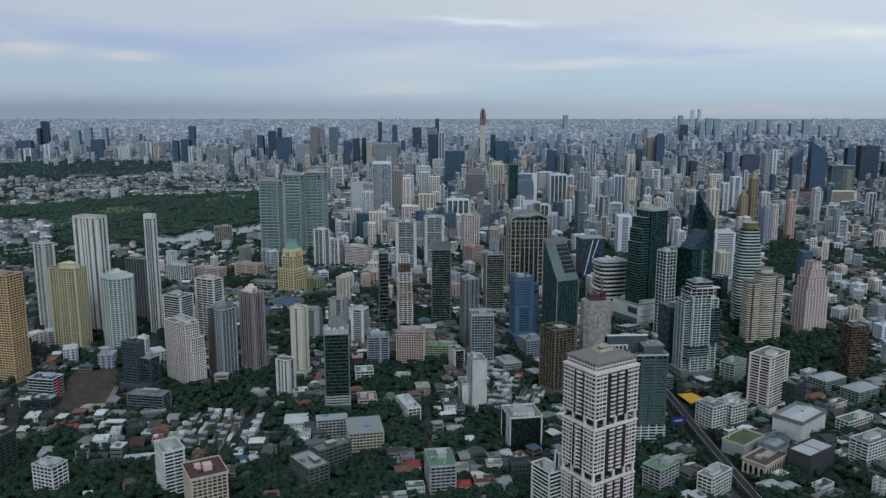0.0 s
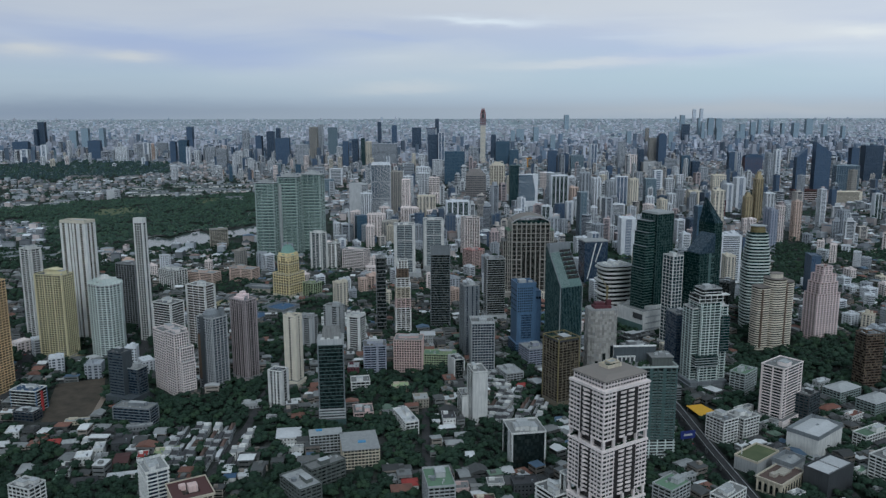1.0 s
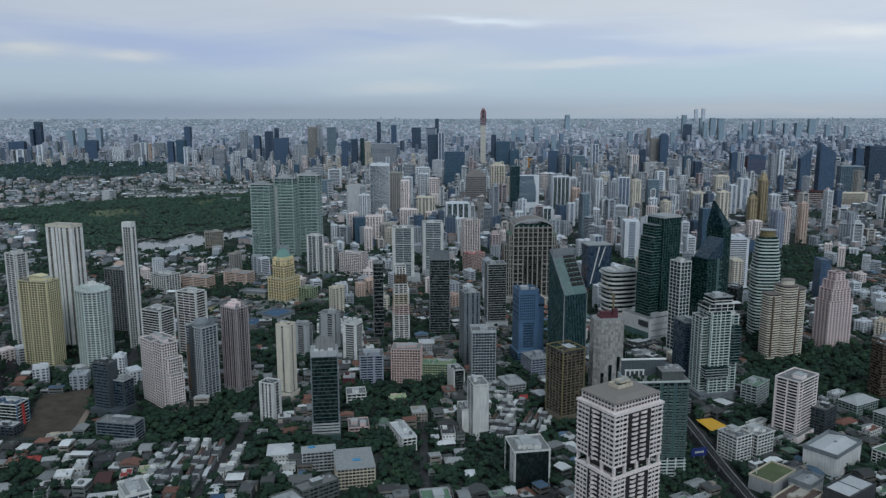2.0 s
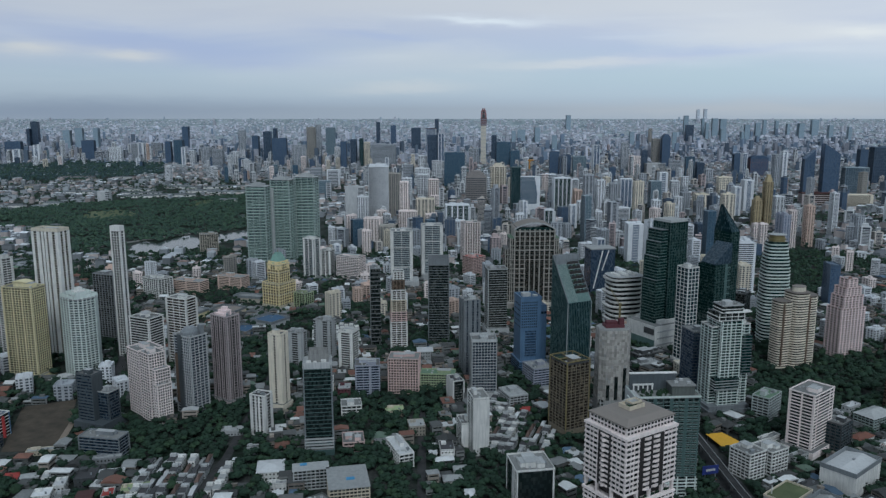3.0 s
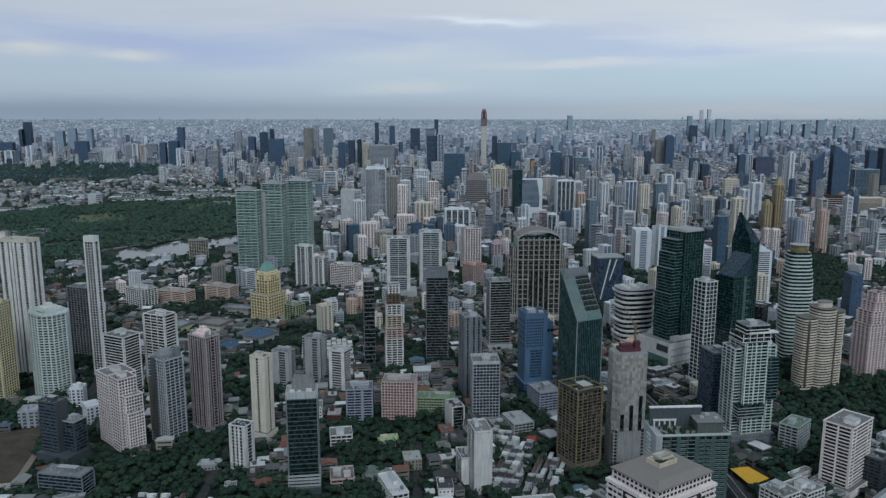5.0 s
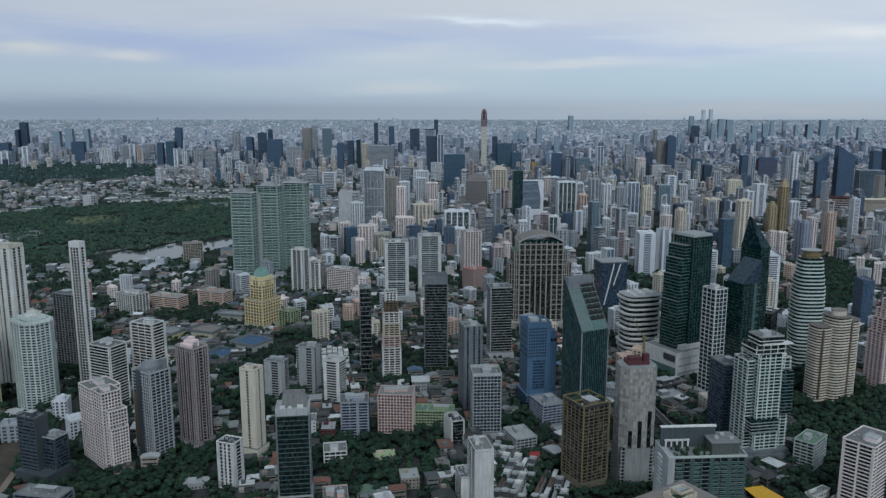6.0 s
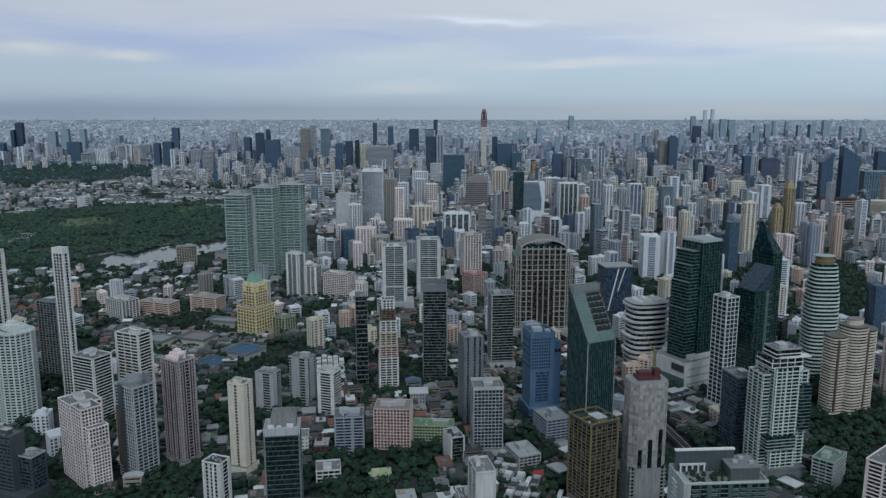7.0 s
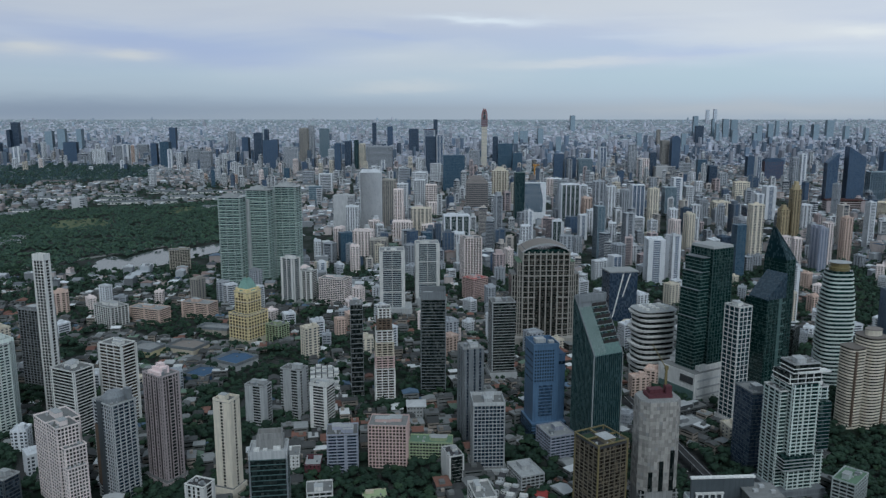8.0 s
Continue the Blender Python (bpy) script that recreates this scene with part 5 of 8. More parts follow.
def rounded_white():
    root = thing("apartment_tower", "white apartment tower of stepped balcony bays", "apartment tower", -457, 1033, 55, foot=(46, 50))
    eight = round_poly(19.5, 23, 8)
    storeys(root, 39, 46, 0, 95, GREENWHITE, G_TEAL, 3.1, 1.5, 0.9, poly=eight)
    part("roof_slab", Shape().prism([(x * 1.06, y * 1.06) for x, y in eight], 95, 96), R_PALE, root)
    rib = Shape().block(1.2, 1.2, 0, 97).mesh("pier", GREENWHITE)
    for (ax, ay), (bx, by) in zip(eight, eight[1:] + eight[:1]):
        for q in (0.0, 0.33, 0.67):
            part("pier", rib, None, root, at=((ax + (bx - ax) * q) * 1.03, (ay + (by - ay) * q) * 1.03, 0))
    part("roof_frame", Shape().walls(30, 34, 96, 100, 0.9).walls(20, 22, 99, 103, 0.9), GREENWHITE, root)
    part("roof_room", Shape().block(12, 12, 96, 103).block(7, 7, 103, 107), WHITE, root)


rounded_white()
tower("apartment_tower", "tall white apartment tower with a plain side", -597, 1113, 60, 18, 24, 128, WHITE, G_DARK, fh=3.2, band=1.2, out=0.3, px=((-7, 3), (0, 1), (7, 3)), py=((-10, 3), (0, 2), (10, 3)), split=False)
tower("apartment_tower", "apricot apartment tower with stacked balconies", -537, 893, 75, 24, 48, 130, ORANGE, G_WARM, fh=3.1, band=1.15, out=0.6, px=even(24, 6, 1.0), py=even(48, 12, 1.0))
tower("apartment_tower", "grey apartment tower in shade of taller neighbours", -474, 1155, 70, 20, 36, 98, GREY, G_DARK, fh=3.2, band=0.9, out=0.3, px=even(20, 5, 1), py=even(36, 8, 1), split=False)


def terraced_pair():
    root = thing("apartment_tower", "white apartment tower stepping down towards the street", "apartment tower", -318, 892, 48, foot=(40, 60))
    for x, y, w, d, h in ((3, 13, 26, 30, 71), (-2, -12, 18, 20, 73), (0, -24, 17, 10, 57), (-2, -31, 16, 8, 42)):
        storeys(root, w, d, 0, h, PINKWHITE, G_DARK, 3.1, 1.25, 0.3, x=x, y=y, px=even(w, 7, 1.0), py=even(d, max(3, int(d / 3.4)), 1.1))
        rooftop(root, w, d, h, PINKWHITE, x=x, y=y, huts=1 if h > 70 else 0, tank=False)


terraced_pair()
SHELL_TOWER = tower("apartment_tower", "grey and brown apartment tower with domed roof shell", -276, 903, 55, 22, 27, 86, PALE, G_BLUE, fh=3.1, band=1.0, out=0.5, px=((-10, 1.5), (-5, 1), (0, 1), (5, 1), (10, 1.5)), py=((-12.7, 1.6), (-9.5, 0.9), (-6.4, 0.9), (-3, 1.2), (12.7, 1.6)), huts=1)
part("brown_strip", Shape().block(1.6, 5.0, 12, 66, -11.2, 9.4), BROWN, SHELL_TOWER, "brown tiled strip")
part("slate_strip", Shape().block(2.2, 6.6, 0, 88, -11.3, 3.0), SLATE, SHELL_TOWER, "slate grey blank strip")
part("roof_shell", Shape().prism(round_poly(11, 9, 18), 0, 4, top=0.96).prism(round_poly(10.5, 8.6, 18), 4, 8, top=0.6).block(4, 6, 0, 10, 8, -8), STEEL, SHELL_TOWER, "grey curved roof shell", at=(0, 0, 86.3))
PINK_TOWER = tower("apartment_tower", "dusty pink apartment tower with ribbed balconies", -246, 931, 55, 18, 26, 100, PINK, G_DARK, fh=3.1, band=0.75, out=0.3, px=((-8, 2), (-5, 1), (-2.4, 1), (2.4, 1), (5, 1), (8, 2)), py=((-12, 1.6), (-9, 1), (-5.6, 1), (-2, 1.2), (2, 1.2), (5.6, 1), (9, 1), (12, 1.6)), pout=0.8, podium=(26, 36, 6))
part("roof_block", Shape().block(9, 12, 0, 6).block(5, 6, 6, 9).block(3, 16, 0, 3, -6, 0), ROSE, PINK_TOWER, "rose pink lift housing", at=(0, 0, 100.3))
# near-black strips on the wall imitate shade between the ribs
for pink_v in (-7.2, 0.0, 7.2):
    part("dark_reveal", Shape().block(1.0, 1.5, 4, 97, -9.1, pink_v), STRIP, PINK_TOWER, "dark upright strip for a shaded reveal")
for pink_u in (-3.6, 3.6):
    part("dark_reveal", Shape().block(1.3, 1.0, 4, 97, pink_u, -13.1), STRIP, PINK_TOWER, "dark upright strip for a shaded reveal")
tower("apartment_tower", "slim cream apartment tower with small window rows", -182, 905, 70, 14, 16, 86, IVORY, G_DARK, fh=3.0, band=1.15, out=0.15, px=((-4.2, 5.6), (4.2, 5.6)), py=((-4.7, 6.8), (4.7, 6.8)), huts=2, rail=2.4, podium=(20, 20, 10))
office("office_block", "white office block with dark flat roof", -187, 843, 70, 14, 17, 42, WHITE, G_DARK, roof=R_DARK, fh=3.3, band=1.0, out=0.1, py=((-7, 3), (-2, 2.4), (2, 2.4), (7, 3)), px=((-5, 4), (5, 4)), huts=0)
tower("apartment_tower", "white banded apartment tower with set-back top", -372, 1026, 65, 24, 32, 72, WHITE, G_DARK, fh=3.2, band=1.2, out=0.4, px=((-11, 2), (11, 2)), py=((-15, 2), (15, 2)), split=False)
tower("apartment_tower", "white banded apartment tower with brown windows", -336, 1050, 65, 18, 30, 90, WHITE, G_WARM, fh=3.4, band=1.15, out=0.5, px=((-9, 2), (9, 2)), py=((-17, 2), (-5, 1), (5, 1), (17, 2)), split=False)
tower("apartment_block", "white and maroon apartment block with small towers", -511, 1428, 55, 30, 44, 32, WHITE, G_DARK, fh=3.2, band=1.15, out=0.3, px=even(30, 6, 1.6), py=even(44, 8, 1.8), split=False)
PALE_CROWN = tower("office_tower", "dark green glass office tower with pale crown", -122, 803, 8, 26, 20, 89, TEALDARK, G_BLACK, fh=3.8, band=0.7, out=0.12, px=((-12.6, 0.8), (12.6, 0.8)), py=((-9.6, 0.8), (9.6, 0.8)), pmat=STEEL, rail=0, huts=0, tank=False, podium=(28, 24, 6))
for podium_z in (7, 10, 13, 16):
    part("podium_band", Shape().block(27.5, 22, podium_z, podium_z + 1.4), PALE, PALE_CROWN)
part("crown", Shape().walls(26.8, 20.8, -3.4, 2.4, 0.8).block(25.8, 19.8, -0.4, 0.6), PALE, PALE_CROWN, "pale band round the roof", at=(0, 0, 89.4))
part("lift_room", Shape().block(19, 11, 0.6, 8, 1, 3).walls(17, 10, 8, 12, 0.5, 1, 3), CONCRETE, PALE_CROWN, "grey lift housing with an open frame", at=(0, 0, 89.4))
part("cooling_plant", Shape().block(4, 3, 0.6, 3, -8, -5).block(3, 3, 0.6, 2.6, -2, -6).block(5, 3, 0.6, 3.4, 6, -5), WHITE, PALE_CROWN, at=(0, 0, 89.4), kind="stuff")
tower("apartment_tower", "white and grey apartment tower with dark stair strip", -193, 1052, 70, 15, 22, 45, PALE, G_DARK, fh=3.1, band=1.3, out=0.3, py=((-9, 4), (6, 9)), px=((-4, 7),), split=False)
tower("apartment_tower", "grey apartment tower with pale balconies", -160, 1077, 70, 16, 24, 54, PALE, G_DARK, fh=3.1, band=1.3, out=0.3, py=((-10, 4), (4, 10)), px=((0, 9),), split=False)
tower("apartment_block", "white apartment block with arched rooftop frames", -126, 1050, 70, 16, 20, 46, WHITE, G_DARK, fh=3.1, band=1.3, out=0.3, py=((-8, 4), (8, 4)), rail=3.0, split=False)
tower("apartment_block", "lilac grey apartment block with balconies and roof terraces", -92, 957, 6, 27, 24, 36, LILAC, G_BLUE, fh=3.1, band=1.15, out=0.7, px=[(-13, 1), (-5, 1), (3, 3), (13, 1)], py=even(24, 4, 1.0), huts=3)
tower("hotel_block", "salmon pink hotel block with square windows", -50, 967, 87, 26, 35, 41, SALMON, G_WARM, fh=3.1, band=1.2, out=0.2, px=even(26, 8, 1.2), py=even(36, 12, 1.2), rail=1.0, split=False)
tower("apartment_block", "pale green apartment block with planted roof", -11, 977, 87, 18, 40, 18, GREENPAINT, G_DARK, roof=R_GREEN, fh=3.1, band=1.3, out=0.3, px=even(18, 5, 1.0), py=even(40, 14, 0.9), split=False)
office("office_block", "white office block with one black glass face", 9, 934, 20, 13, 22, 26, WHITE, G_DARK, roof=R_DARK, fh=3.4, band=0.15, out=0.05, px=((-6, 1.2), (6, 1.2)), py=((0, 22.4),), huts=1)
tower("apartment_tower", "pale curved apartment slab above the lake shore", -545, 1830, 20, 40, 24, 44, BEIGE, G_DARK, fh=3.1, band=1.15, out=0.5, px=even(40, 9, 1.2), split=False)
tower("office_tower", "pink and cream tower with orange glass panel", 46, 1722, 15, 34, 32, 88, PINKWHITE, G_WARM, fh=3.3, band=1.2, out=0.3, px=even(34, 7, 1.5), py=even(32, 6, 1.5), split=False)
part("sign_panel", Shape().block(7, 0.6, 0, 14), paint("orange_red_panel", (0.70, 0.16, 0.05), 0.4), thing("advert_panel", "bright orange-red advert panel on a tower", "sign", 40, 1705, 15, 62))


def landmark_tower():
    """The tallest tower of the city, far off, with a slim shaft and a dark stepped head."""
    x, y, z, k = lie(199, 4690)
    root = thing("landmark_tower", "very tall slim tower with dark red stepped head", "skyscraper", x, y, 0, z)
    root.scale = (k, k, k)
    part("shaft", Shape().block(30, 30, -20, 262), IVORY, root)
    for i in range(31):
        part("floor_band", Shape().block(30.6, 30.6, 8 * i, 8 * i + 2.4), PALE, root)
    part("neck", Shape().block(35, 35, 226, 268), DUSKY, root, "dark red cladded upper storeys")
    for i in range(4):
        part("head_band", Shape().block(36, 36, 230 + i * 10, 232.4 + i * 10), LILAC, root)
    # open rounded head: four leaning piers, ring beams and a dark core
    part("head_core", Shape().prism(round_poly(9, 9, 10), 268, 316, top=0.6), SLATE, root)
    for u, v in ((-13, -13), (13, -13), (13, 13), (-13, 13)):
        pier = Shape().block(7, 7, 268, 296, u, v)
        for k, z in ((0.86, 296), (0.68, 305), (0.45, 313)):
            pier.block(7, 7, z - 1, z + 9, u * k, v * k)
        part("head_pier", pier, ROSEWOOD, root, "dull red leaning pier")
    for z, side in ((292, 34), (308, 27), (321, 17)):
        part("ring_beam", Shape().walls(side, side, z, z + 3.5, 3), ROSEWOOD, root)


landmark_tower()


# ---- lower buildings near the path ----
def flats(label, x, y, yaw, w, d, h, wall=None, glass=None, roof=None, **kw):
    kw.setdefault("px", even(w, max(3, round(w / 4)), 0.8))
    kw.setdefault("py", even(d, max(3, round(d / 4)), 0.8))
    return tower("apartment_block", label, x, y, yaw, w, d, h, wall or WHITE, glass or G_DARK, roof, "building", fh=3.1, band=kw.pop("band", 1.4), out=kw.pop("out", 0.35), huts=kw.pop("huts", 1), **kw)


flats("pale blue-white apartment tower with wide balconies", -240, 620, 35, 17, 26, 38, WHITE, G_BLUE, R_PALE, huts=3, rail=2.2, out=0.9, band=1.2, px=((-8, 1), (0, 1), (8, 1)), py=((-12, 1), (-4, 1), (4, 1), (12, 1)))


def courtyard_block():
    root = thing("apartment_block", "cream apartment block with brown pitched roof round a well", "building", -203, 598, 30, foot=(32, 36))
    storeys(root, 29, 32, 0, 28, CREAM, G_WARM, 3.1, 1.4, 0.3, px=even(29, 8, 1.2), py=even(32, 9, 1.2))
    part("roof", Shape().walls(31, 34, 28, 29.4, 9), R_MAROON, root, "dark maroon tiled roof")
    part("roof_edge", Shape().walls(31.6, 34.6, 28.2, 30.4, 0.7), CREAM, root)
    part("lift_room", Shape().block(7, 8, 28, 33, 2, 0).block(5, 5, 28, 32, -5, 5), SALMON, root)


courtyard_block()


def l_block():
    root = thing("office_block", "beige L-shaped office block with pale flat roof and blue pool", "building", -90, 716, 12, foot=(56, 62))
    storeys(root, 33, 40, 0, 18, CREAM, G_DARK, 3.1, 1.3, 0.3, x=6, y=-4, px=[(6 + u - 6, p) for u, p in even(33, 11, 0.8)], py=even(40, 12, 0.8))
    part("roof_slab", Shape().block(34.5, 41.5, 18, 18.6, 6, -4), R_PALE, root)
    storeys(root, 30, 14, 0, 18, PALE, G_DARK, 3.1, 1.3, 0.3, x=-24, y=22, px=even(30, 9, 0.8))
    part("roof_slab", Shape().block(31.5, 15.5, 18, 18.6, -24, 22), R_PALE, root)
    part("roof_pool", Shape().block(7, 4, 18.55, 19.3, 8, -8), paint("pool_blue", (0.08, 0.35, 0.65), 0.3), root, "bright blue rooftop tank")
    part("roof_pool", Shape().block(6, 4, 18.55, 19.2, -30, 26), bpy.data.materials["pool_blue"], root)


l_block()
flats("dark grey concrete office block with roof plant", -123, 634, 40, 20, 34, 19, MOSS, G_DARK, R_PALE, band=1.9)
flats("dark grey concrete office wing with tiled roof", -108, 664, 40, 34, 14, 20, MOSS, G_DARK, R_GREY, band=1.9)
flats("white apartment block with plain end wall", -340, 612, 70, 16, 22, 26, WHITE, huts=2)
flats("dark green glazed block with white base", -408, 652, 70, 18, 26, 36, DARKGREY, G_GREEN, R_GREEN)
flats("pale apartment block with planted roof terrace", -8, 628, 10, 22, 34, 24, PALE, G_DARK, R_GREEN, rail=1.8)
flats("long white school building with skylight roof", -44, 786, 22, 14, 40, 13, WHITE, G_DARK, R_WHITE)
flats("small brick-red building with flat roof", -91, 812, 10, 20, 24, 9, SALMON, G_WARM, R_GREY, huts=2)
flats("small white apartment block among trees", -103, 892, 10, 21, 20, 13)
flats("grey office block with dark blue window bands", -324, 790, 80, 16, 40, 21, STEEL, G_BLUE, R_GREY, band=0.9, px=(), py=((-21, 1), (21, 1)), out=0.5)


def slate_pair():
    root = thing("office_tower", "slate grey office tower in two stepped slabs", "office tower", -360, 862, 70, foot=(34, 36))
    part("podium", Shape().block(34, 38, 0, 9), SLATE, root)
    storeys(root, 14, 20, 0, 57, SLATE, G_BLUE, 3.4, 2.3, 0.15, x=-4, y=7, px=((0, 14.4),))
    rooftop(root, 14, 20, 57, SLATE, R_GREY, x=-4, y=7, huts=1, tank=False)
    storeys(root, 15, 16, 0, 38, SLATE, G_BLUE, 3.2, 1.0, 0.3, x=3, y=-9, px=((-7, 1.2), (7, 1.2)), py=((-7, 1), (7, 1)))
    rooftop(root, 15, 16, 38, PALE, R_GREY, x=3, y=-9, huts=2, tank=False)


slate_pair()
flats("glass building striped in red, white and blue", -459, 834, 80, 18, 31, 23, WHITE, G_DARK, R_BLUE, band=0.9, px=((-8.5, 1.6), (8.5, 1.6)), py=(), pmat=BLUEPAINT)
part("red_fin", Shape().block(2, 2, 0, 22), RED, thing("red_panel", "red end panel on a striped building", "panel", -442.5, 830, 80))
flats("low glazed building with white roof edges", -446, 806, 80, 14, 24, 10, DARKGREY, G_BLUE, R_WHITE)


def classical_hall():
    root = thing("villa_hall", "cream classical hall with tall arched windows", "building", 287, 660, 40, foot=(44, 26))
    part("wall", Shape().block(40, 22, 0, 12), CREAM, root)
    pil = Shape().block(1.0, 0.9, 0, 11).mesh("pilaster", CREAM)
    win = Shape().block(2.2, 0.5, 1.5, 8).prism([(-1.1, -0.25), (1.1, -0.25), (1.1, 0.25), (-1.1, 0.25)], 8, 9.1, top=0.5).mesh("window", G_DARK)
    for i in range(9):
        part("pilaster", pil, None, root, at=(-19 + i * 4.75, -11.2, 0))
        if i < 8:
            part("window", win, None, root, at=(-16.6 + i * 4.75, -11.1, 0))
    for i in range(5):
        p = part("pilaster", pil, None, root, at=(-20.2, -10 + i * 5, 0))
        if i < 4:
            q = part("window", win, None, root, at=(-20.1, -7.5 + i * 5, 0))
            q.rotation_euler = (0, 0, math.pi / 2)
    part("cornice", Shape().walls(42, 24, 12, 13.4, 1.2), CREAM, root)
    part("roof_slab", Shape().block(39.4, 21.4, 12, 12.4), R_BROWN, root)
    part("roof_terrace", Shape().block(14, 8, 12.3, 14, 4, 0).block(6, 5, 12.3, 15, -8, 2), BEIGE, root)


classical_hall()


def sports_roof():
    root = thing("sports_hall", "pale hall with a green rooftop pitch", "building", 282, 700, 40, foot=(42, 26))
    part("wall", Shape().block(38, 22, 0, 12), PALE, root)
    part("parapet", Shape().walls(38.6, 22.6, 12, 14, 0.6), CREAM, root)
    part("rooftop_pitch", Shape().block(36.8, 20.8, 11.9, 12.5), LAWN, root, "bright green artificial turf")
    part("floodlight_mast", Shape().block(0.6, 0.6, 12, 20, -12, 8), WHITE, root)


sports_roof()
hangar(303, 682, 40, 24, 18, 18, "grey plain hall with pale pitched roof", PALE, R_PALE)


def dark_hall():
    root = thing("warehouse", "charcoal windowless hall with two white roof sheets", "building", 328, 660, 35, foot=(42, 26))
    part("wall", Shape().block(40, 22, 0, 21), DARKGREY, root)
    part("parapet", Shape().walls(40.5, 22.5, 21, 22, 0.5), DARKGREY, root)
    for u in (-10, 9):
        part("roof_sheet", Shape().block(17, 18, 20.9, 21.6, u, 0), R_WHITE, root)


dark_hall()
flats("white apartment block with three stepped wings", 270, 758, 30, 20, 22, 24)
flats("white apartment block with stepped wing", 294, 768, 30, 22, 22, 22, huts=2)
for hx, hy in ((442, 866), (462, 832)):
    root = thing("villa_block", "grey-green four-storey block under a pale hipped roof", "building", hx, hy, 30, foot=(40, 28), group="hipped villa blocks")
    storeys(root, 36, 22, 0, 15, SAGE, G_DARK, 3.2, 1.4, 0.4, px=even(36, 9, 0.9), py=even(22, 6, 0.9))
    part("roof", Shape().gable(37, 23, 15, 20, hip=11), R_PALE, root)
flats("white apartment block with many balconies", 392, 676, 30, 42, 18, 24)
flats("apartment block with pale green roof and salmon balconies", 183, 626, 40, 26, 18, 21, PALE, G_DARK, R_GREEN)
flats("white apartment block stepping down in terraces", 226, 616, 40, 30, 14, 19, WHITE, huts=3)
flats("pale grey-green apartment block with flat roof", 341, 892, 45, 30, 18, 25, MIST, G_DARK, R_GREEN)
flats("long white terrace of flats beside lawns", 415, 752, 30, 40, 14, 12, WHITE, G_DARK, R_GREEN)
flats("dark glazed office block between villas", 377, 815, 40, 24, 20, 28, DARKGREY, G_TEAL)
flats("long peach school building with flat roof", -462, 1452, 70, 24, 58, 22, PEACH, G_WARM, R_PALE, band=2.0, px=(), py=((-28, 3), (0, 3), (28, 3)), out=0.8, split=False)
flats("long peach school building with flat roof", -392, 1478, 70, 24, 50, 24, PEACH, G_WARM, R_PALE, band=2.0, px=(), py=((-24, 3), (0, 3), (24, 3)), out=0.8, split=False)
hangar(-340, 1390, 75, 22, 50, 11, "long low market hall with pale roof", BEIGE, R_PALE)
hangar(-352, 1300, 70, 34, 46, 12, "low hall with wide taupe pitched roof", CREAM, R_TAUPE)
hangar(-405, 1290, 70, 30, 40, 12, "low hall with cream walls and pale roof", YELLOW, R_PALE)
hangar(-272, 1245, 60, 40, 44, 11, "low hall with dark blue metal roof", PALE, R_BLUE)
hangar(-300, 1198, 65, 34, 36, 9, "low hall with blue metal roof", BLUEPAINT, R_BLUE)
tower("apartment_tower", "white apartment tower with rounded glass bay", -264, 1568, 60, 18, 28, 78, WHITE, G_TEAL, fh=3.2, band=1.0, out=0.4, px=((-7, 3), (7, 3)), py=((-11, 4), (0, 2), (11, 4)), split=False)
tower("apartment_tower", "white apartment tower with paired balconies", -236, 1578, 75, 18, 24, 54, WHITE, G_DARK, fh=3.2, band=1.3, out=0.4, py=((-9, 4), (0, 2), (9, 4)), split=False)
flats("pink and cream apartment block in three wings", -188, 1566, 70, 28, 48, 44, PINKWHITE, G_DARK, R_GREY, split=False, huts=3)
flats("bluish apartment block with flat roof", 108, 986, 20, 26, 30, 24, LILAC, G_BLUE, R_PALE)
flats("grey shop block with flat metal roof", 74, 930, 20, 22, 30, 12, PALE, G_DARK, R_PALE)
flats("low dark market block with grey roof plant", 262, 1078, 28, 46, 18, 11, DARKGREY, G_DARK, R_GREY, huts=3)
flats("low dark market block with pale roof sheets", 252, 1046, 28, 34, 20, 8, GREY, G_DARK, R_PALE, huts=2)
flats("long grey terrace building with pale roof edge", 244, 868, 8, 34, 12, 14, GREY, G_DARK, R_PALE, px=(), py=())
flats("red shop block under a terrace roof", 50, 1590, 40, 32, 30, 40, SALMON, G_WARM, R_RED, split=False)
tower("office_block", "black stepped glass block with sloping top", 455, 1285, 50, 28, 26, 42, DARKGREY, G_DARK, fh=3.8, band=0.3, out=0.1, split=False)
tower("apartment_block", "dark brown tower among trees", 490, 905, 12, 24, 18, 66, BROWN, G_WARM, fh=3.2, band=1.2, out=0.2, split=False)


def court_tent():
    root = thing("canopy", "orange-yellow canopy sheet over a yard", "canopy", 270, 820, 10, foot=(30, 30))
    s = Shape().prism([(-10, 14), (8, 15), (14, -9), (-9, -18)][::-1], 5.4, 5.8)
    part("sheet", s, paint("orange_sheet", (0.72, 0.40, 0.03), 0.7, 0.2), root)
    post = Shape().block(0.4, 0.4, 0, 5.4).mesh("post", STEEL)
    for px_, py_ in ((-9, 12), (7, 13), (12, -8), (-8, -15)):
        part("post", post, None, root, at=(px_, py_, 0))


court_tent()


def banner(x, y, yaw):
    root = thing("billboard", "blue roadside billboard with pale bars", "billboard", x, y, yaw)
    part("board", Shape().block(16, 0.5, 8, 16), paint("board_blue", (0.025, 0.04, 0.19), 0.5), root)
    part("lettering_bar", Shape().block(9, 0.2, 11, 13, 0, -0.36), PALE, root)
    part("post", Shape().block(0.8, 0.8, 0, 8, -5, 0).block(0.8, 0.8, 0, 8, 5, 0), STEEL, root)


banner(232, 742, 15)

hall_rnd = random.Random(5)
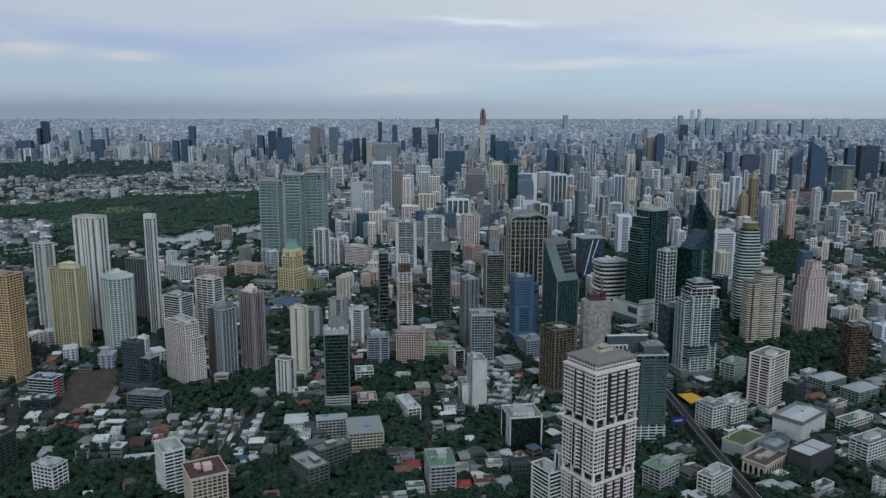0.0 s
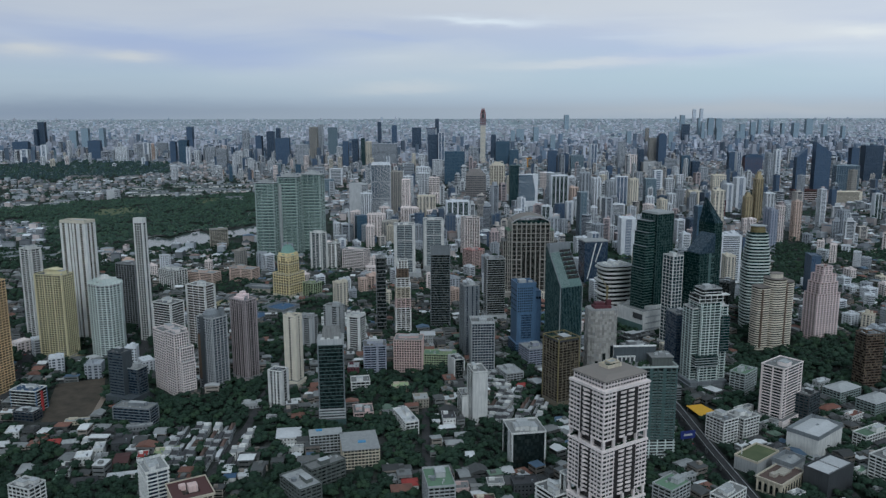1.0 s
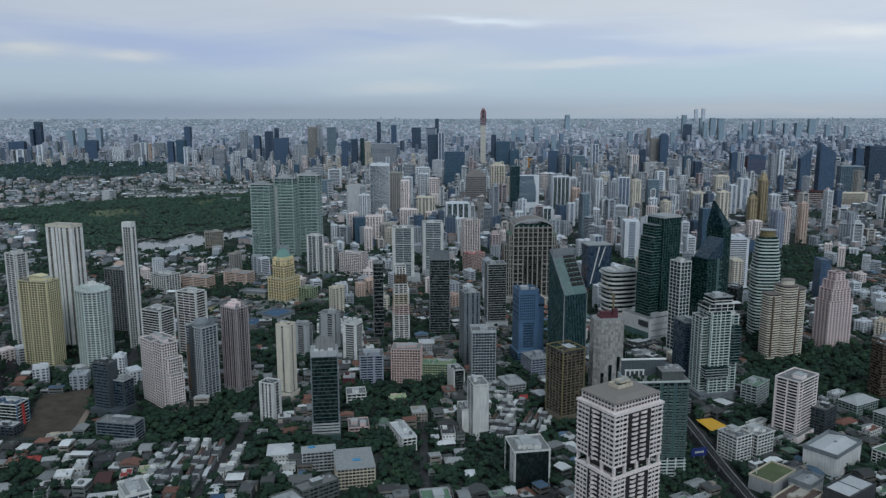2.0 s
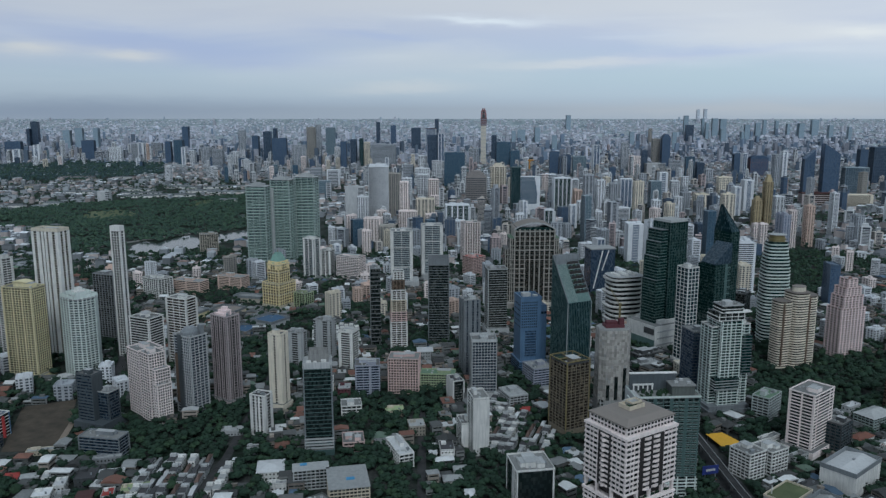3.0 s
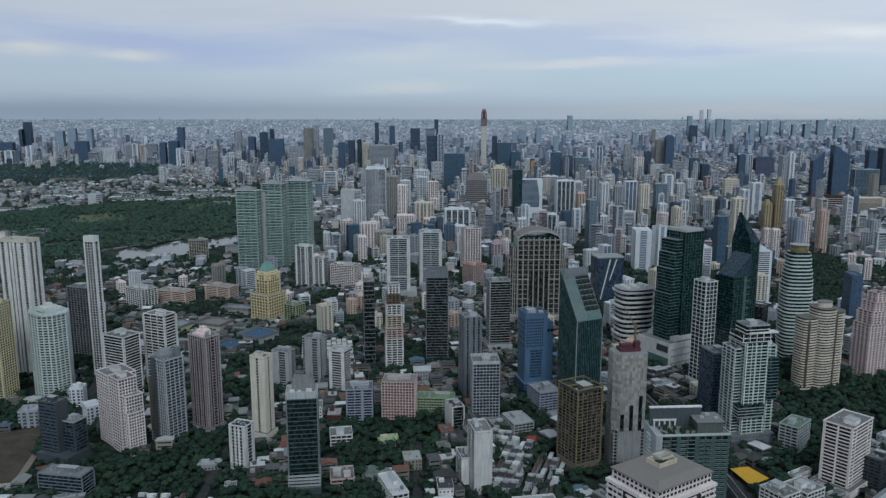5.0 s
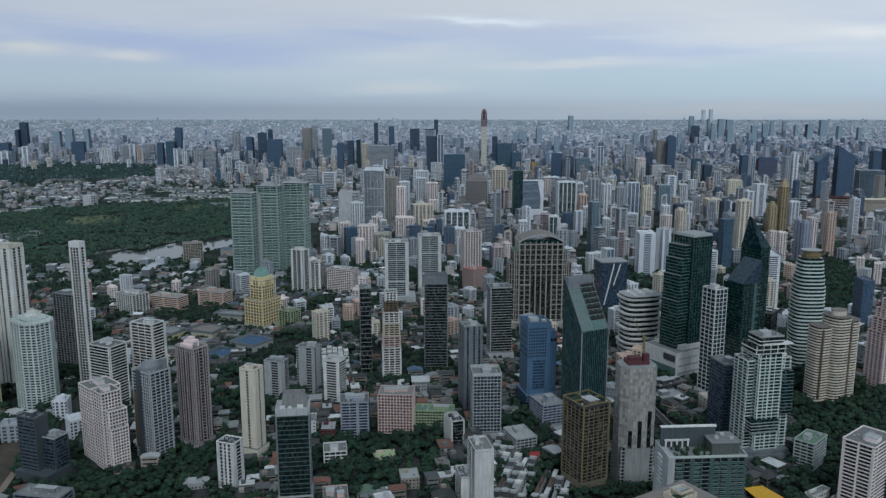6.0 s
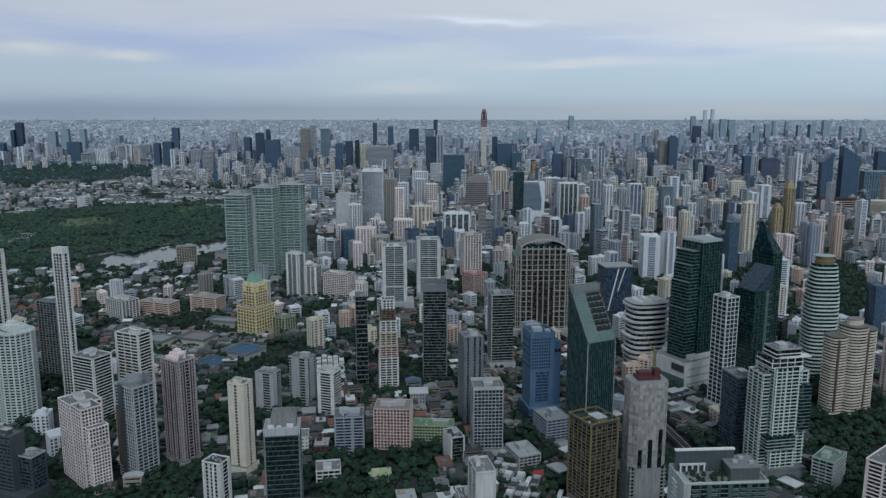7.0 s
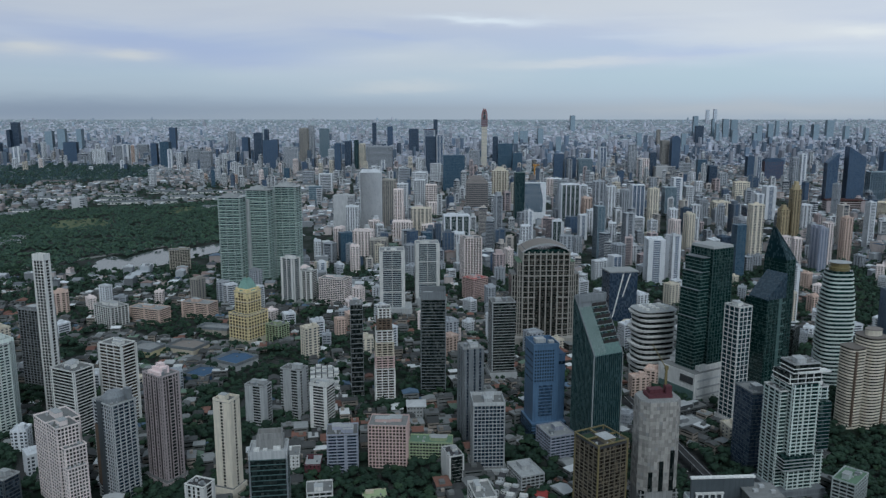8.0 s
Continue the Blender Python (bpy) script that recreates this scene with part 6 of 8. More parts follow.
for hall_x, hall_y, hall_w in ((-1174, 3033, 150), (-1040, 2965, 190), (-1150, 2935, 120), (-865, 3075, 140), (-975, 3113, 150), (-781, 2815, 60), (-1240, 3170, 130), (-1380, 3080, 120), (-1010, 3260, 170), (-860, 3300, 140), (-1122, 3282, 110), (-1500, 3713, 130), (-1363, 3601, 90), (-1620, 3480, 90), (-760, 3180, 80), (-1440, 2648, 50), (-1350, 2625, 46), (-1349, 2708, 60), (-1460, 3069, 60), (-690, 3400, 120), (-580, 3250, 90), (-620, 3560, 110)):
    hangar(hall_x, hall_y, hall_rnd.uniform(-6, 8), hall_w, 24, 11, "long low depot with white metal roof beyond the park")
for hall_x, hall_y, hall_w in ((-1720, 3653, 150), (-1701, 3277, 90)):
    hangar(hall_x, hall_y, 4, hall_w, 50, 16, "broad low hall with a faded red roof", BEIGE, R_RUST)
for hall_x, hall_y, hall_w in ((-985, 1730, 60), (-940, 1700, 80), (-1120, 2200, 110), (-1080, 2130, 70), (-890, 1690, 60), (-600, 2420, 60)):
    hangar(hall_x, hall_y, 40, hall_w, 18, 8, "low pavilion with pale roof beside the park")


# ---- high-rises of the middle distance ----
TAN = paint("tan_gold_render", (0.47, 0.385, 0.235))
# navy and weathered white are tinted blue to imitate haze
NAVYEDGE = paint("hazed_navy_edges", (0.095, 0.14, 0.205), 0.5)
MIDWHITE = paint("weathered_hazed_white", (0.77, 0.785, 0.81), stain=0.28)
MIDPALE = paint("pale_weathered_render", (0.57, 0.575, 0.58), stain=0.3)
MIDGREY = paint("weathered_grey_render", (0.46, 0.485, 0.52))
TAUPE = paint("taupe_stone", (0.33, 0.30, 0.285))
BLUEEDGE = paint("blue_grey_edges", (0.12, 0.185, 0.25), 0.5)
PALEBLUE = paint("pale_blue_panels", (0.36, 0.43, 0.48), 0.5)
G_SKY = window_glass("sky_blue_curtain_glass", (0.085, 0.125, 0.155), (0.13, 0.18, 0.21), 0.3, 0.15, tint=0.4)
G_DEEP = window_glass("deep_blue_curtain_glass", (0.040, 0.078, 0.118), (0.065, 0.105, 0.15), 0.3, 0.15, tint=0.4)
# base colours lifted to stand for haze in front of the furthest towers
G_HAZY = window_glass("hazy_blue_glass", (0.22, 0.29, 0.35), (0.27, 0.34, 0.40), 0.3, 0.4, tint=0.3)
G_FAINT = window_glass("hazed_faint_glass", (0.46, 0.50, 0.55), (0.50, 0.54, 0.58), 0.3, 0.5, tint=0.2)
# style: label, wall, glass, how the face is divided, how the top ends
HIGH = {
    "plainwhite": ("plain white tower with few windows", MIDPALE, G_FARWIN, "solid", "plant"),
    "strips_w": ("white apartment tower with upright window strips", MIDWHITE, G_FARWIN, "strips", "plant"),
    "strips_g": ("grey apartment tower with upright window strips", MIDGREY, G_FARWIN, "strips", "plant"),
    "strips_k": ("khaki apartment tower with dark window strips", GREIGE, G_FARWIN, "strips", "plant"),
    "strips_p": ("pink and cream apartment tower", PINKWHITE, G_WARM, "strips", "plant"),
    "strips_s": ("peach apartment tower with window strips", PEACH, G_WARM, "strips", "plant"),
    "strips_c": ("cream apartment tower with balcony strips", IVORY, G_FARWIN, "strips", "plant"),
    "stripfar": ("pale tower with a dull red roof storey", MIDGREY, G_FAR, "bands", "red"),
    "bands_w": ("white apartment tower with banded balconies", MIDWHITE, G_FARWIN, "bands", "plant"),
    "greylines": ("grey slab tower with fine window lines", MIDGREY, G_FARWIN, "lines", "plant"),
    "fins": ("dark blue glass tower with white upright fins", MIDWHITE, G_DEEP, "fins", "crown"),
    "greyfins": ("sea grey glass tower with pale upright fins", PALEBLUE, G_DEEP, "fins", "plant"),
    "greenfins": ("dark green glass tower with white edge fins", MIDWHITE, G_GREEN, "edges", "plant"),
    "darkedge": ("black glass tower with one white edge", MIDWHITE, G_FAR, "edges", "flat"),
    "edge": ("white-framed tower with a dark glass middle", MIDWHITE, G_FAR, "edges", "flat"),
    "split": ("white apartment tower split by a dark glass strip", MIDWHITE, G_FAR, "split", "plant"),
    "stone": ("taupe stone tower stepping in to a rounded crown", TAUPE, G_FARWIN, "lines", "round"),
    "stepcream": ("cream tower rising in shoulders", IVORY, G_WARM, "strips", "step"),
    "blueglass": ("mid-blue glass office tower", BLUEEDGE, G_DEEP, "curtain", "flat"),
    "navyglass": ("navy blue glass office tower", NAVYEDGE, G_NAVY, "curtain", "plant"),
    "skyglass": ("pale blue glass office tower", PALEBLUE, G_SKY, "curtain", "flat"),
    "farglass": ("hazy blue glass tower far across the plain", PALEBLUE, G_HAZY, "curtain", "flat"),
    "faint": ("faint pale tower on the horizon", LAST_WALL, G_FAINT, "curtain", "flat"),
    "tealglass": ("slim dark teal glass tower", TEALDARK, G_TEAL, "curtain", "flat"),
    "dark": ("charcoal glass tower with thin floor lines", NAVYEDGE, G_FAR, "curtain", "plant"),
    "archdark": ("dark slate tower with a rounded top", NAVYEDGE, G_FAR, "curtain", "arch"),
    "maroon": ("dark brown tower with a rounded top", DUSKY, G_FAR, "curtain", "arch"),
    "redslant": ("navy tower with a maroon side and slanted top", MAROON, G_NAVY, "side", "slant_r"),
    "blade_l": ("dark slate blade tower with a slanted top", NAVYEDGE, G_FAR, "curtain", "slant_l"),
    "blade_r": ("dark slate blade tower with a slanted top", NAVYEDGE, G_FAR, "curtain", "slant_r"),
    "gold": ("gold and tan tower with narrow top", TAN, G_WARM, "strips", "step"),
    "widecream": ("broad cream block with long balconies", IVORY, G_WARM, "bands", "plant"),
    "lowpink": ("broad low block in maroon and dull pink", PINK, G_WARM, "bands", "red"),
    "curtain_r": ("lilac grey tower with pale edges", LILAC, G_FAR, "strips", "plant"),
    "curvy": ("blue glass tower with a white curved side", MIDWHITE, G_DEEP, "sail", "flat"),
}
MID_RND = random.Random(11)


def facade(s, kind, w, d, top, pitch, r):
    """The solid parts of a tower's faces: floors, piers and blank walls."""
    n = max(2, int(top / pitch))

    def floors(share, out, ww=w, dd=d, x=0.0):
        for i in range(n):
            s.block(ww + 2 * out, dd + 2 * out, top * i / n, top * i / n + top / n * share, x, 0)

    if kind == "bands":
        floors(0.42, 0.5)
        for u in (-1, 1):
            s.block(w * 0.1, d + 1.3, 0, top + 0.1, u * w * 0.45, 0)
    elif kind == "lines":
        floors(0.55, 0.35)
        for u, pw in even(w, max(3, int(w / 7)), 1.0):
            s.block(pw, d + 1.0, 0, top + 0.1, u, 0)
    elif kind == "curtain":
        floors(0.16, 0.12)
        for u, pw in even(w, max(3, int(w / 9)), 0.5):
            s.block(pw, d + 0.6, 0, top + 0.05, u, 0)
    elif kind == "fins":
        floors(0.1, 0.1)
        for u, pw in even(w, max(5, int(w / 7.5)), 0.9):
            s.block(pw, d + 1.6, 0, top + 0.1, u, 0)
        for u, pw in even(d, max(4, int(d / 8)), 0.9):
            s.block(w + 1.6, pw, 0, top + 0.1, 0, u)
        for z in (0.36, 0.68):
            s.block(w + 1.0, d + 1.0, top * z, top * z + 1.6)
    elif kind == "edges":
        floors(0.12, 0.15)
        k = 2 + int(w / 16)
        for i in range(k):
            s.block(w * 0.26 / k, d + 1.4, 0, top + 2.0, (w + 0.6) * (i / (k - 1) - 0.5) * (1 - 0.26 / k), 0)
        s.block(w + 1.6, d * 0.16, 0, top + 1.6, 0, d * 0.42)
    elif kind == "split":
        floors(0.36, 0.4)
        side = w * r.uniform(0.24, 0.32)
        for u in (-1, 1):
            s.block(side, d + 1.4, 0, top + 0.1, u * (w - side) / 2, 0)
        s.block(w + 1.2, d * 0.45, 0, top + 0.1, 0, d * 0.2)
    elif kind == "solid":
        floors(0.5, 0.3)
        s.block(w * 0.7, d + 1.2, 0, top + 0.1, -w * 0.13, 0)
        s.block(w + 1.2, d * 0.55, 0, top + 0.1, 0, 0)
    elif kind == "side":
        floors(0.14, 0.1)
        s.block(w * 0.42, d + 0.8, 0, top, w * 0.3, 0)
    elif kind == "sail":
        floors(0.16, 0.1)
        k = 10
        for i in range(k):
            z0, z1 = top * i / k, top * (i + 1) / k
            wide = w * (0.30 - 0.16 * math.sin(math.pi * (i + 0.5) / k))
            s.block(wide, d + 2, z0, z1, w * 0.5 - wide / 2 + 0.6, 0)
        s.block(w + 1.4, d + 1.4, 0, top * 0.3)
    else:
        floors(r.uniform(0.3, 0.45), 0.4)
        k = max(3, int(w / r.choice((5.5, 7, 9))))
        for i in range(k):
            pw = w / k * (0.52 if i % 2 else 0.3)
            s.block(pw, d + 1.5, 0, top + 0.1, -w / 2 + w * (i + 0.5) / k, 0)
        for u in (-0.36, 0.0, 0.36):
            s.block(w + 1.5, d * 0.15, 0, top + 0.1, 0, u * d)


def head(s, kind, w, d, top, h, r):
    """What stands on the top floor."""
    if kind.startswith("slant"):
        low, s0 = (h - top) * 0.95, 1 if kind == "slant_r" else -1
        s.prism(rect_poly(w + 0.6, d + 0.6), top, lambda x, y: h - low * (0.5 + s0 * x / w))
        return
    s.block(w + 1.2, d + 1.2, top, top + 1.2)
    if kind == "step":
        s.block(w * 0.72, d * 0.72, top + 1.2, top + (h - top) * 0.55).block(w * 0.42, d * 0.5, top + (h - top) * 0.5, h)
    elif kind == "round":
        for i in range(5):
            k = 1 - 0.09 * i - 0.012 * i * i
            s.prism(rect_poly(w * k, d * k), top + (h - top) * i / 5, top + (h - top) * (i + 1) / 5 - 0.8, top=0.97)
    elif kind == "arch":
        for i in range(6):
            k = math.cos(i / 6 * 1.35)
            s.block(w * k, d, top + (h - top) * i / 6, top + (h - top) * (i + 1) / 6)
    elif kind == "crown":
        s.walls(w * 0.9, d * 0.9, top + 1, top + 7, 1.0).block(w * 0.5, d * 0.6, top + 1, top + 5)
    elif kind == "red" or kind == "plant":
        s.walls(w + 1, d + 1, top + 1.2, top + 2.4, 0.5)
        for i in range(r.randint(2, 4)):
            a, b, c = w * r.uniform(0.12, 0.4), d * r.uniform(0.15, 0.4), r.uniform(2.0, 6.5)
            s.block(a, b, top + 1, top + c, w * r.uniform(-0.3, 0.3), d * r.uniform(-0.3, 0.3))
    else:
        s.block(w * 0.3, d * 0.3, top + 1, top + 2.6, w * 0.1, 0)


def high_rise(style, x, y, w, d, h, group="city high-rises", turn=None):
    label, wall, glass, face, end = HIGH[style]
    ax, ay, z, k = lie(x, y)
    yaw = MID_RND.uniform(-6, 6) if turn is None else turn
    top = h * {"step": 0.86, "round": 0.78, "arch": 0.86, "slant_l": 0.8, "slant_r": 0.8}.get(end, 1.0)
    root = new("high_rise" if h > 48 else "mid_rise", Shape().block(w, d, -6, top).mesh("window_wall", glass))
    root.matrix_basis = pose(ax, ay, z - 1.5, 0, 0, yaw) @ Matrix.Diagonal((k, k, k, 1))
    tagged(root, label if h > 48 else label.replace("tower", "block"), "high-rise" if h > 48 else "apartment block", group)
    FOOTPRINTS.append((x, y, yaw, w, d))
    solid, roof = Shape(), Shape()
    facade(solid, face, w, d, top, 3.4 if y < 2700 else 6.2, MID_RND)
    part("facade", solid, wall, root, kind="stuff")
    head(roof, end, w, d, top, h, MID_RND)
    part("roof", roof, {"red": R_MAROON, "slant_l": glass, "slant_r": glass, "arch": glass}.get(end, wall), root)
    return root


high_rise("plainwhite", -246, 2117, 48, 34, 123)
high_rise("strips_w", -218, 2051, 28, 22, 105)
high_rise("fins", -208, 2379, 57, 38, 158)
high_rise("strips_k", -162, 2407, 34, 34, 134)
high_rise("strips_p", -111, 2187, 49, 34, 51)
high_rise("strips_c", -65, 2205, 49, 30, 82)
high_rise("strips_p", -43, 2175, 40, 30, 44)
high_rise("strips_w", -146, 2766, 33, 32, 88)
high_rise("strips_w", -96, 2897, 37, 34, 89)
high_rise("stone", 93, 2770, 71, 40, 117)
high_rise("blueglass", 22, 3410, 87, 40, 142)
high_rise("edge", -41, 3941, 30, 22, 204)
high_rise("navyglass", -88, 4167, 55, 34, 188)
high_rise("greylines", -369, 4440, 137, 40, 127)
high_rise("strips_c", -481, 4620, 35, 40, 131)
high_rise("strips_w", -143, 4400, 64, 40, 67)
high_rise("bands_w", -113, 3575, 49, 30, 60)
high_rise("blueglass", 321, 4720, 83, 40, 130)
high_rise("navyglass", 275, 4920, 32, 40, 160)
high_rise("blueglass", 354, 4318, 51, 36, 100)
high_rise("stepcream", 196, 3209, 62, 38, 111)
high_rise("tealglass", 206, 2510, 28, 30, 146)
high_rise("bands_w", 409, 3278, 57, 36, 59)
high_rise("greenfins", 345, 2469, 52, 38, 116)
high_rise("bands_w", 398, 2552, 22, 24, 104)
high_rise("dark", 510, 3891, 46, 38, 117)
high_rise("dark", 569, 3899, 46, 38, 101)
high_rise("skyglass", 617, 3799, 62, 38, 102)
high_rise("edge", 712, 3891, 31, 36, 150)
high_rise("strips_g", 420, 2431, 31, 38, 128)
high_rise("strips_w", 489, 2604, 27, 28, 96)
high_rise("strips_g", 536, 2617, 27, 34, 85)
high_rise("darkedge", 580, 2645, 37, 38, 98)
high_rise("strips_g", 930, 4239, 36, 38, 145)
high_rise("strips_p", 904, 3894, 48, 38, 96)
high_rise("navyglass", 976, 4008, 30, 36, 117)
high_rise("strips_k", 1232, 4758, 44, 36, 146)
high_rise("archdark", 1201, 4439, 45, 38, 186)
high_rise("plainwhite", 996, 3895, 79, 38, 61)
high_rise("split", 734, 2769, 29, 38, 108)
high_rise("skyglass", 677, 2646, 35, 38, 91)
high_rise("strips_w", 773, 2764, 24, 34, 80)
high_rise("greylines", 1107, 3917, 45, 34, 73)
high_rise("blueglass", 1116, 3714, 40, 38, 105)
high_rise("navyglass", 1150, 3669, 33, 38, 79)
high_rise("strips_g", 1107, 3416, 32, 32, 69)
high_rise("strips_c", 1054, 3068, 51, 36, 66)
high_rise("split", 883, 2481, 20, 32, 88)
high_rise("split", 959, 2593, 30, 36, 98)
high_rise("redslant", 798, 2317, 30, 34, 73)
high_rise("gold", 856, 2245, 20, 30, 87)
high_rise("gold", 886, 2253, 20, 26, 146)
high_rise("maroon", 1494, 3870, 86, 40, 103)
high_rise("dark", 1405, 3915, 32, 30, 106)
high_rise("edge", 1366, 3715, 19, 30, 120)
high_rise("strips_g", 1344, 3308, 21, 36, 137)
high_rise("split", 1393, 3348, 21, 36, 148)
high_rise("blade_l", 1337, 3000, 37, 30, 175)
high_rise("blade_r", 1406, 2977, 58, 34, 199)
high_rise("greyfins", 1544, 3059, 87, 38, 104)
high_rise("dark", 1729, 3368, 32, 36, 156)
high_rise("navyglass", 1834, 3420, 81, 40, 163)
high_rise("widecream", 1330, 2627, 93, 34, 48)
high_rise("strips_w", 1361, 2515, 31, 30, 19)
high_rise("split", 391, 1719, 31, 38, 87)
high_rise("curtain_r", 752, 1832, 18, 34, 91)
high_rise("strips_p", 807, 1912, 15, 24, 89)
high_rise("bands_w", 498, 1651, 17, 22, 63)
high_rise("bands_w", 525, 1469, 37, 38, 91)
high_rise("strips_c", 496, 1383, 17, 26, 67)
high_rise("dark", 637, 1367, 16, 30, 71)
high_rise("strips_p", -188, 2004, 44, 38, 57)
high_rise("strips_k", -147, 1926, 36, 36, 50)
high_rise("strips_w", 23, 2030, 32, 30, 47)
high_rise("greenfins", 21, 2075, 60, 38, 82)
high_rise("skyglass", -454, 2913, 42, 26, 66)
high_rise("bands_w", -491, 3368, 53, 36, 69)
high_rise("greylines", -621, 3717, 46, 34, 49)
high_rise("strips_g", -817, 4318, 72, 36, 129)
high_rise("dark", -967, 4519, 81, 38, 157)
high_rise("navyglass", -1130, 4917, 47, 34, 183)
high_rise("navyglass", -1239, 5615, 25, 30, 186)
high_rise("strips_k", -876, 5017, 50, 34, 208)
high_rise("strips_g", -881, 5315, 32, 30, 216)
high_rise("skyglass", -815, 5420, 63, 40, 198)
high_rise("dark", -575, 4315, 32, 30, 147)
high_rise("navyglass", -533, 4415, 33, 30, 155)
high_rise("tealglass", -501, 4513, 22, 26, 158)
high_rise("navyglass", -656, 7220, 37, 40, 201)
high_rise("dark", -466, 6518, 43, 36, 186)
high_rise("navyglass", -266, 6220, 73, 40, 175)
high_rise("stripfar", -144, 6020, 84, 40, 176)
high_rise("navyglass", -134, 8020, 39, 40, 220)
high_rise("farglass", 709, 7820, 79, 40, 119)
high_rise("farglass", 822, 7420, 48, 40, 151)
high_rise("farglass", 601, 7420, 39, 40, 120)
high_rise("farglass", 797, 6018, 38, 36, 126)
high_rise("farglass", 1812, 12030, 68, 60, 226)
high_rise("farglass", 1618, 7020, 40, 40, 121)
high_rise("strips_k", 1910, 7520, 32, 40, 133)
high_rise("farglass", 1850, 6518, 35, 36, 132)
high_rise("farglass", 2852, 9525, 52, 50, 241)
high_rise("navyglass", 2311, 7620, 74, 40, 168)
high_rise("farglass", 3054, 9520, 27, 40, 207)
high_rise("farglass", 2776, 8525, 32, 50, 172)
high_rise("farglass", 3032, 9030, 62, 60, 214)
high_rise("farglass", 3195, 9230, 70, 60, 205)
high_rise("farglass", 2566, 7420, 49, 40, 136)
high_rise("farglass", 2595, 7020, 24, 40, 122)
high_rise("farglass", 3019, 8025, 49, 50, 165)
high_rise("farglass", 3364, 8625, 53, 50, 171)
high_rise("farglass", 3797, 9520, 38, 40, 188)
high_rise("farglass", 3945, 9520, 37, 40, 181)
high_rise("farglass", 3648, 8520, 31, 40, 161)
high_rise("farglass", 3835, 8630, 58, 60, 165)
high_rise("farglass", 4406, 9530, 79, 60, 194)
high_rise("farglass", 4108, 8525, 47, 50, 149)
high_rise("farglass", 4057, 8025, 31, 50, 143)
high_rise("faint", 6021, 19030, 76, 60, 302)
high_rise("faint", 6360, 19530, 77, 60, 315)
high_rise("navyglass", -3276, 6220, 54, 40, 222)
high_rise("navyglass", -3216, 6020, 25, 40, 171)
high_rise("dark", -2775, 5020, 99, 40, 116)
high_rise("split", -2612, 4767, 49, 34, 80)
high_rise("split", -2518, 4815, 35, 30, 105)
high_rise("strips_w", -2462, 5015, 17, 30, 124)
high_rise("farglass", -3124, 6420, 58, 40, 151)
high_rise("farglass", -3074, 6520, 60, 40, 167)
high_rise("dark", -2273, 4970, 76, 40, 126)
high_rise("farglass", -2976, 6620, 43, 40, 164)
high_rise("strips_w", -2037, 4815, 76, 30, 92)
high_rise("strips_g", -1939, 4865, 36, 30, 110)
high_rise("split", -1921, 4915, 44, 30, 114)
high_rise("strips_w", -1871, 4915, 37, 30, 87)
high_rise("greylines", -1896, 5115, 68, 30, 105)
high_rise("dark", -1684, 4738, 34, 36, 129)
high_rise("blueglass", -1631, 4770, 53, 40, 138)
high_rise("dark", -2187, 6520, 51, 40, 176)
high_rise("strips_w", -1466, 4515, 31, 30, 88)
high_rise("strips_w", -1257, 3552, 24, 24, 71)
high_rise("strips_w", -1159, 3812, 14, 24, 78)
high_rise("strips_w", -1126, 3772, 19, 24, 54)
high_rise("strips_g", -1384, 4517, 53, 34, 107)
high_rise("greylines", -1260, 4317, 57, 34, 105)
high_rise("dark", -1316, 4712, 13, 24, 97)
high_rise("strips_w", -1218, 4515, 30, 30, 82)
high_rise("dark", -1070, 4115, 44, 30, 69)
high_rise("dark", -1204, 4918, 39, 36, 156)
high_rise("strips_g", -1475, 5615, 48, 30, 170)
high_rise("plainwhite", -1220, 2815, 39, 30, 36)
high_rise("bands_w", -439, 2911, 17, 22, 58)
high_rise("strips_w", -629, 4513, 47, 26, 107)
high_rise("strips_g", 751, 2560, 26, 30, 62)
high_rise("strips_c", 798, 2537, 48, 34, 58)
high_rise("split", 903, 2715, 31, 30, 30)
high_rise("strips_w", 692, 2434, 25, 28, 62)
high_rise("curvy", 251, 2508, 60, 36, 117)
high_rise("greylines", -172, 3315, 40, 30, 94)
high_rise("strips_w", -114, 3267, 53, 34, 84)
high_rise("strips_p", -55, 2815, 36, 30, 80)
high_rise("strips_w", -58, 3714, 46, 28, 85)
high_rise("strips_g", 132, 4317, 53, 34, 111)
high_rise("strips_c", 228, 2865, 33, 30, 80)
high_rise("lowpink", 1258, 2740, 116, 40, 41)
high_rise("strips_w", 966, 2363, 27, 26, 71)
high_rise("strips_w", 601, 2165, 26, 30, 64)
high_rise("bands_w", 497, 2315, 41, 30, 44)
high_rise("strips_w", 385, 2293, 39, 26, 65)
high_rise("strips_g", 384, 2213, 25, 26, 69)


def roof_crane():
    """An orange crane on the slim teal tower, too far off to show more than its mast and jib."""
    root = thing("tower_crane", "orange tower crane on a slim teal tower", "crane", 248, 2500, 20, 140)
    part("mast", Shape().block(3.0, 3.0, 0, 30), CRANE_ORANGE, root)
    part("jib", Shape().prism(rect_poly(22, 2.4, 4, 0), 26, 29, top=0.9), CRANE_ORANGE, root)
    part("cabin", Shape().block(4, 4, 22, 26, 2, 0), CRANE_ORANGE, root)


CRANE_ORANGE = paint("crane_orange", (0.62, 0.30, 0.05), 0.5)
roof_crane()


def clear_of(x, y, w, d, gap):
    return not any(abs(x - a) < (w + e) * 0.55 + gap and abs(y - b) < (d + g) * 0.55 + gap for a, b, _, e, g in FOOTPRINTS)


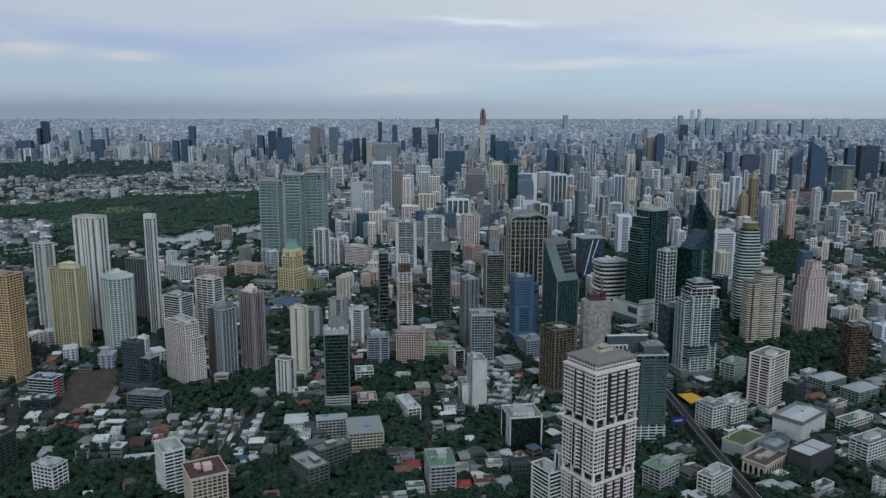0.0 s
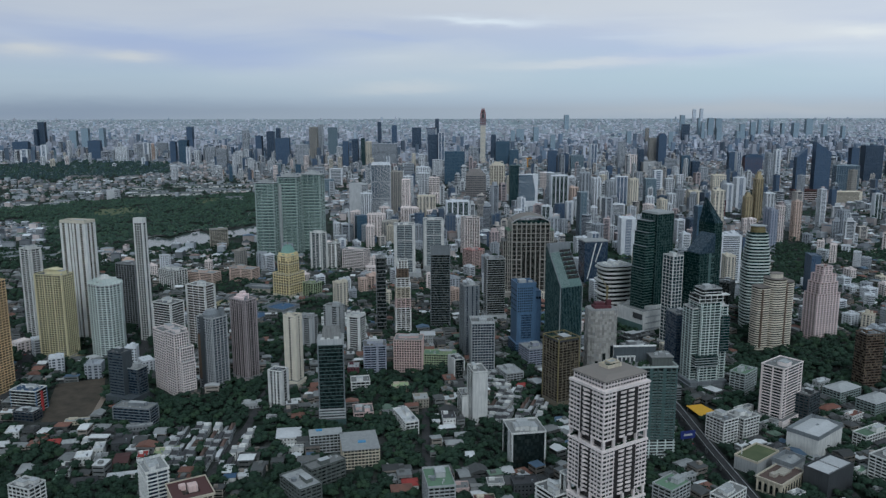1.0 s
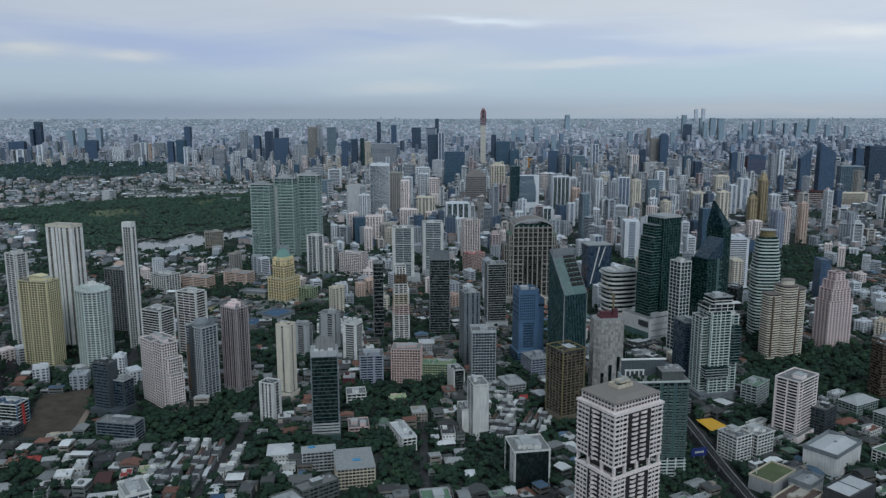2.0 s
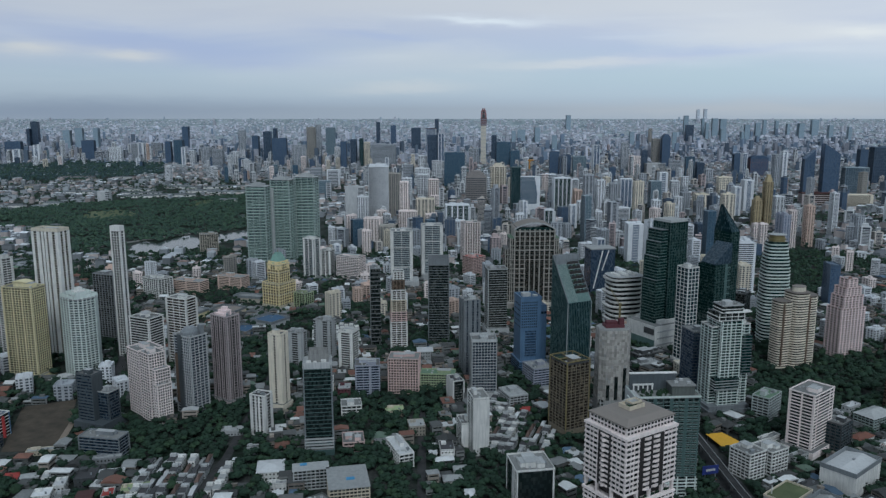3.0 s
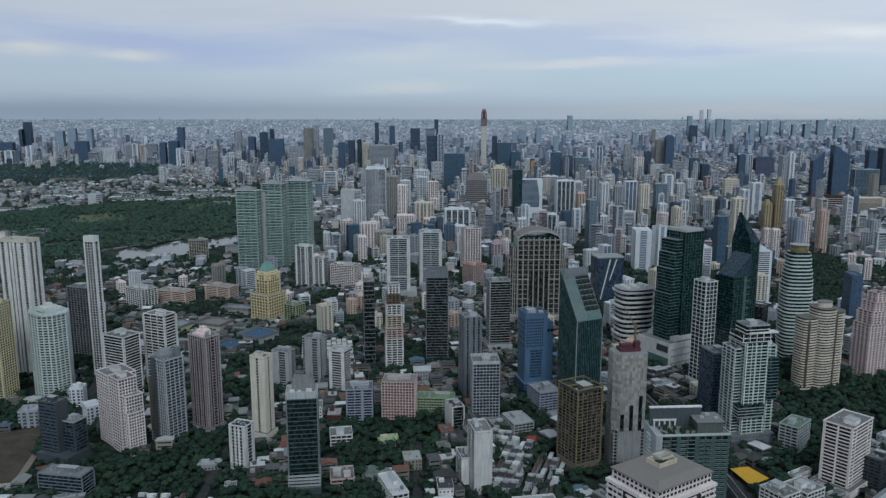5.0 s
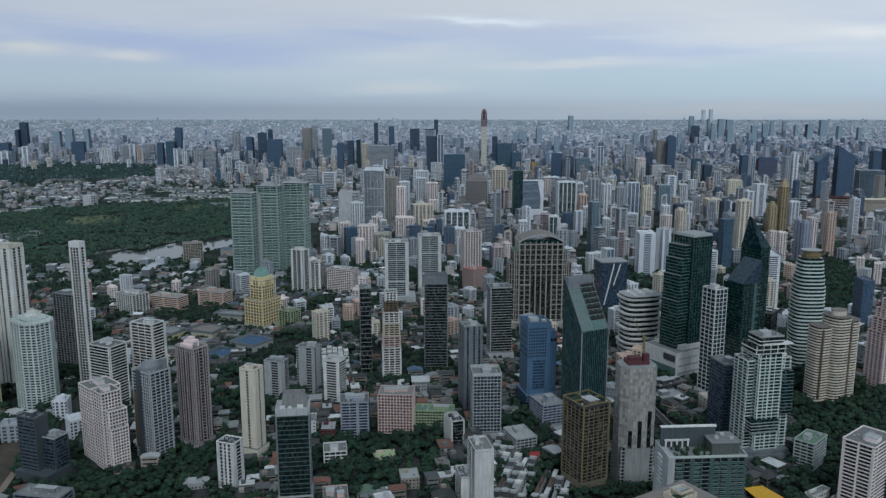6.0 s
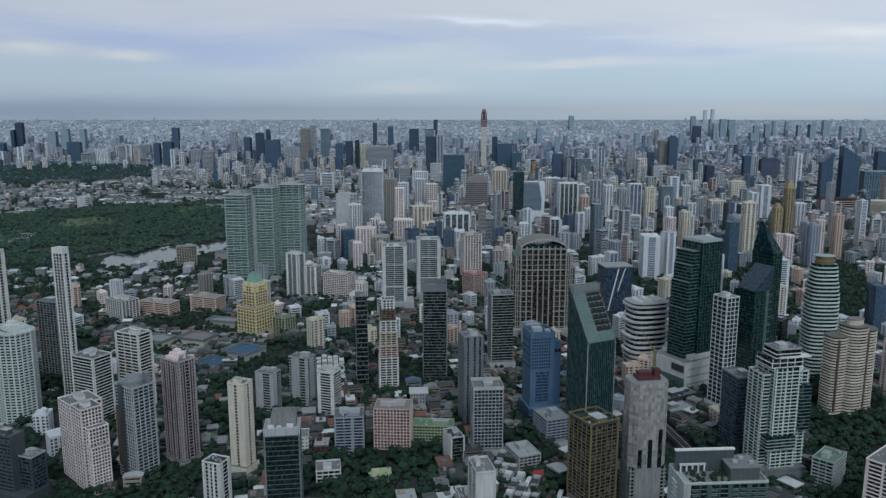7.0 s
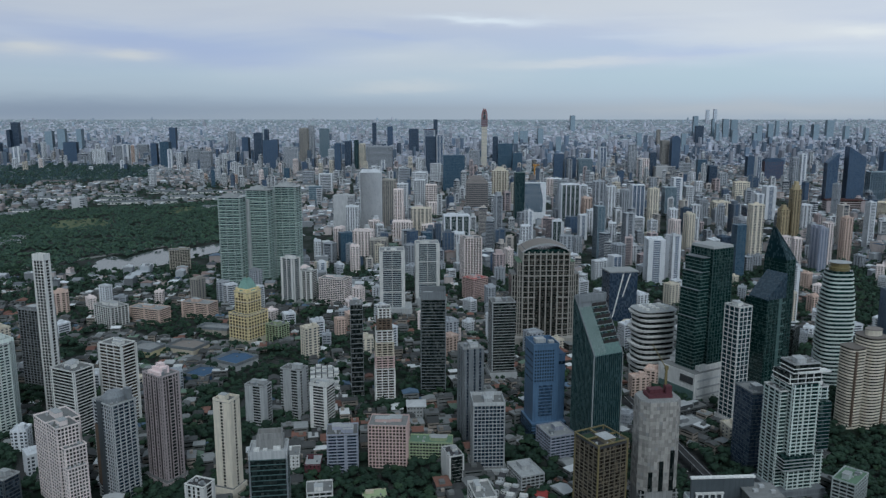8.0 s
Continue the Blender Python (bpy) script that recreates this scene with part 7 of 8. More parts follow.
def scattered_high_rises():
    """The rest of the skyline: towers stand thick along the avenues and thin out over the park and the far plain."""
    r = random.Random(23)
    kinds = ["strips_w"] * 6 + ["bands_w"] * 4 + ["split"] * 3 + ["strips_g"] * 6 + ["greylines"] * 4 + ["strips_c"] * 4 + ["strips_p"] * 4 + ["strips_s"] * 2 + ["navyglass"] * 2 + ["dark"] * 2 + ["blueglass"] * 2 + ["skyglass", "strips_k", "greenfins", "edge"]
    placed, tries = 0, 0
    while placed < 230 and tries < 9000:
        tries += 1
        y = 1720 + 3300 * r.random() ** 1.1
        x = r.uniform(-0.62, 0.62) * (y + 150)
        if x < -300 and y < 3350 or x < -0.30 * y and y < 4300:
            continue
        if x > 0.30 * y and r.random() < 0.72 or y > 3900 and x > 0 and r.random() < 0.8:
            continue
        if y > 2500 and x > 0.2 * y and r.random() < 0.6:
            continue
        w, d = r.uniform(14, 27), r.uniform(15, 24)
        if not clear_of(x, y, w, d, 9):
            continue
        h = min(125, r.lognormvariate(4.05, 0.34)) * (0.9 if y > 3000 else 1.0)
        high_rise(r.choice(kinds), x, y, w, d, h, turn=r.uniform(-12, 30))
        placed += 1
    # blocks of six to fourteen storeys among the nearer houses
    placed, tries = 0, 0
    kinds = ["strips_w"] * 5 + ["bands_w"] * 5 + ["strips_g"] * 3 + ["greylines"] * 3 + ["strips_c"] * 4 + ["strips_p"] * 4 + ["strips_s"] * 2 + ["strips_k", "dark", "split"]
    while placed < 190 and tries < 9000:
        tries += 1
        y = r.uniform(920, 1900)
        x = r.uniform(-0.6, 0.6) * y
        if x < -620 or x < -430 and y > 1560 or one_inside(WOODS_NEAR[0], x, y) or one_inside(WOODS_NEAR[5], x, y):
            continue
        if any(one_inside(q, x, y) for q in KEEP_OPEN):
            continue
        w, d = r.uniform(12, 22), r.uniform(12, 20)
        if not clear_of(x, y, w, d, 6):
            continue
        high_rise(r.choice(kinds), x, y, w, d, r.choice((15, 18, 21, 24, 24, 28, 32, 38, 44)), "apartment blocks", r.choice((10, 25, 40, 62)))
        placed += 1


def one_inside(poly, x, y):
    hit = False
    for (ax, ay), (bx, by) in zip(poly, poly[1:] + poly[:1]):
        if (ay > y) != (by > y) and x < (bx - ax) * (y - ay) / (by - ay) + ax:
            hit = not hit
    return hit


WOODS_NEAR = [
    [(448, 1194), (352, 950), (340, 905), (455, 880), (560, 985), (590, 1095), (493, 1094)],
    [(-330, 840), (-290, 855), (-215, 880), (-170, 870), (-190, 800), (-260, 780), (-300, 760)],
    [(-75, 800), (-60, 690), (-20, 690), (-22, 800)],
    [(10, 690), (60, 735), (45, 790), (15, 780)],
    [(-330, 600), (-215, 640), (-160, 600), (-180, 540), (-330, 540)],
    [(580, 1420), (660, 1420), (900, 1880), (800, 1880)],
    [(-420, 690), (-380, 690), (-300, 640), (-340, 560), (-430, 600)],
    [(-190, 560), (-140, 640), (-95, 690), (-60, 690), (-50, 640), (-60, 560)],
    [(-470, 932), (-402, 948), (-405, 990), (-478, 985)],
    [(-378, 805), (-362, 805), (-392, 925), (-404, 925)],
    [(-150, 860), (-30, 880), (-10, 935), (-120, 930)],
    [(440, 690), (520, 760), (600, 880), (640, 840), (520, 680)],
]
# stretches that stay low: the halls by the ochre hotel, the view down to the garden lanes
KEEP_OPEN = [[(-165, 880), (135, 880), (135, 1260), (-165, 1260)], [(-340, 900), (-165, 900), (-165, 1120), (-340, 1120)], [(-460, 1160), (-215, 1160), (-215, 1420), (-520, 1500)], [(205, 900), (285, 900), (280, 1110), (205, 1110)], [(60, 840), (110, 860), (100, 960), (55, 960)]]
scattered_high_rises()


# ---- trees ----
def crown_arrays(seed, lobes, leaves, size):
    """A crown some 5 m in radius and 7 m high: uneven lobes, each a rough core under many small leaf clumps."""
    r = np.random.RandomState(seed)
    v, f = [], []
    ico = [(0, 0, 1), (0.89, 0, 0.45), (0.28, 0.85, 0.45), (-0.72, 0.53, 0.45), (-0.72, -0.53, 0.45), (0.28, -0.85, 0.45), (0.72, 0.53, -0.45), (-0.28, 0.85, -0.45), (-0.89, 0, -0.45), (-0.28, -0.85, -0.45), (0.72, -0.53, -0.45)]
    tri = [(0, 1, 2), (0, 2, 3), (0, 3, 4), (0, 4, 5), (0, 5, 1), (1, 6, 2), (2, 7, 3), (3, 8, 4), (4, 9, 5), (5, 10, 1), (2, 6, 7), (3, 7, 8), (4, 8, 9), (5, 9, 10), (1, 10, 6)]
    for k in range(lobes):
        a, q = r.uniform(0, 6.28), r.uniform(0.2, 0.95) * 3.2
        c = np.array([math.cos(a) * q, math.sin(a) * q, 5.0 + r.uniform(-0.8, 1.1) - q * 0.22])
        rad = r.uniform(1.7, 3.3)
        n = len(v)
        v += [tuple(c + np.array(p) * (1, 1, 0.72) * rad * r.uniform(0.7, 1.05)) for p in ico]
        f += [tuple(n + i for i in t) for t in tri]
        for j in range(leaves):
            p = r.normal(size=3)
            p /= np.linalg.norm(p)
            p[2] = p[2] if p[2] > -0.3 else -p[2]
            o = c + p * (1, 1, 0.75) * rad * r.uniform(0.85, 1.25)
            t1 = np.cross(p + r.normal(size=3) * 0.6, (0.3, 0.2, 1.0))
            t1 /= np.linalg.norm(t1) + 1e-6
            t2 = np.cross(p, t1)
            s1, s2 = size * r.uniform(0.5, 1.1), size * r.uniform(0.4, 0.9)
            n = len(v)
            v += [tuple(o - t1 * s1), tuple(o + t2 * s2 + p * 0.2), tuple(o + t1 * s1 * 0.8), tuple(o - t2 * s2)]
            f.append((n, n + 1, n + 2, n + 3))
    return v, f


NEAR_CROWNS = [crown_arrays(s, 6, 11, 0.8) for s in range(5)]
FAR_CROWNS = [crown_arrays(s + 20, 4, 4, 1.4) for s in range(5)]
LIGHT_CROWNS = [crown_arrays(s + 40, 3, 1, 1.4) for s in range(5)]
CROWN_MESHES = []
for i, (cv, cf) in enumerate(NEAR_CROWNS):
    CROWN_MESHES.append(Shape().faces(cv, cf).mesh("crown", (LEAF, LEAF_D, LEAF, LEAF_B, LEAF_D)[i]))
for crown in CROWN_MESHES:
    crown.polygons.foreach_set("use_smooth", np.ones(len(crown.polygons), bool))
TRUNK = Shape().prism(round_poly(0.32, 0.32, 7), -0.3, 4.6, top=0.55)
for la in range(4):
    ca, sa = math.cos(la * 1.7), math.sin(la * 1.7)
    TRUNK.faces([(0.1 * ca, 0.1 * sa, 3.0), (-0.1 * sa, 0.1 * ca, 3.2), (2.2 * ca, 2.2 * sa, 5.6)], [(0, 1, 2)])
TRUNK_MESH = TRUNK.mesh("trunk", BARK)
TREES = 0


def tree(x, y, size, turn, kind):
    root = new("tree", TRUNK_MESH)
    root.matrix_basis = pose(x, y, 0, 0, 0, turn) @ Matrix.Diagonal((size, size, size * 0.95, 1))
    part("crown", CROWN_MESHES[kind], None, root)
    return tagged(root, ("broad dark green street tree", "dense dark tree between houses", "broad dark green garden tree", "brighter green garden tree", "dense dark tree by a lane")[kind], "tree", "garden trees")


def woods(name, label, spots, crowns, mats):
    """Many trees joined: spots are rows of x, y, z, size."""
    r = np.random.RandomState(len(spots))
    at = np.array(spots)
    pick = r.randint(len(crowns), size=len(at))
    verts, loops, sizes, kinds, n = [], [], [], [], 0
    for k, (v, f) in enumerate(crowns):
        rows = at[pick == k]
        if not len(rows):
            continue
        v, a = np.array(v), r.uniform(0, 6.28, len(rows))
        c, q, s = np.cos(a)[:, None], np.sin(a)[:, None], rows[:, 3:4]
        p = np.stack([(v[:, 0] * c - v[:, 1] * q) * s + rows[:, 0:1], (v[:, 0] * q + v[:, 1] * c) * s + rows[:, 1:2], v[:, 2] * s * 0.95 + rows[:, 2:3]], -1)
        flat, per = np.concatenate([np.array(t) for t in f]), np.array([len(t) for t in f])
        loops.append((flat[None] + n + np.arange(len(rows))[:, None] * len(v)).ravel())
        sizes.append(np.tile(per, len(rows)))
        share = [0.5, 0.35, 0.15] if len(mats) == 3 else [0.6, 0.4]
        kinds.append(np.repeat(r.choice(len(mats), len(rows), p=share), len(f)))
        verts.append(p.reshape(-1, 3))
        n += len(rows) * len(v)
    verts, loops, sizes, kinds = (np.concatenate(q) for q in (verts, loops, sizes, kinds))
    me = bpy.data.meshes.new(name)
    me.vertices.add(len(verts))
    me.vertices.foreach_set("co", verts.astype(np.float32).ravel())
    me.loops.add(len(loops))
    me.loops.foreach_set("vertex_index", loops.astype(np.int32))
    me.polygons.add(len(sizes))
    me.polygons.foreach_set("loop_start", (np.cumsum(sizes) - sizes).astype(np.int32))
    for m in mats:
        me.materials.append(m)
    me.polygons.foreach_set("material_index", kinds.astype(np.int32))
    me.polygons.foreach_set("use_smooth", np.ones(len(sizes), bool))
    me.update(calc_edges=True)
    me.validate()
    tagged(new(name, me), label, "trees", kind="stuff")


# ---- the map of what is taken: cells of 3 m ----
CELL, X0, Y0, NX, NY = 3.0, -1250.0, 380.0, 834, 500
MAP = np.zeros((NX, NY), np.int8)
GX, GY = np.meshgrid(X0 + (np.arange(NX) + 0.5) * CELL, Y0 + (np.arange(NY) + 0.5) * CELL, indexing="ij")


def inside(poly, gx, gy):
    hit = np.zeros(gx.shape, bool)
    for (ax, ay), (bx, by) in zip(poly, poly[1:] + poly[:1]):
        cross = ((ay > gy) != (by > gy)) & (gx < (bx - ax) * (gy - ay) / (by - ay + 1e-9) + ax)
        hit ^= cross
    return hit


def mark_rect(x, y, yaw, w, d, value, margin=2.0):
    c, s = math.cos(radians(yaw)), math.sin(radians(yaw))
    reach = math.hypot(w, d) / 2 + 2 * margin + CELL
    i0, i1 = (max(0, int((x + o - X0) / CELL)) for o in (-reach, reach))
    j0, j1 = (max(0, int((y + o - Y0) / CELL)) for o in (-reach, reach))
    gx, gy = GX[i0 : i1 + 1, j0 : j1 + 1] - x, GY[i0 : i1 + 1, j0 : j1 + 1] - y
    u, v = gx * c + gy * s, gy * c - gx * s
    MAP[i0 : i1 + 1, j0 : j1 + 1][(abs(u) < w / 2 + margin) & (abs(v) < d / 2 + margin)] = value


for poly in WOODS_NEAR:
    MAP[inside(poly, GX, GY)] = 3
for pts, width in ROADS:
    for (ax, ay), (bx, by) in zip(pts, pts[1:]):
        ln = math.hypot(bx - ax, by - ay)
        mark_rect((ax + bx) / 2, (ay + by) / 2, math.degrees(math.atan2(by - ay, bx - ax)), ln, width, 4, 0.5)
MAP[inside(LAKE, GX, GY)] = 2
MAP[inside(DIRT, GX, GY)] = 2
MAP[inside(PARK, GX, GY)] = 3
for x, y, yaw, w, d in FOOTPRINTS:
    if y < 1950:
        mark_rect(x, y, yaw, w, d, 1, 3.0)


# ---- houses ----
def house_kind(label, w, d, h, wall, roof, form):
    """One house: walls with windows let in, a roof of its own, and what stands on it."""
    s = Shape().block(w, d, -0.3, h)
    n = max(1, int(h / 3.1))
    for k in range(n):
        z = k * h / n + 1.0
        cols = max(2, int(w / 3.0))
        for i in range(cols):
            u = -w / 2 + w * (i + 0.5) / cols
            for side in (-1, 1):
                s.block(1.4, 0.24, z, z + 1.4, u, side * d / 2, 1)
                s.block(1.8, 0.5, z - 0.25, z - 0.05, u, side * d / 2, 0)
        for i in range(max(1, int(d / 4.5))):
            v = -d / 2 + d * (i + 0.5) / max(1, int(d / 4.5))
            for side in (-1, 1):
                s.block(0.24, 1.3, z, z + 1.4, side * w / 2, v, 1)
    root = new("house", s.mesh("house", [wall, G_DARK]))
    tagged(root, label, "house", "neighbourhood houses")
    if form == "flat":
        part("roof", Shape().block(w + 0.3, d + 0.3, h, h + 0.3), roof, root)
        part("parapet", Shape().walls(w + 0.5, d + 0.5, h + 0.3, h + 1.1, 0.25), wall, root)
        part("stair_hut", Shape().block(w * 0.35, d * 0.22, h + 0.29, h + 2.6, -w * 0.2, d * 0.2), wall, root)
        part("water_tank", Shape().tube(0.8, h + 0.3, h + 2.0, w * 0.25, -d * 0.2, 8), STEEL, root)
    elif form == "shed":
        part("roof", Shape().gable(w, d, h, h + 1.4, over=0.5), roof, root)
    elif form == "row":
        part("roof", Shape().block(w + 0.4, d * 0.6, h, h + 0.3, 0, -d * 0.2).block(w + 0.4, d * 0.4, h - 2.4, h - 2.1, 0, d * 0.36), roof, root)
        part("canopy", Shape().block(w * 0.9, 3.2, h + 0.3, h + 2.6, 0, d * 0.1), wall, root)
    else:
        part("roof", Shape().gable(w, d, h, h + 2.8, hip=d * 0.42, over=0.9), roof, root)
    FOOT[root] = (w, d)
    return root


FOOT = {}
KINDS = [
    house_kind("white flat-roofed house with roof hut", 11, 13, 6.4, WHITE, R_GREY, "flat"),
    house_kind("grey concrete town house with flat roof", 10, 14, 8.5, PALE, R_GREY, "flat"),
    house_kind("cream town house with flat pale roof", 9, 15, 8.5, CREAM, R_PALE, "flat"),
    house_kind("white house under a grey hipped roof", 12, 14, 5.4, WHITE, R_GREY, "hip"),
    house_kind("cream house under a rust red hipped roof", 12, 13, 5.4, CREAM, R_RUST, "hip"),
    house_kind("house under a dark brown hipped roof", 13, 15, 5.6, PALE, R_BROWN, "hip"),
    house_kind("low workshop under a pale metal roof", 14, 20, 5.0, PALE, R_PALE, "shed"),
    house_kind("low workshop under a white metal roof", 12, 16, 5.5, GREY, R_WHITE, "shed"),
    house_kind("narrow row house with stepped metal roofs", 6, 16, 8.6, WHITE, R_PALE, "row"),
    house_kind("narrow row house with dark stepped roof", 6, 16, 9.0, PALE, R_DARK, "row"),
    house_kind("house under a bright red roof", 11, 12, 6.0, WHITE, R_RED, "hip"),
    house_kind("house under a faded green roof", 12, 13, 6.0, CREAM, R_GREEN, "hip"),
    house_kind("house under a blue metal roof", 11, 15, 6.0, WHITE, R_BLUE, "shed"),
    house_kind("white four-storey flats with flat roof", 14, 20, 12.5, WHITE, R_PALE, "flat"),
    house_kind("grey five-storey flats with flat roof", 15, 22, 15.0, PALE, R_GREY, "flat"),
    house_kind("house under a dark grey gabled roof", 11, 15, 6.5, WHITE, R_DARK, "shed"),
]
WEIGHTS = [8, 7, 4, 9, 5, 9, 6, 5, 8, 9, 2.0, 1.8, 1.2, 3, 1.5, 10]
USED = set()


def free(x, y, r, allowed=(0,)):
    i, j = int((x - X0) / CELL), int((y - Y0) / CELL)
    k = max(0, int(r / CELL))
    if i - k < 0 or j - k < 0 or i + k >= NX or j + k >= NY:
        return False
    part_of = MAP[i - k : i + k + 1, j - k : j + k + 1]
    if len(allowed) == 1:
        return bool((part_of == allowed[0]).all())
    return bool(((part_of == allowed[0]) | (part_of == allowed[1])).all())


class District:
    """Many houses joined: walls, windows and roofs."""

    def __init__(self, mats=None):
        self.s, self.mats = Shape(), mats or [STUFF_WALL, STUFF_WARM, G_DARK] + STUFF_ROOFS

    def add(self, r, x, y, z, yaw, w, d, h, k=1.0, windows=True, wall=None, shares=(8, 6, 3.5, 7, 2.4, 0.8, 0.9)):
        s = Shape()
        wall = (0 if r.random() < 0.6 else 1) if wall is None else wall
        roof = r.choices(range(3, 10), shares)[0]
        s.block(w, d, -0.5, h, m=wall)
        if windows:
            n = max(1, int(h / 3.2))
            for i in range(n):
                s.block(w * 0.86, d + 0.16, i * h / n + 1.0, i * h / n + 2.3, m=2)
                s.block(w + 0.16, d * 0.8, i * h / n + 1.0, i * h / n + 2.3, m=2)
        form = r.random()
        if form < 0.42:
            s.block(w + 0.4, d + 0.4, h, h + 0.5, m=roof).block(w * 0.35, d * 0.3, h + 0.4, h + 2.8, w * r.uniform(-0.25, 0.25), d * r.uniform(-0.25, 0.25), wall)
        elif form < 0.75:
            s.gable(w, d, h, h + min(w, d) * 0.16 + 0.6, m=roof, over=0.5)
        else:
            s.gable(w, d, h, h + min(w, d) * 0.22, m=roof, hip=d * 0.4, over=0.7)
        c, q = math.cos(yaw), math.sin(yaw)
        self.s.v += [((a * c - b * q) * k + x, (a * q + b * c) * k + y, e * k + z) for a, b, e in s.v]
        n0 = len(self.s.v) - len(s.v)
        self.s.f += [tuple(n0 + i for i in t) for t in s.f]
        self.s.m += s.m

    def plain(self, r, x, y, z, yaw, w, d, h, k, wall, shares):
        """A far block: walls and a roof in one box."""
        c, q = math.cos(yaw), math.sin(yaw)
        a, b, n = w / 2, d / 2, len(self.s.v)
        base = [(-a, -b), (a, -b), (a, b), (-a, b)]
        self.s.v += [((p * c - t * q) * k + x, (p * q + t * c) * k + y, e * k + z) for e in (-2, h) for p, t in base]
        self.s.f += [tuple(n + i for i in f) for f in ((4, 5, 6, 7), (0, 1, 5, 4), (1, 2, 6, 5), (2, 3, 7, 6), (3, 0, 4, 7))]
        self.s.m += [r.choices(range(3, 10), shares)[0], wall, wall, wall, wall]

    def done(self, label):
        me = self.s.mesh("low_rise_district", self.mats)
        tagged(new("low_rise_district", me), label, "houses", kind="stuff")


def district_yaw(x, y):
    return 12 + 26 * noise.noise((x * 0.0022, y * 0.0022, 3.0)) + (14 if x > 60 else -6 if x < -250 else 0)


def own_house(label, x, y, yaw, w, d, h, wall, roof, form):
    """A house that can be told from its neighbours, in its own place."""
    if not free(x, y, 3, (0, 3)) and not free(x, y, 0, (0, 3)):
        return
    root = house_kind(label, w, d, h, wall, roof, form)
    root.matrix_basis = pose(x, y, 0, 0, 0, yaw)
    mark_rect(x, y, yaw, w, d, 5, 0.6)


own_house("white flat-roofed villa with arcaded front", -436, 762, 14, 13, 17, 7.0, WHITE, R_WHITE, "flat")
own_house("low building under a bright red roof", -384, 737, 14, 12, 16, 5.0, WHITE, R_RED, "hip")
own_house("workshop under a pale ribbed metal roof", -368, 740, 14, 15, 10, 5.0, PALE, R_PALE, "shed")
own_house("long low beige pavilion beside the empty lot", -387, 794, 14, 25, 8, 4.0, CREAM, R_PALE, "flat")
own_house("white modern house of stacked cubes", -349, 735, 14, 9, 14, 8.0, WHITE, R_WHITE, "flat")
own_house("white modern house with dark window openings", -331, 720, 14, 9, 15, 9.0, WHITE, R_WHITE, "flat")
own_house("white town house with roof terraces", -338, 703, 14, 14, 14, 8.0, WHITE, R_WHITE, "flat")
own_house("white-walled house with dark flat roof", -346, 683, 14, 11, 18, 6.0, WHITE, R_DARK, "flat")
own_house("grey town house with flat roof", -321, 701, 14, 10, 15, 7.0, PALE, R_GREY, "flat")
own_house("large block with black flat roof", -317, 739, 14, 17, 25, 8.0, DARKGREY, R_DARK, "flat")
own_house("block under a dark maroon roof", -301, 699, 14, 13, 22, 7.0, BROWN, R_MAROON, "shed")
own_house("square building under a bright red flat roof", -285, 708, 14, 9, 15, 6.0, WHITE, R_RED, "flat")
own_house("square building under a yellow-green roof", -272, 715, 14, 9, 14, 6.0, CREAM, R_OLIVE, "flat")
own_house("low building with curved pale green roof", -261, 722, 14, 8, 14, 5.0, WHITE, R_OLIVE, "hip")
own_house("low hall under a pale dome-like roof", -294, 668, 14, 13, 13, 5.0, PALE, R_WHITE, "hip")
own_house("long grey podium with roof plant", -313, 771, 14, 25, 6, 8.0, GREY, R_PALE, "flat")
own_house("long white canopy roof", -300, 749, 14, 23, 6, 6.0, WHITE, R_WHITE, "shed")
own_house("long low shed with white roof", -283, 677, 14, 13, 6, 4.0, WHITE, R_WHITE, "shed")
own_house("house under a grey hipped roof", -423, 716, 14, 12, 12, 5.0, WHITE, R_GREY, "hip")
own_house("house with curved pale courtyard wall", -380, 682, 14, 12, 21, 5.0, WHITE, R_PALE, "hip")
own_house("long house under a dark roof among trees", -318, 660, 14, 20, 11, 5.0, GREY, R_DARK, "hip")
own_house("house under a faded green roof", -342, 664, 14, 7, 11, 5.0, WHITE, R_GREEN, "hip")
own_house("house under a dark brown hipped roof", -277, 622, 14, 10, 12, 5.0, CREAM, R_BROWN, "hip")
own_house("low shed with white roof", -305, 604, 14, 7, 6, 4.0, WHITE, R_WHITE, "shed")
own_house("low pale building among trees", -217, 841, 10, 21, 11, 5.0, PALE, R_PALE, "flat")
own_house("white hall under a broad white roof", -158, 754, 10, 23, 24, 8.0, WHITE, R_WHITE, "hip")
own_house("white house with flat roof", -147, 726, 10, 17, 6, 6.0, WHITE, R_PALE, "flat")
own_house("grey hall with upswept gabled roofs", -128, 696, 10, 19, 11, 9.0, GREY, R_GREY, "shed")
own_house("white shed roof at the end of a row", -177, 669, 10, 16, 5, 6.0, WHITE, R_WHITE, "shed")
own_house("small house with pale blue roof", -192, 667, 10, 10, 9, 6.0, WHITE, R_BLUE, "shed")
own_house("grey tower-like town house", -185, 796, 10, 10, 7, 7.0, PALE, R_GREY, "flat")
own_house("house under a bright red hipped roof", -33, 656, 10, 13, 13, 6.0, WHITE, R_RED, "hip")
own_house("house under a rust red roof among trees", -149, 602, 10, 14, 6, 5.0, WHITE, R_RUST, "hip")
own_house("low long shed with white roof", -53, 694, 10, 14, 6, 4.0, WHITE, R_WHITE, "shed")
own_house("white hall under a pale metal roof", -47, 601, 10, 21, 7, 6.0, WHITE, R_PALE, "shed")
own_house("white building with faded green roof", -29, 613, 10, 15, 11, 7.0, WHITE, R_GREEN, "flat")
own_house("white house with flat roof terraces", -24, 793, 10, 13, 12, 8.0, WHITE, R_PALE, "flat")
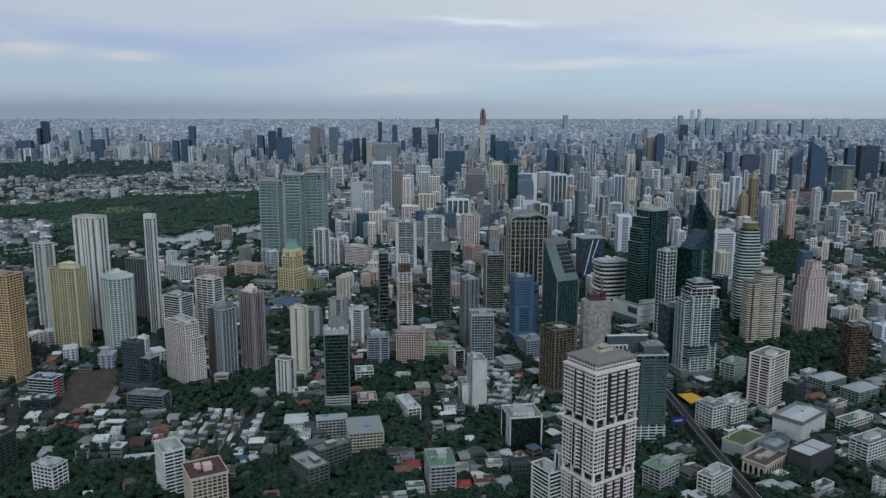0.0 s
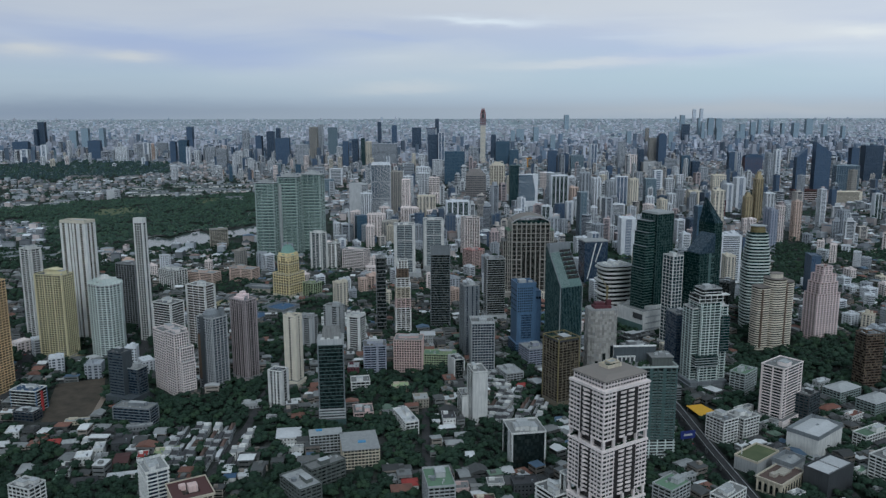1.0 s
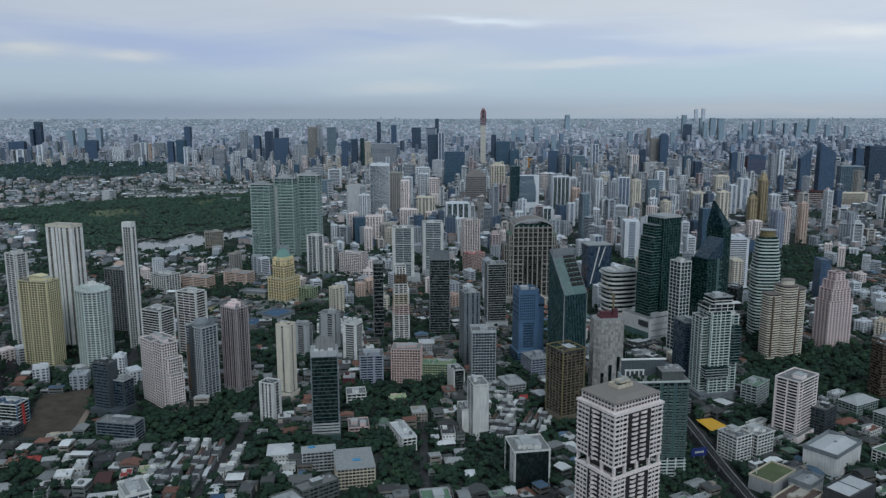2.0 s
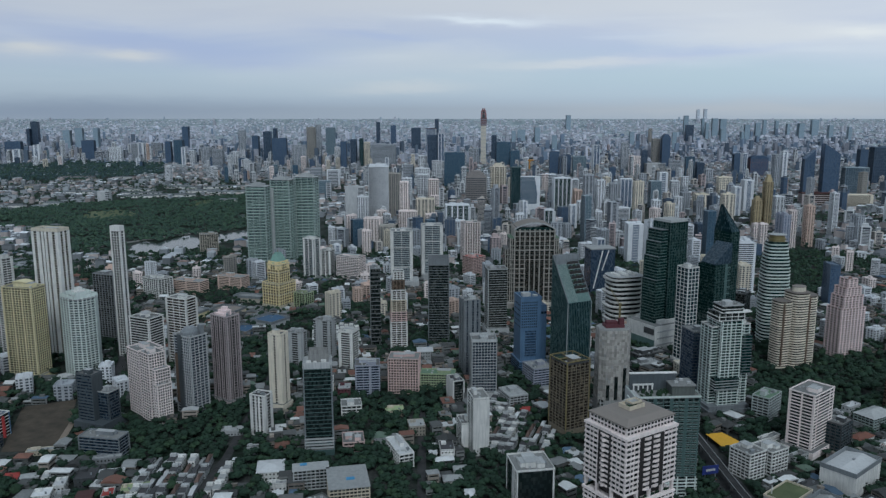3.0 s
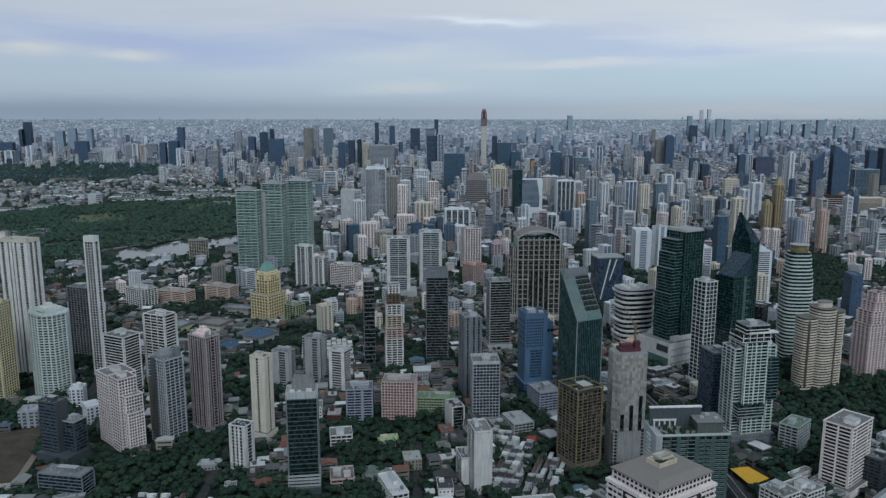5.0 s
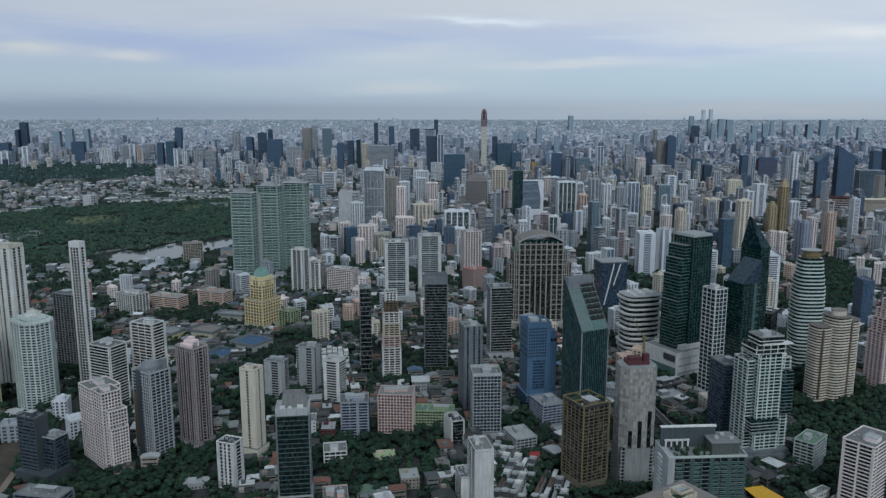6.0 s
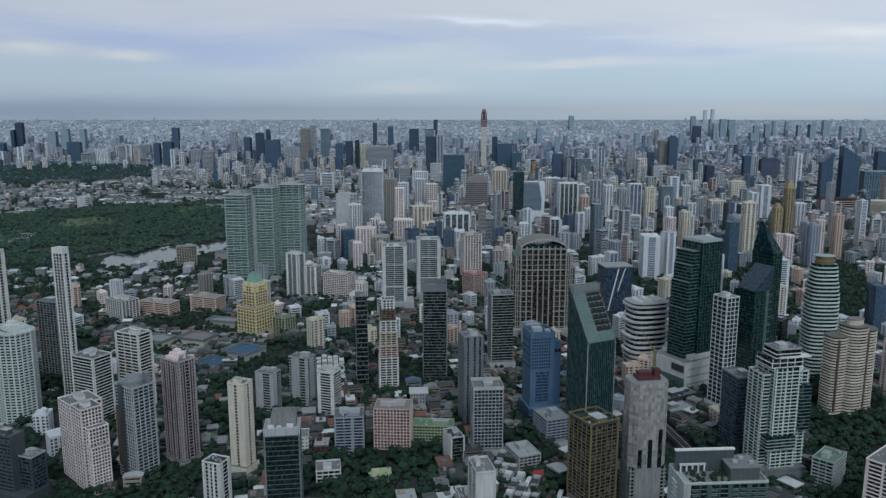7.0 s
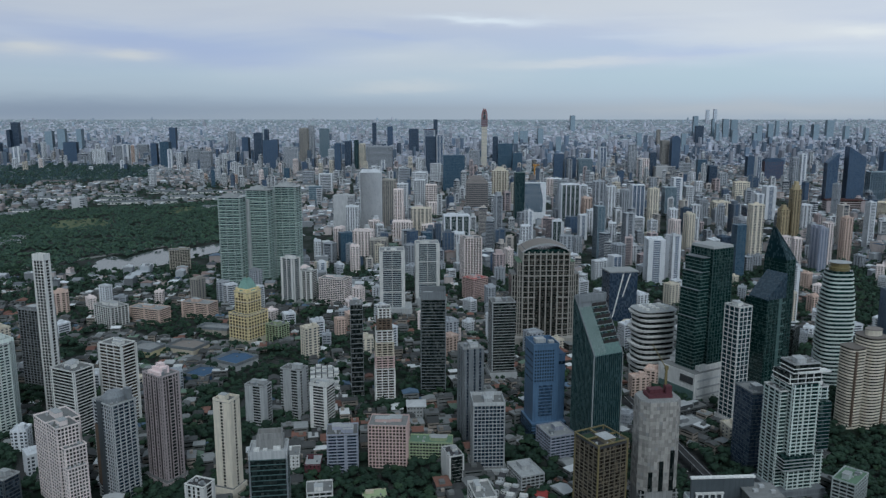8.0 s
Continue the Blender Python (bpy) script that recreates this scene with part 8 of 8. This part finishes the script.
own_house("white house under a white roof", -13, 787, 10, 7, 9, 7.0, WHITE, R_WHITE, "shed")
own_house("beige flats with a roof tower", -31, 846, 10, 16, 18, 10.0, BEIGE, R_PALE, "flat")
own_house("hall under a broad white hipped roof", -30, 1084, 4, 20, 20, 12, PALE, R_WHITE, "hip")
own_house("dark red house with flat roof", -117, 943, 4, 14, 20, 13, MAROON, R_PALE, "flat")
own_house("white flats with grey flat roof", -137, 946, 8, 14, 20, 20, WHITE, R_GREY, "flat")
own_house("market shed under a pink-red awning", 84, 896, 28, 12, 16, 6, GREY, R_RED, "shed")
own_house("long building with pale green roof", -57, 894, 10, 20, 15, 6.0, CREAM, R_OLIVE, "flat")
own_house("house under a wide dark roof", -75, 599, 10, 19, 7, 5.0, BEIGE, R_DARK, "hip")
own_house("house under a bright rust-red roof", 13, 619, 6, 11, 11, 6.0, WHITE, R_RED, "hip")
own_house("building under a dark maroon flat roof", 30, 622, 6, 17, 15, 8.0, CREAM, R_MAROON, "flat")
own_house("workshop under a pale metal roof", 47, 626, 6, 13, 16, 6.0, PALE, R_PALE, "shed")
own_house("white four-storey flats with planted roof", 40, 648, 6, 14, 11, 11.0, WHITE, R_GREY, "flat")
own_house("salmon flats with grey roof", 11, 644, 6, 12, 12, 9.0, SALMON, R_GREY, "flat")
own_house("grey shed with flat roof", 26, 651, 6, 14, 6, 6.0, PALE, R_GREY, "shed")
own_house("white house under a pale hipped roof", 6, 737, 6, 17, 11, 6.0, WHITE, R_PALE, "hip")
own_house("small white house between trees", 20, 710, 6, 8, 14, 6.0, WHITE, R_WHITE, "hip")
own_house("white flats with dark flat roof", -0, 789, 6, 13, 20, 12.0, WHITE, R_DARK, "flat")
own_house("house under a pale metal roof", 12, 757, 6, 12, 9, 6.0, PALE, R_PALE, "shed")
own_house("low shed with a grey roof", 32, 598, 6, 13, 6, 5.0, GREY, R_GREY, "shed")
own_house("dark glazed block with planted roof", 65, 644, 6, 22, 15, 14.0, DARKGREY, R_DARK, "flat")
own_house("pale workshop with flat metal roof", 209, 666, 32, 20, 5, 8.0, PALE, R_PALE, "flat")
own_house("town house with pale roof sheets", 213, 690, 32, 17, 11, 8.0, PALE, R_PALE, "shed")
own_house("hall with a rounded pale metal roof", 217, 656, 32, 14, 8, 5.0, PALE, R_WHITE, "shed")
own_house("salmon flats with pale green roof and dome", 195, 627, 32, 8, 11, 10.0, SALMON, R_OLIVE, "flat")
own_house("shed under a white roof", 197, 603, 32, 12, 6, 6.0, WHITE, R_WHITE, "shed")
own_house("grey flat-roofed market shed", 242, 783, 32, 8, 14, 5.0, GREY, R_PALE, "flat")
own_house("grey flats with roof plant", 260, 729, 32, 13, 13, 8.0, PALE, R_GREY, "flat")
own_house("pale low block with flat roof", 260, 706, 32, 15, 11, 8.0, WHITE, R_PALE, "flat")
own_house("restaurant hall under angled pale roofs", 274, 621, 32, 18, 10, 6.0, CREAM, R_PALE, "hip")
own_house("restaurant hall under angled pale roofs", 290, 617, 32, 15, 12, 6.0, CREAM, R_PALE, "hip")
own_house("white house with flat roof", 291, 637, 32, 13, 8, 7.0, WHITE, R_PALE, "flat")
own_house("small pavilion with a red awning", 307, 647, 32, 9, 6, 4.0, WHITE, R_RED, "flat")
own_house("white flats with dark glazed top", 318, 615, 32, 18, 9, 9.0, WHITE, R_DARK, "flat")
own_house("dark flats with planted roof", 320, 600, 32, 17, 7, 8.0, GREY, R_DARK, "flat")
own_house("house under a maroon awning roof", 345, 623, 32, 12, 6, 6.0, BROWN, R_MAROON, "shed")
own_house("hall under a wide taupe roof", 310, 602, 32, 16, 7, 6.0, BEIGE, R_TAUPE, "hip")
own_house("white flats stepping down in terraces", 362, 609, 32, 5, 9, 16.0, WHITE, R_PALE, "flat")
own_house("white flats with planted roof", 354, 689, 32, 17, 11, 8.0, WHITE, R_GREEN, "flat")
own_house("white flats with planted roof terrace", 366, 678, 32, 15, 8, 8.0, WHITE, R_GREEN, "flat")
own_house("white town house with roof terrace", 422, 800, 32, 20, 9, 10.0, WHITE, R_RUST, "flat")
own_house("houses under rust and white roofs", 410, 828, 32, 24, 12, 6.0, WHITE, R_RUST, "hip")
own_house("pale blue flats with flat roof", 370, 869, 32, 7, 12, 10.0, LILAC, R_PALE, "flat")
own_house("pale flats with white roof", 408, 872, 32, 5, 9, 14.0, PALE, R_WHITE, "flat")
own_house("pale flats with white roof", 433, 895, 32, 20, 9, 12.0, PALE, R_WHITE, "flat")
own_house("long pale building with pitched roof", 504, 876, 32, 23, 14, 8.0, PALE, R_PALE, "shed")
own_house("long hall under a dark curved roof", 421, 743, 32, 26, 7, 5.0, GREY, R_DARK, "shed")
own_house("dark mechanical block between halls", 309, 723, 32, 20, 8, 9.0, DARKGREY, R_DARK, "flat")
own_house("white flats with grey roof", 316, 822, 32, 25, 7, 8.0, WHITE, R_GREY, "flat")
own_house("town houses with grey roofs", 328, 784, 32, 20, 8, 7.0, PALE, R_GREY, "flat")


# open ground before the empty lot
LOT_FRONT = [(-460, 772), (-384, 772), (-380, 805), (-412, 938), (-460, 830)]


def settle_near():
    """Houses along lanes. The nearest stand as things of their own; behind them they are joined."""
    r = random.Random(41)
    first, spots = [], []
    for j in range(0, 130):
        for i in range(-110, 110):
            x, y = i * 13.0 + r.uniform(-2.2, 2.2), 400 + j * 11.6 + r.uniform(-1.5, 1.5)
            if abs(x) > 0.62 * y + 70 or y > 1640:
                continue
            spots.append((x, y))
    spots.sort(key=lambda p: p[1] + r.uniform(0, 25))
    count, dist = 0, District()
    rows = []
    for x0, y0, nx, ny, yaw in ((-232, 742, 11, 5, 3), (80, 838, 8, 5, -18), (72, 912, 6, 3, -18), (-160, 1180, 9, 5, 10)):
        c, s = math.cos(radians(yaw)), math.sin(radians(yaw))
        for i in range(nx):
            for j in range(ny):
                u, v = (i - nx / 2) * 7.2 + (4 if i >= nx // 2 else 0), (j - ny / 2) * 18.5
                rows.append((x0 + u * c - v * s, y0 + u * s + v * c, yaw))
    for x, y, yaw in rows:
        if not free(x, y, 2, (0, 3)):
            continue
        mark_rect(x, y, yaw, 6, 16, 5, 0.1)
        kind = r.choice((8, 9, 9, 15, 6, 9, 5, 7)) if y < 1000 else 8
        m = pose(x, y, 0, 0, 0, yaw) @ Matrix.Diagonal((min(1, 6.6 / FOOT[KINDS[kind]][0]), r.uniform(0.95, 1.1), r.uniform(0.7, 1.2), 1))
        if kind in USED:
            copy_thing(KINDS[kind], m)
        else:
            KINDS[kind].matrix_basis = m
            USED.add(kind)
    for x, y in spots:
        yaw = district_yaw(x, y) + r.choice((0, 90))
        dense = noise.noise((x * 0.011, y * 0.011, 9.0))
        if one_inside(LOT_FRONT, x, y):
            continue
        if dense < -0.02 and y < 1000 or dense < (-0.08 if x < -60 else -0.3):
            continue
        near = y < 1020
        kind = r.choices(range(len(KINDS)), WEIGHTS)[0]
        w, d = FOOT[KINDS[kind]]
        if not free(x, y, max(w, d) * 0.36):
            continue
        mark_rect(x, y, yaw, w, d, 5, 0.2)
        if near and count < 90:
            k = r.uniform(0.88, 1.15)
            m = pose(x, y, 0, 0, 0, yaw) @ Matrix.Diagonal((k, k, r.uniform(0.85, 1.25), 1))
            if kind in USED:
                copy_thing(KINDS[kind], m)
            else:
                KINDS[kind].matrix_basis = m
                USED.add(kind)
            count += 1
        else:
            dist.add(r, x, y, 0, radians(yaw), r.uniform(7, 14), r.uniform(9, 19), r.choice((3.5, 4, 5, 6, 6, 7, 9, 12)))
    for kind, ob in enumerate(KINDS):
        if kind not in USED:
            for o in (*ob.children_recursive, ob):
                bpy.data.objects.remove(o)
    dist.done("close-set grey and white town houses with mixed roofs")


settle_near()


def settle_far():
    r = random.Random(57)
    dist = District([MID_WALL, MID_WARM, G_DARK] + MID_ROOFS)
    n = 0
    parks = [PARK, LAKE, POND, [(-960, 1740), (-550, 2260), (-390, 2420), (-350, 2260), (-640, 1780), (-860, 1740)], [(-1020, 1850), (-700, 2150), (-420, 2430), (-340, 2310), (-900, 1780)], [(-2150, 3560), (-2700, 4400), (-2297, 4847), (-1691, 4660), (-1394, 3896), (-1564, 3712), (-1693, 3545)], [(-421, 2270), (-246, 2272), (-190, 2035), (-330, 1992)], [(836, 2003), (589, 1429), (662, 1429), (940, 2004)]]

    SHORE = [(-950, 1860), (-837, 1790), (-717, 1790), (-620, 1860), (-500, 2010), (-420, 2010), (-640, 1770), (-900, 1740)]

    def taken(x, y):
        return any(one_inside(p, x, y) for p in parks)

    while n < 9000:
        y = 1640 + 3100 * r.random() ** 0.85
        x = r.uniform(-0.66, 0.66) * (y + 100)
        if x < -0.2 * y and 2650 < y < 3650 and r.random() < 0.55:
            continue
        if taken(x, y) or one_inside(SHORE, x, y) or noise.noise((x * 0.004, y * 0.004, 2.0)) < -0.28:
            continue
        if any(abs(x - a) < 26 + e * 0.4 and abs(y - b) < 24 + g * 0.4 for a, b, _, e, g in CLOSE.get((int(x // 200), int(y // 200)), ())):
            continue
        ax, ay, z, k = lie(x, y)
        h = r.choice((5, 5, 6, 7, 8, 9, 10, 12, 15, 20))
        dist.add(r, ax, ay, z, radians(district_yaw(x, y) + r.choice((0, 90))), r.uniform(8, 19), r.uniform(10, 28), h, k, False, None, (7, 6, 6.5, 6, 2.2, 1, 0.9))
        n += 1
    dist.done("far low-rise city of pale roofs and grey walls")
    # two sets of haze-tinted colours, the paler one for the last rows
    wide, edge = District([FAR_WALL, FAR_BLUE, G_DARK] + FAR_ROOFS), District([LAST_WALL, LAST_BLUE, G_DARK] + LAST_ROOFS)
    for i in range(26000):
        q = r.random()
        far = 4600 / (1 - q * (1 - 4600 / 23500))
        x = r.uniform(-0.66, 0.66) * far
        if noise.noise((x * 0.0011, far * 0.0011, 6.0)) < -0.3 and r.random() < 0.75:
            continue
        ax, ay, z, k = lie(x, far + 150)
        grow = far / 4600
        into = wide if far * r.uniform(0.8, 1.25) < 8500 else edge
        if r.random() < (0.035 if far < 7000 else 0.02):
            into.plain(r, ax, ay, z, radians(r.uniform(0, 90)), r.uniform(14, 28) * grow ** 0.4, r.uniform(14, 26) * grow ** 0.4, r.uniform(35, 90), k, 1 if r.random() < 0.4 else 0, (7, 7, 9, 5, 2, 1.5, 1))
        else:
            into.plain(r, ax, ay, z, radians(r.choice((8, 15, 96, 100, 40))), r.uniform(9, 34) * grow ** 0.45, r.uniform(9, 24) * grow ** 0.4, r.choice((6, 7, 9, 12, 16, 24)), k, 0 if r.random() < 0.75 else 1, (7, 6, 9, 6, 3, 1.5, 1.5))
    wide.done("hazy far plain of countless pale roofs")
    edge.done("last rows of haze-coloured roofs at the horizon")


CLOSE = {}
for row in FOOTPRINTS:
    for i in (-1, 0, 1):
        for j in (-1, 0, 1):
            CLOSE.setdefault((int(row[0] // 200) + i, int(row[1] // 200) + j), []).append(row)
settle_far()


def distant_towers():
    """Slim towers past counting that fill the skyline between the larger ones."""
    r = random.Random(131)
    mats = [G_FARWIN, G_FAR, paint("skyline_white", (0.66, 0.67, 0.68), 0.8, 0.2, 0.05, True), paint("skyline_grey", (0.42, 0.44, 0.47), 0.8, 0.2, 0.05, True), paint("skyline_cream", (0.60, 0.55, 0.50), 0.8, 0.2, 0.05, True), paint("skyline_rose", (0.56, 0.46, 0.45), 0.8, 0.2, 0.05, True), paint("skyline_slate", (0.15, 0.18, 0.22), 0.6, 0.2, 0.05, True)]
    s, n, tries = Shape(), 0, 0
    while n < 700 and tries < 20000:
        tries += 1
        y = 1750 + 4000 * r.random() ** 1.1
        x = r.uniform(-0.62, 0.64) * (y + 100)
        if x < -330 and y < 3400 or x < -0.30 * y and y < 4700:
            continue
        if x > 0.33 * y and r.random() < 0.6 or y > 3900 and x > -300 and r.random() < 0.7:
            continue
        w, d = r.uniform(11, 24), r.uniform(11, 22)
        if any(abs(x - a) < (w + e) * 0.55 + 3 and abs(y - b) < (d + g) * 0.55 + 3 for a, b, _, e, g in CLOSE.get((int(x // 200), int(y // 200)), ())):
            continue
        h = min(105, r.lognormvariate(3.72, 0.40))
        wall = r.choices((2, 3, 4, 5, 6), (9, 5, 4, 2, 5))[0]
        one = Shape().block(w, d, -2, h, m=1 if wall == 6 else 0)
        gap = 3.4 if y < 2600 else 6.0
        for i in range(int(h / gap)):
            one.block(w + 0.7, d + 0.7, i * gap, i * gap + gap * (0.36 if wall < 6 else 0.16), m=wall)
        form = r.random()
        if form < 0.5:
            k = w * r.uniform(0.14, 0.26)
            for side in (-1, 1):
                one.block(k, d + 1.3, 0, h + 0.1, side * (w - k) / 2, 0, wall)
        elif form < 0.75:
            for u in (-0.33, 0, 0.33):
                one.block(w * 0.1, d + 1.3, 0, h + 0.1, u * w, 0, wall)
        one.block(w + 1, d + 1, h, h + 1, m=wall)
        if r.random() < 0.5:
            one.block(w * 0.6, d * 0.6, h + 1, h + r.uniform(4, 11), w * r.uniform(-0.1, 0.1), 0, wall)
        one.block(w * 0.25, d * 0.3, h + 1, h + r.uniform(3, 7), w * 0.2, 0, wall)
        ax, ay, z, k = lie(x, y)
        a = radians(r.uniform(-25, 40))
        c, q = math.cos(a) * k, math.sin(a) * k
        s.faces([(p * c - t * q + ax, p * q + t * c + ay, e * k + z) for p, t, e in one.v], one.f)
        s.m[-len(one.m):] = one.m
        n += 1
    tagged(new("distant_towers", s.mesh("distant_towers", mats)), "distant slim towers in white, grey and slate", "high-rises", kind="stuff")


distant_towers()


def plant():
    r = random.Random(77)
    singles, spots = [], []
    for j in range(190):
        for i in range(-130, 130):
            x, y = i * 8.6 + r.uniform(-3.5, 3.5), 395 + j * 7.8 + r.uniform(-3.5, 3.5)
            if abs(x) > 0.62 * y + 60 or y > 1850:
                continue
            if one_inside(LOT_FRONT, x, y):
                continue
            zone3 = free(x, y, 0, (3,))
            if not zone3 and not free(x, y, 0, (0, 3)):
                continue
            if not zone3 and r.random() < (0.08 if y < 1150 else 0.2):
                continue
            singles.append((x, y))
    singles.sort(key=lambda p: p[1] + r.uniform(0, 60))
    count = 0
    for x, y in singles:
        s = r.uniform(0.9, 1.55)
        if y > 950:
            if r.random() < 0.28:
                continue
            s *= 1.12
        if count < 220 and y < 800 and r.random() < 0.6:
            tree(x, y, s, r.uniform(0, 360), r.randrange(5))
            count += 1
        else:
            spots.append((x, y, 0, s))
    near = [p for p in spots if p[1] < 680]
    woods("tree_canopy", "dark green trees between the houses", near, NEAR_CROWNS, [LEAF, LEAF_D, LEAF_B])
    woods("tree_canopy", "dark green trees between the houses", [p for p in spots if 680 <= p[1] < 1150], FAR_CROWNS, [LEAF, LEAF_D, LEAF_B])
    woods("tree_canopy", "dark green trees between the houses", [p for p in spots if p[1] >= 1150], LIGHT_CROWNS, [LEAF, LEAF_D, LEAF_B])
    park = []
    while len(park) < 7500:
        x, y = r.uniform(-1900, -400), r.uniform(1760, 3010)
        if any(abs(x - a) < 14 and abs(y - b) < 14 for a, b in road_line) or noise.noise((x * 0.012, y * 0.012, 4.0)) < -0.42:
            continue
        if one_inside(PARK, x, y) and not (any(one_inside(q, x, y) for q in LAWNS) and r.random() < 0.8):
            park.append((x, y, 0, r.uniform(0.9, 1.7)))
    woods("park_woods", "dense dark woods of the city park", park, LIGHT_CROWNS, [LEAF_HAZED_D, LEAF_HAZED, LEAF_HAZED])
    far = []
    grove = [(-2150, 3560), (-2700, 4400), (-2297, 4847), (-1691, 4660), (-1394, 3896), (-1564, 3712), (-1693, 3545)]
    while len(far) < 2600:
        x, y = r.uniform(-2700, -1300), r.uniform(3500, 4850)
        if one_inside(grove, x, y):
            ax, ay, z, k = lie(x, y)
            far.append((ax, ay, z, r.uniform(1.6, 2.6) * k))
    woods("park_woods", "dark woods of a second park", far, LIGHT_CROWNS, [LEAF_GROVE_HAZED, LEAF_HAZED_D])
    mix = []
    while len(mix) < 5000:
        y = 1600 + 2900 * r.random() ** 1.2
        x = r.uniform(-0.64, 0.64) * (y + 100)
        if noise.noise((x * 0.004, y * 0.004, 2.0)) > -0.1 and r.random() < 0.45 or one_inside(LAKE, x, y):
            continue
        ax, ay, z, k = lie(x, y)
        mix.append((ax, ay, z, r.uniform(0.9, 2.0) * k))
    while len(mix) < 6600:
        x, y = r.uniform(-2000, -480), r.uniform(2700, 3650)
        if x < -0.2 * y:
            mix.append((x, y, 0, r.uniform(0.9, 1.8)))
    woods("tree_canopy", "dark trees among far houses", mix, LIGHT_CROWNS, [LEAF_HAZED_D, LEAF_D, LEAF_HAZED])


plant()


# ---- vehicles ----
def car(x, y, yaw, colour, label):
    root = new("car", Shape().box(-2.2, -0.9, 0.35, 2.2, 0.9, 0.95).mesh("car_body", colour))
    root.matrix_basis = pose(x, y, 0.27, 0, 0, yaw)
    tagged(root, label, "car", "parked and queuing cars")
    part("cabin", Shape().prism(rect_poly(2.5, 1.6, -0.2, 0), 0.95, 1.5, top=0.8), G_DARK, root)
    for wx in (-1.4, 1.4):
        for wy in (-0.85, 0.85):
            w = part("wheel", CAR_WHEEL, None, root, at=(wx, wy, 0.33))
            w.rotation_euler = (math.pi / 2, 0, 0)


CAR_WHEEL = Shape().tube(0.33, -0.1, 0.1, n=10).mesh("wheel", R_DARK)
car_rnd = random.Random(9)
for path, side in ((ROADS[1][0], 3.2), (ROADS[1][0], -3.0), (ROADS[2][0], 2.4), (ROADS[0][0], 9.5)):
    for (ax, ay), (bx, by) in zip(path[1:], path[2:]):
        ln, at = math.hypot(bx - ax, by - ay), car_rnd.uniform(5, 20)
        while at < ln:
            tx, ty = (bx - ax) / ln, (by - ay) / ln
            tone, words = car_rnd.choice(((WHITE, "white"), (PALE, "silver grey"), (DARKGREY, "black"), (RED, "red"), (WHITE, "white")))
            car(ax + tx * at - ty * side, ay + ty * at + tx * side, math.degrees(math.atan2(ty, tx)), tone, words + " car on a dark asphalt street")
            at += car_rnd.uniform(14, 60)
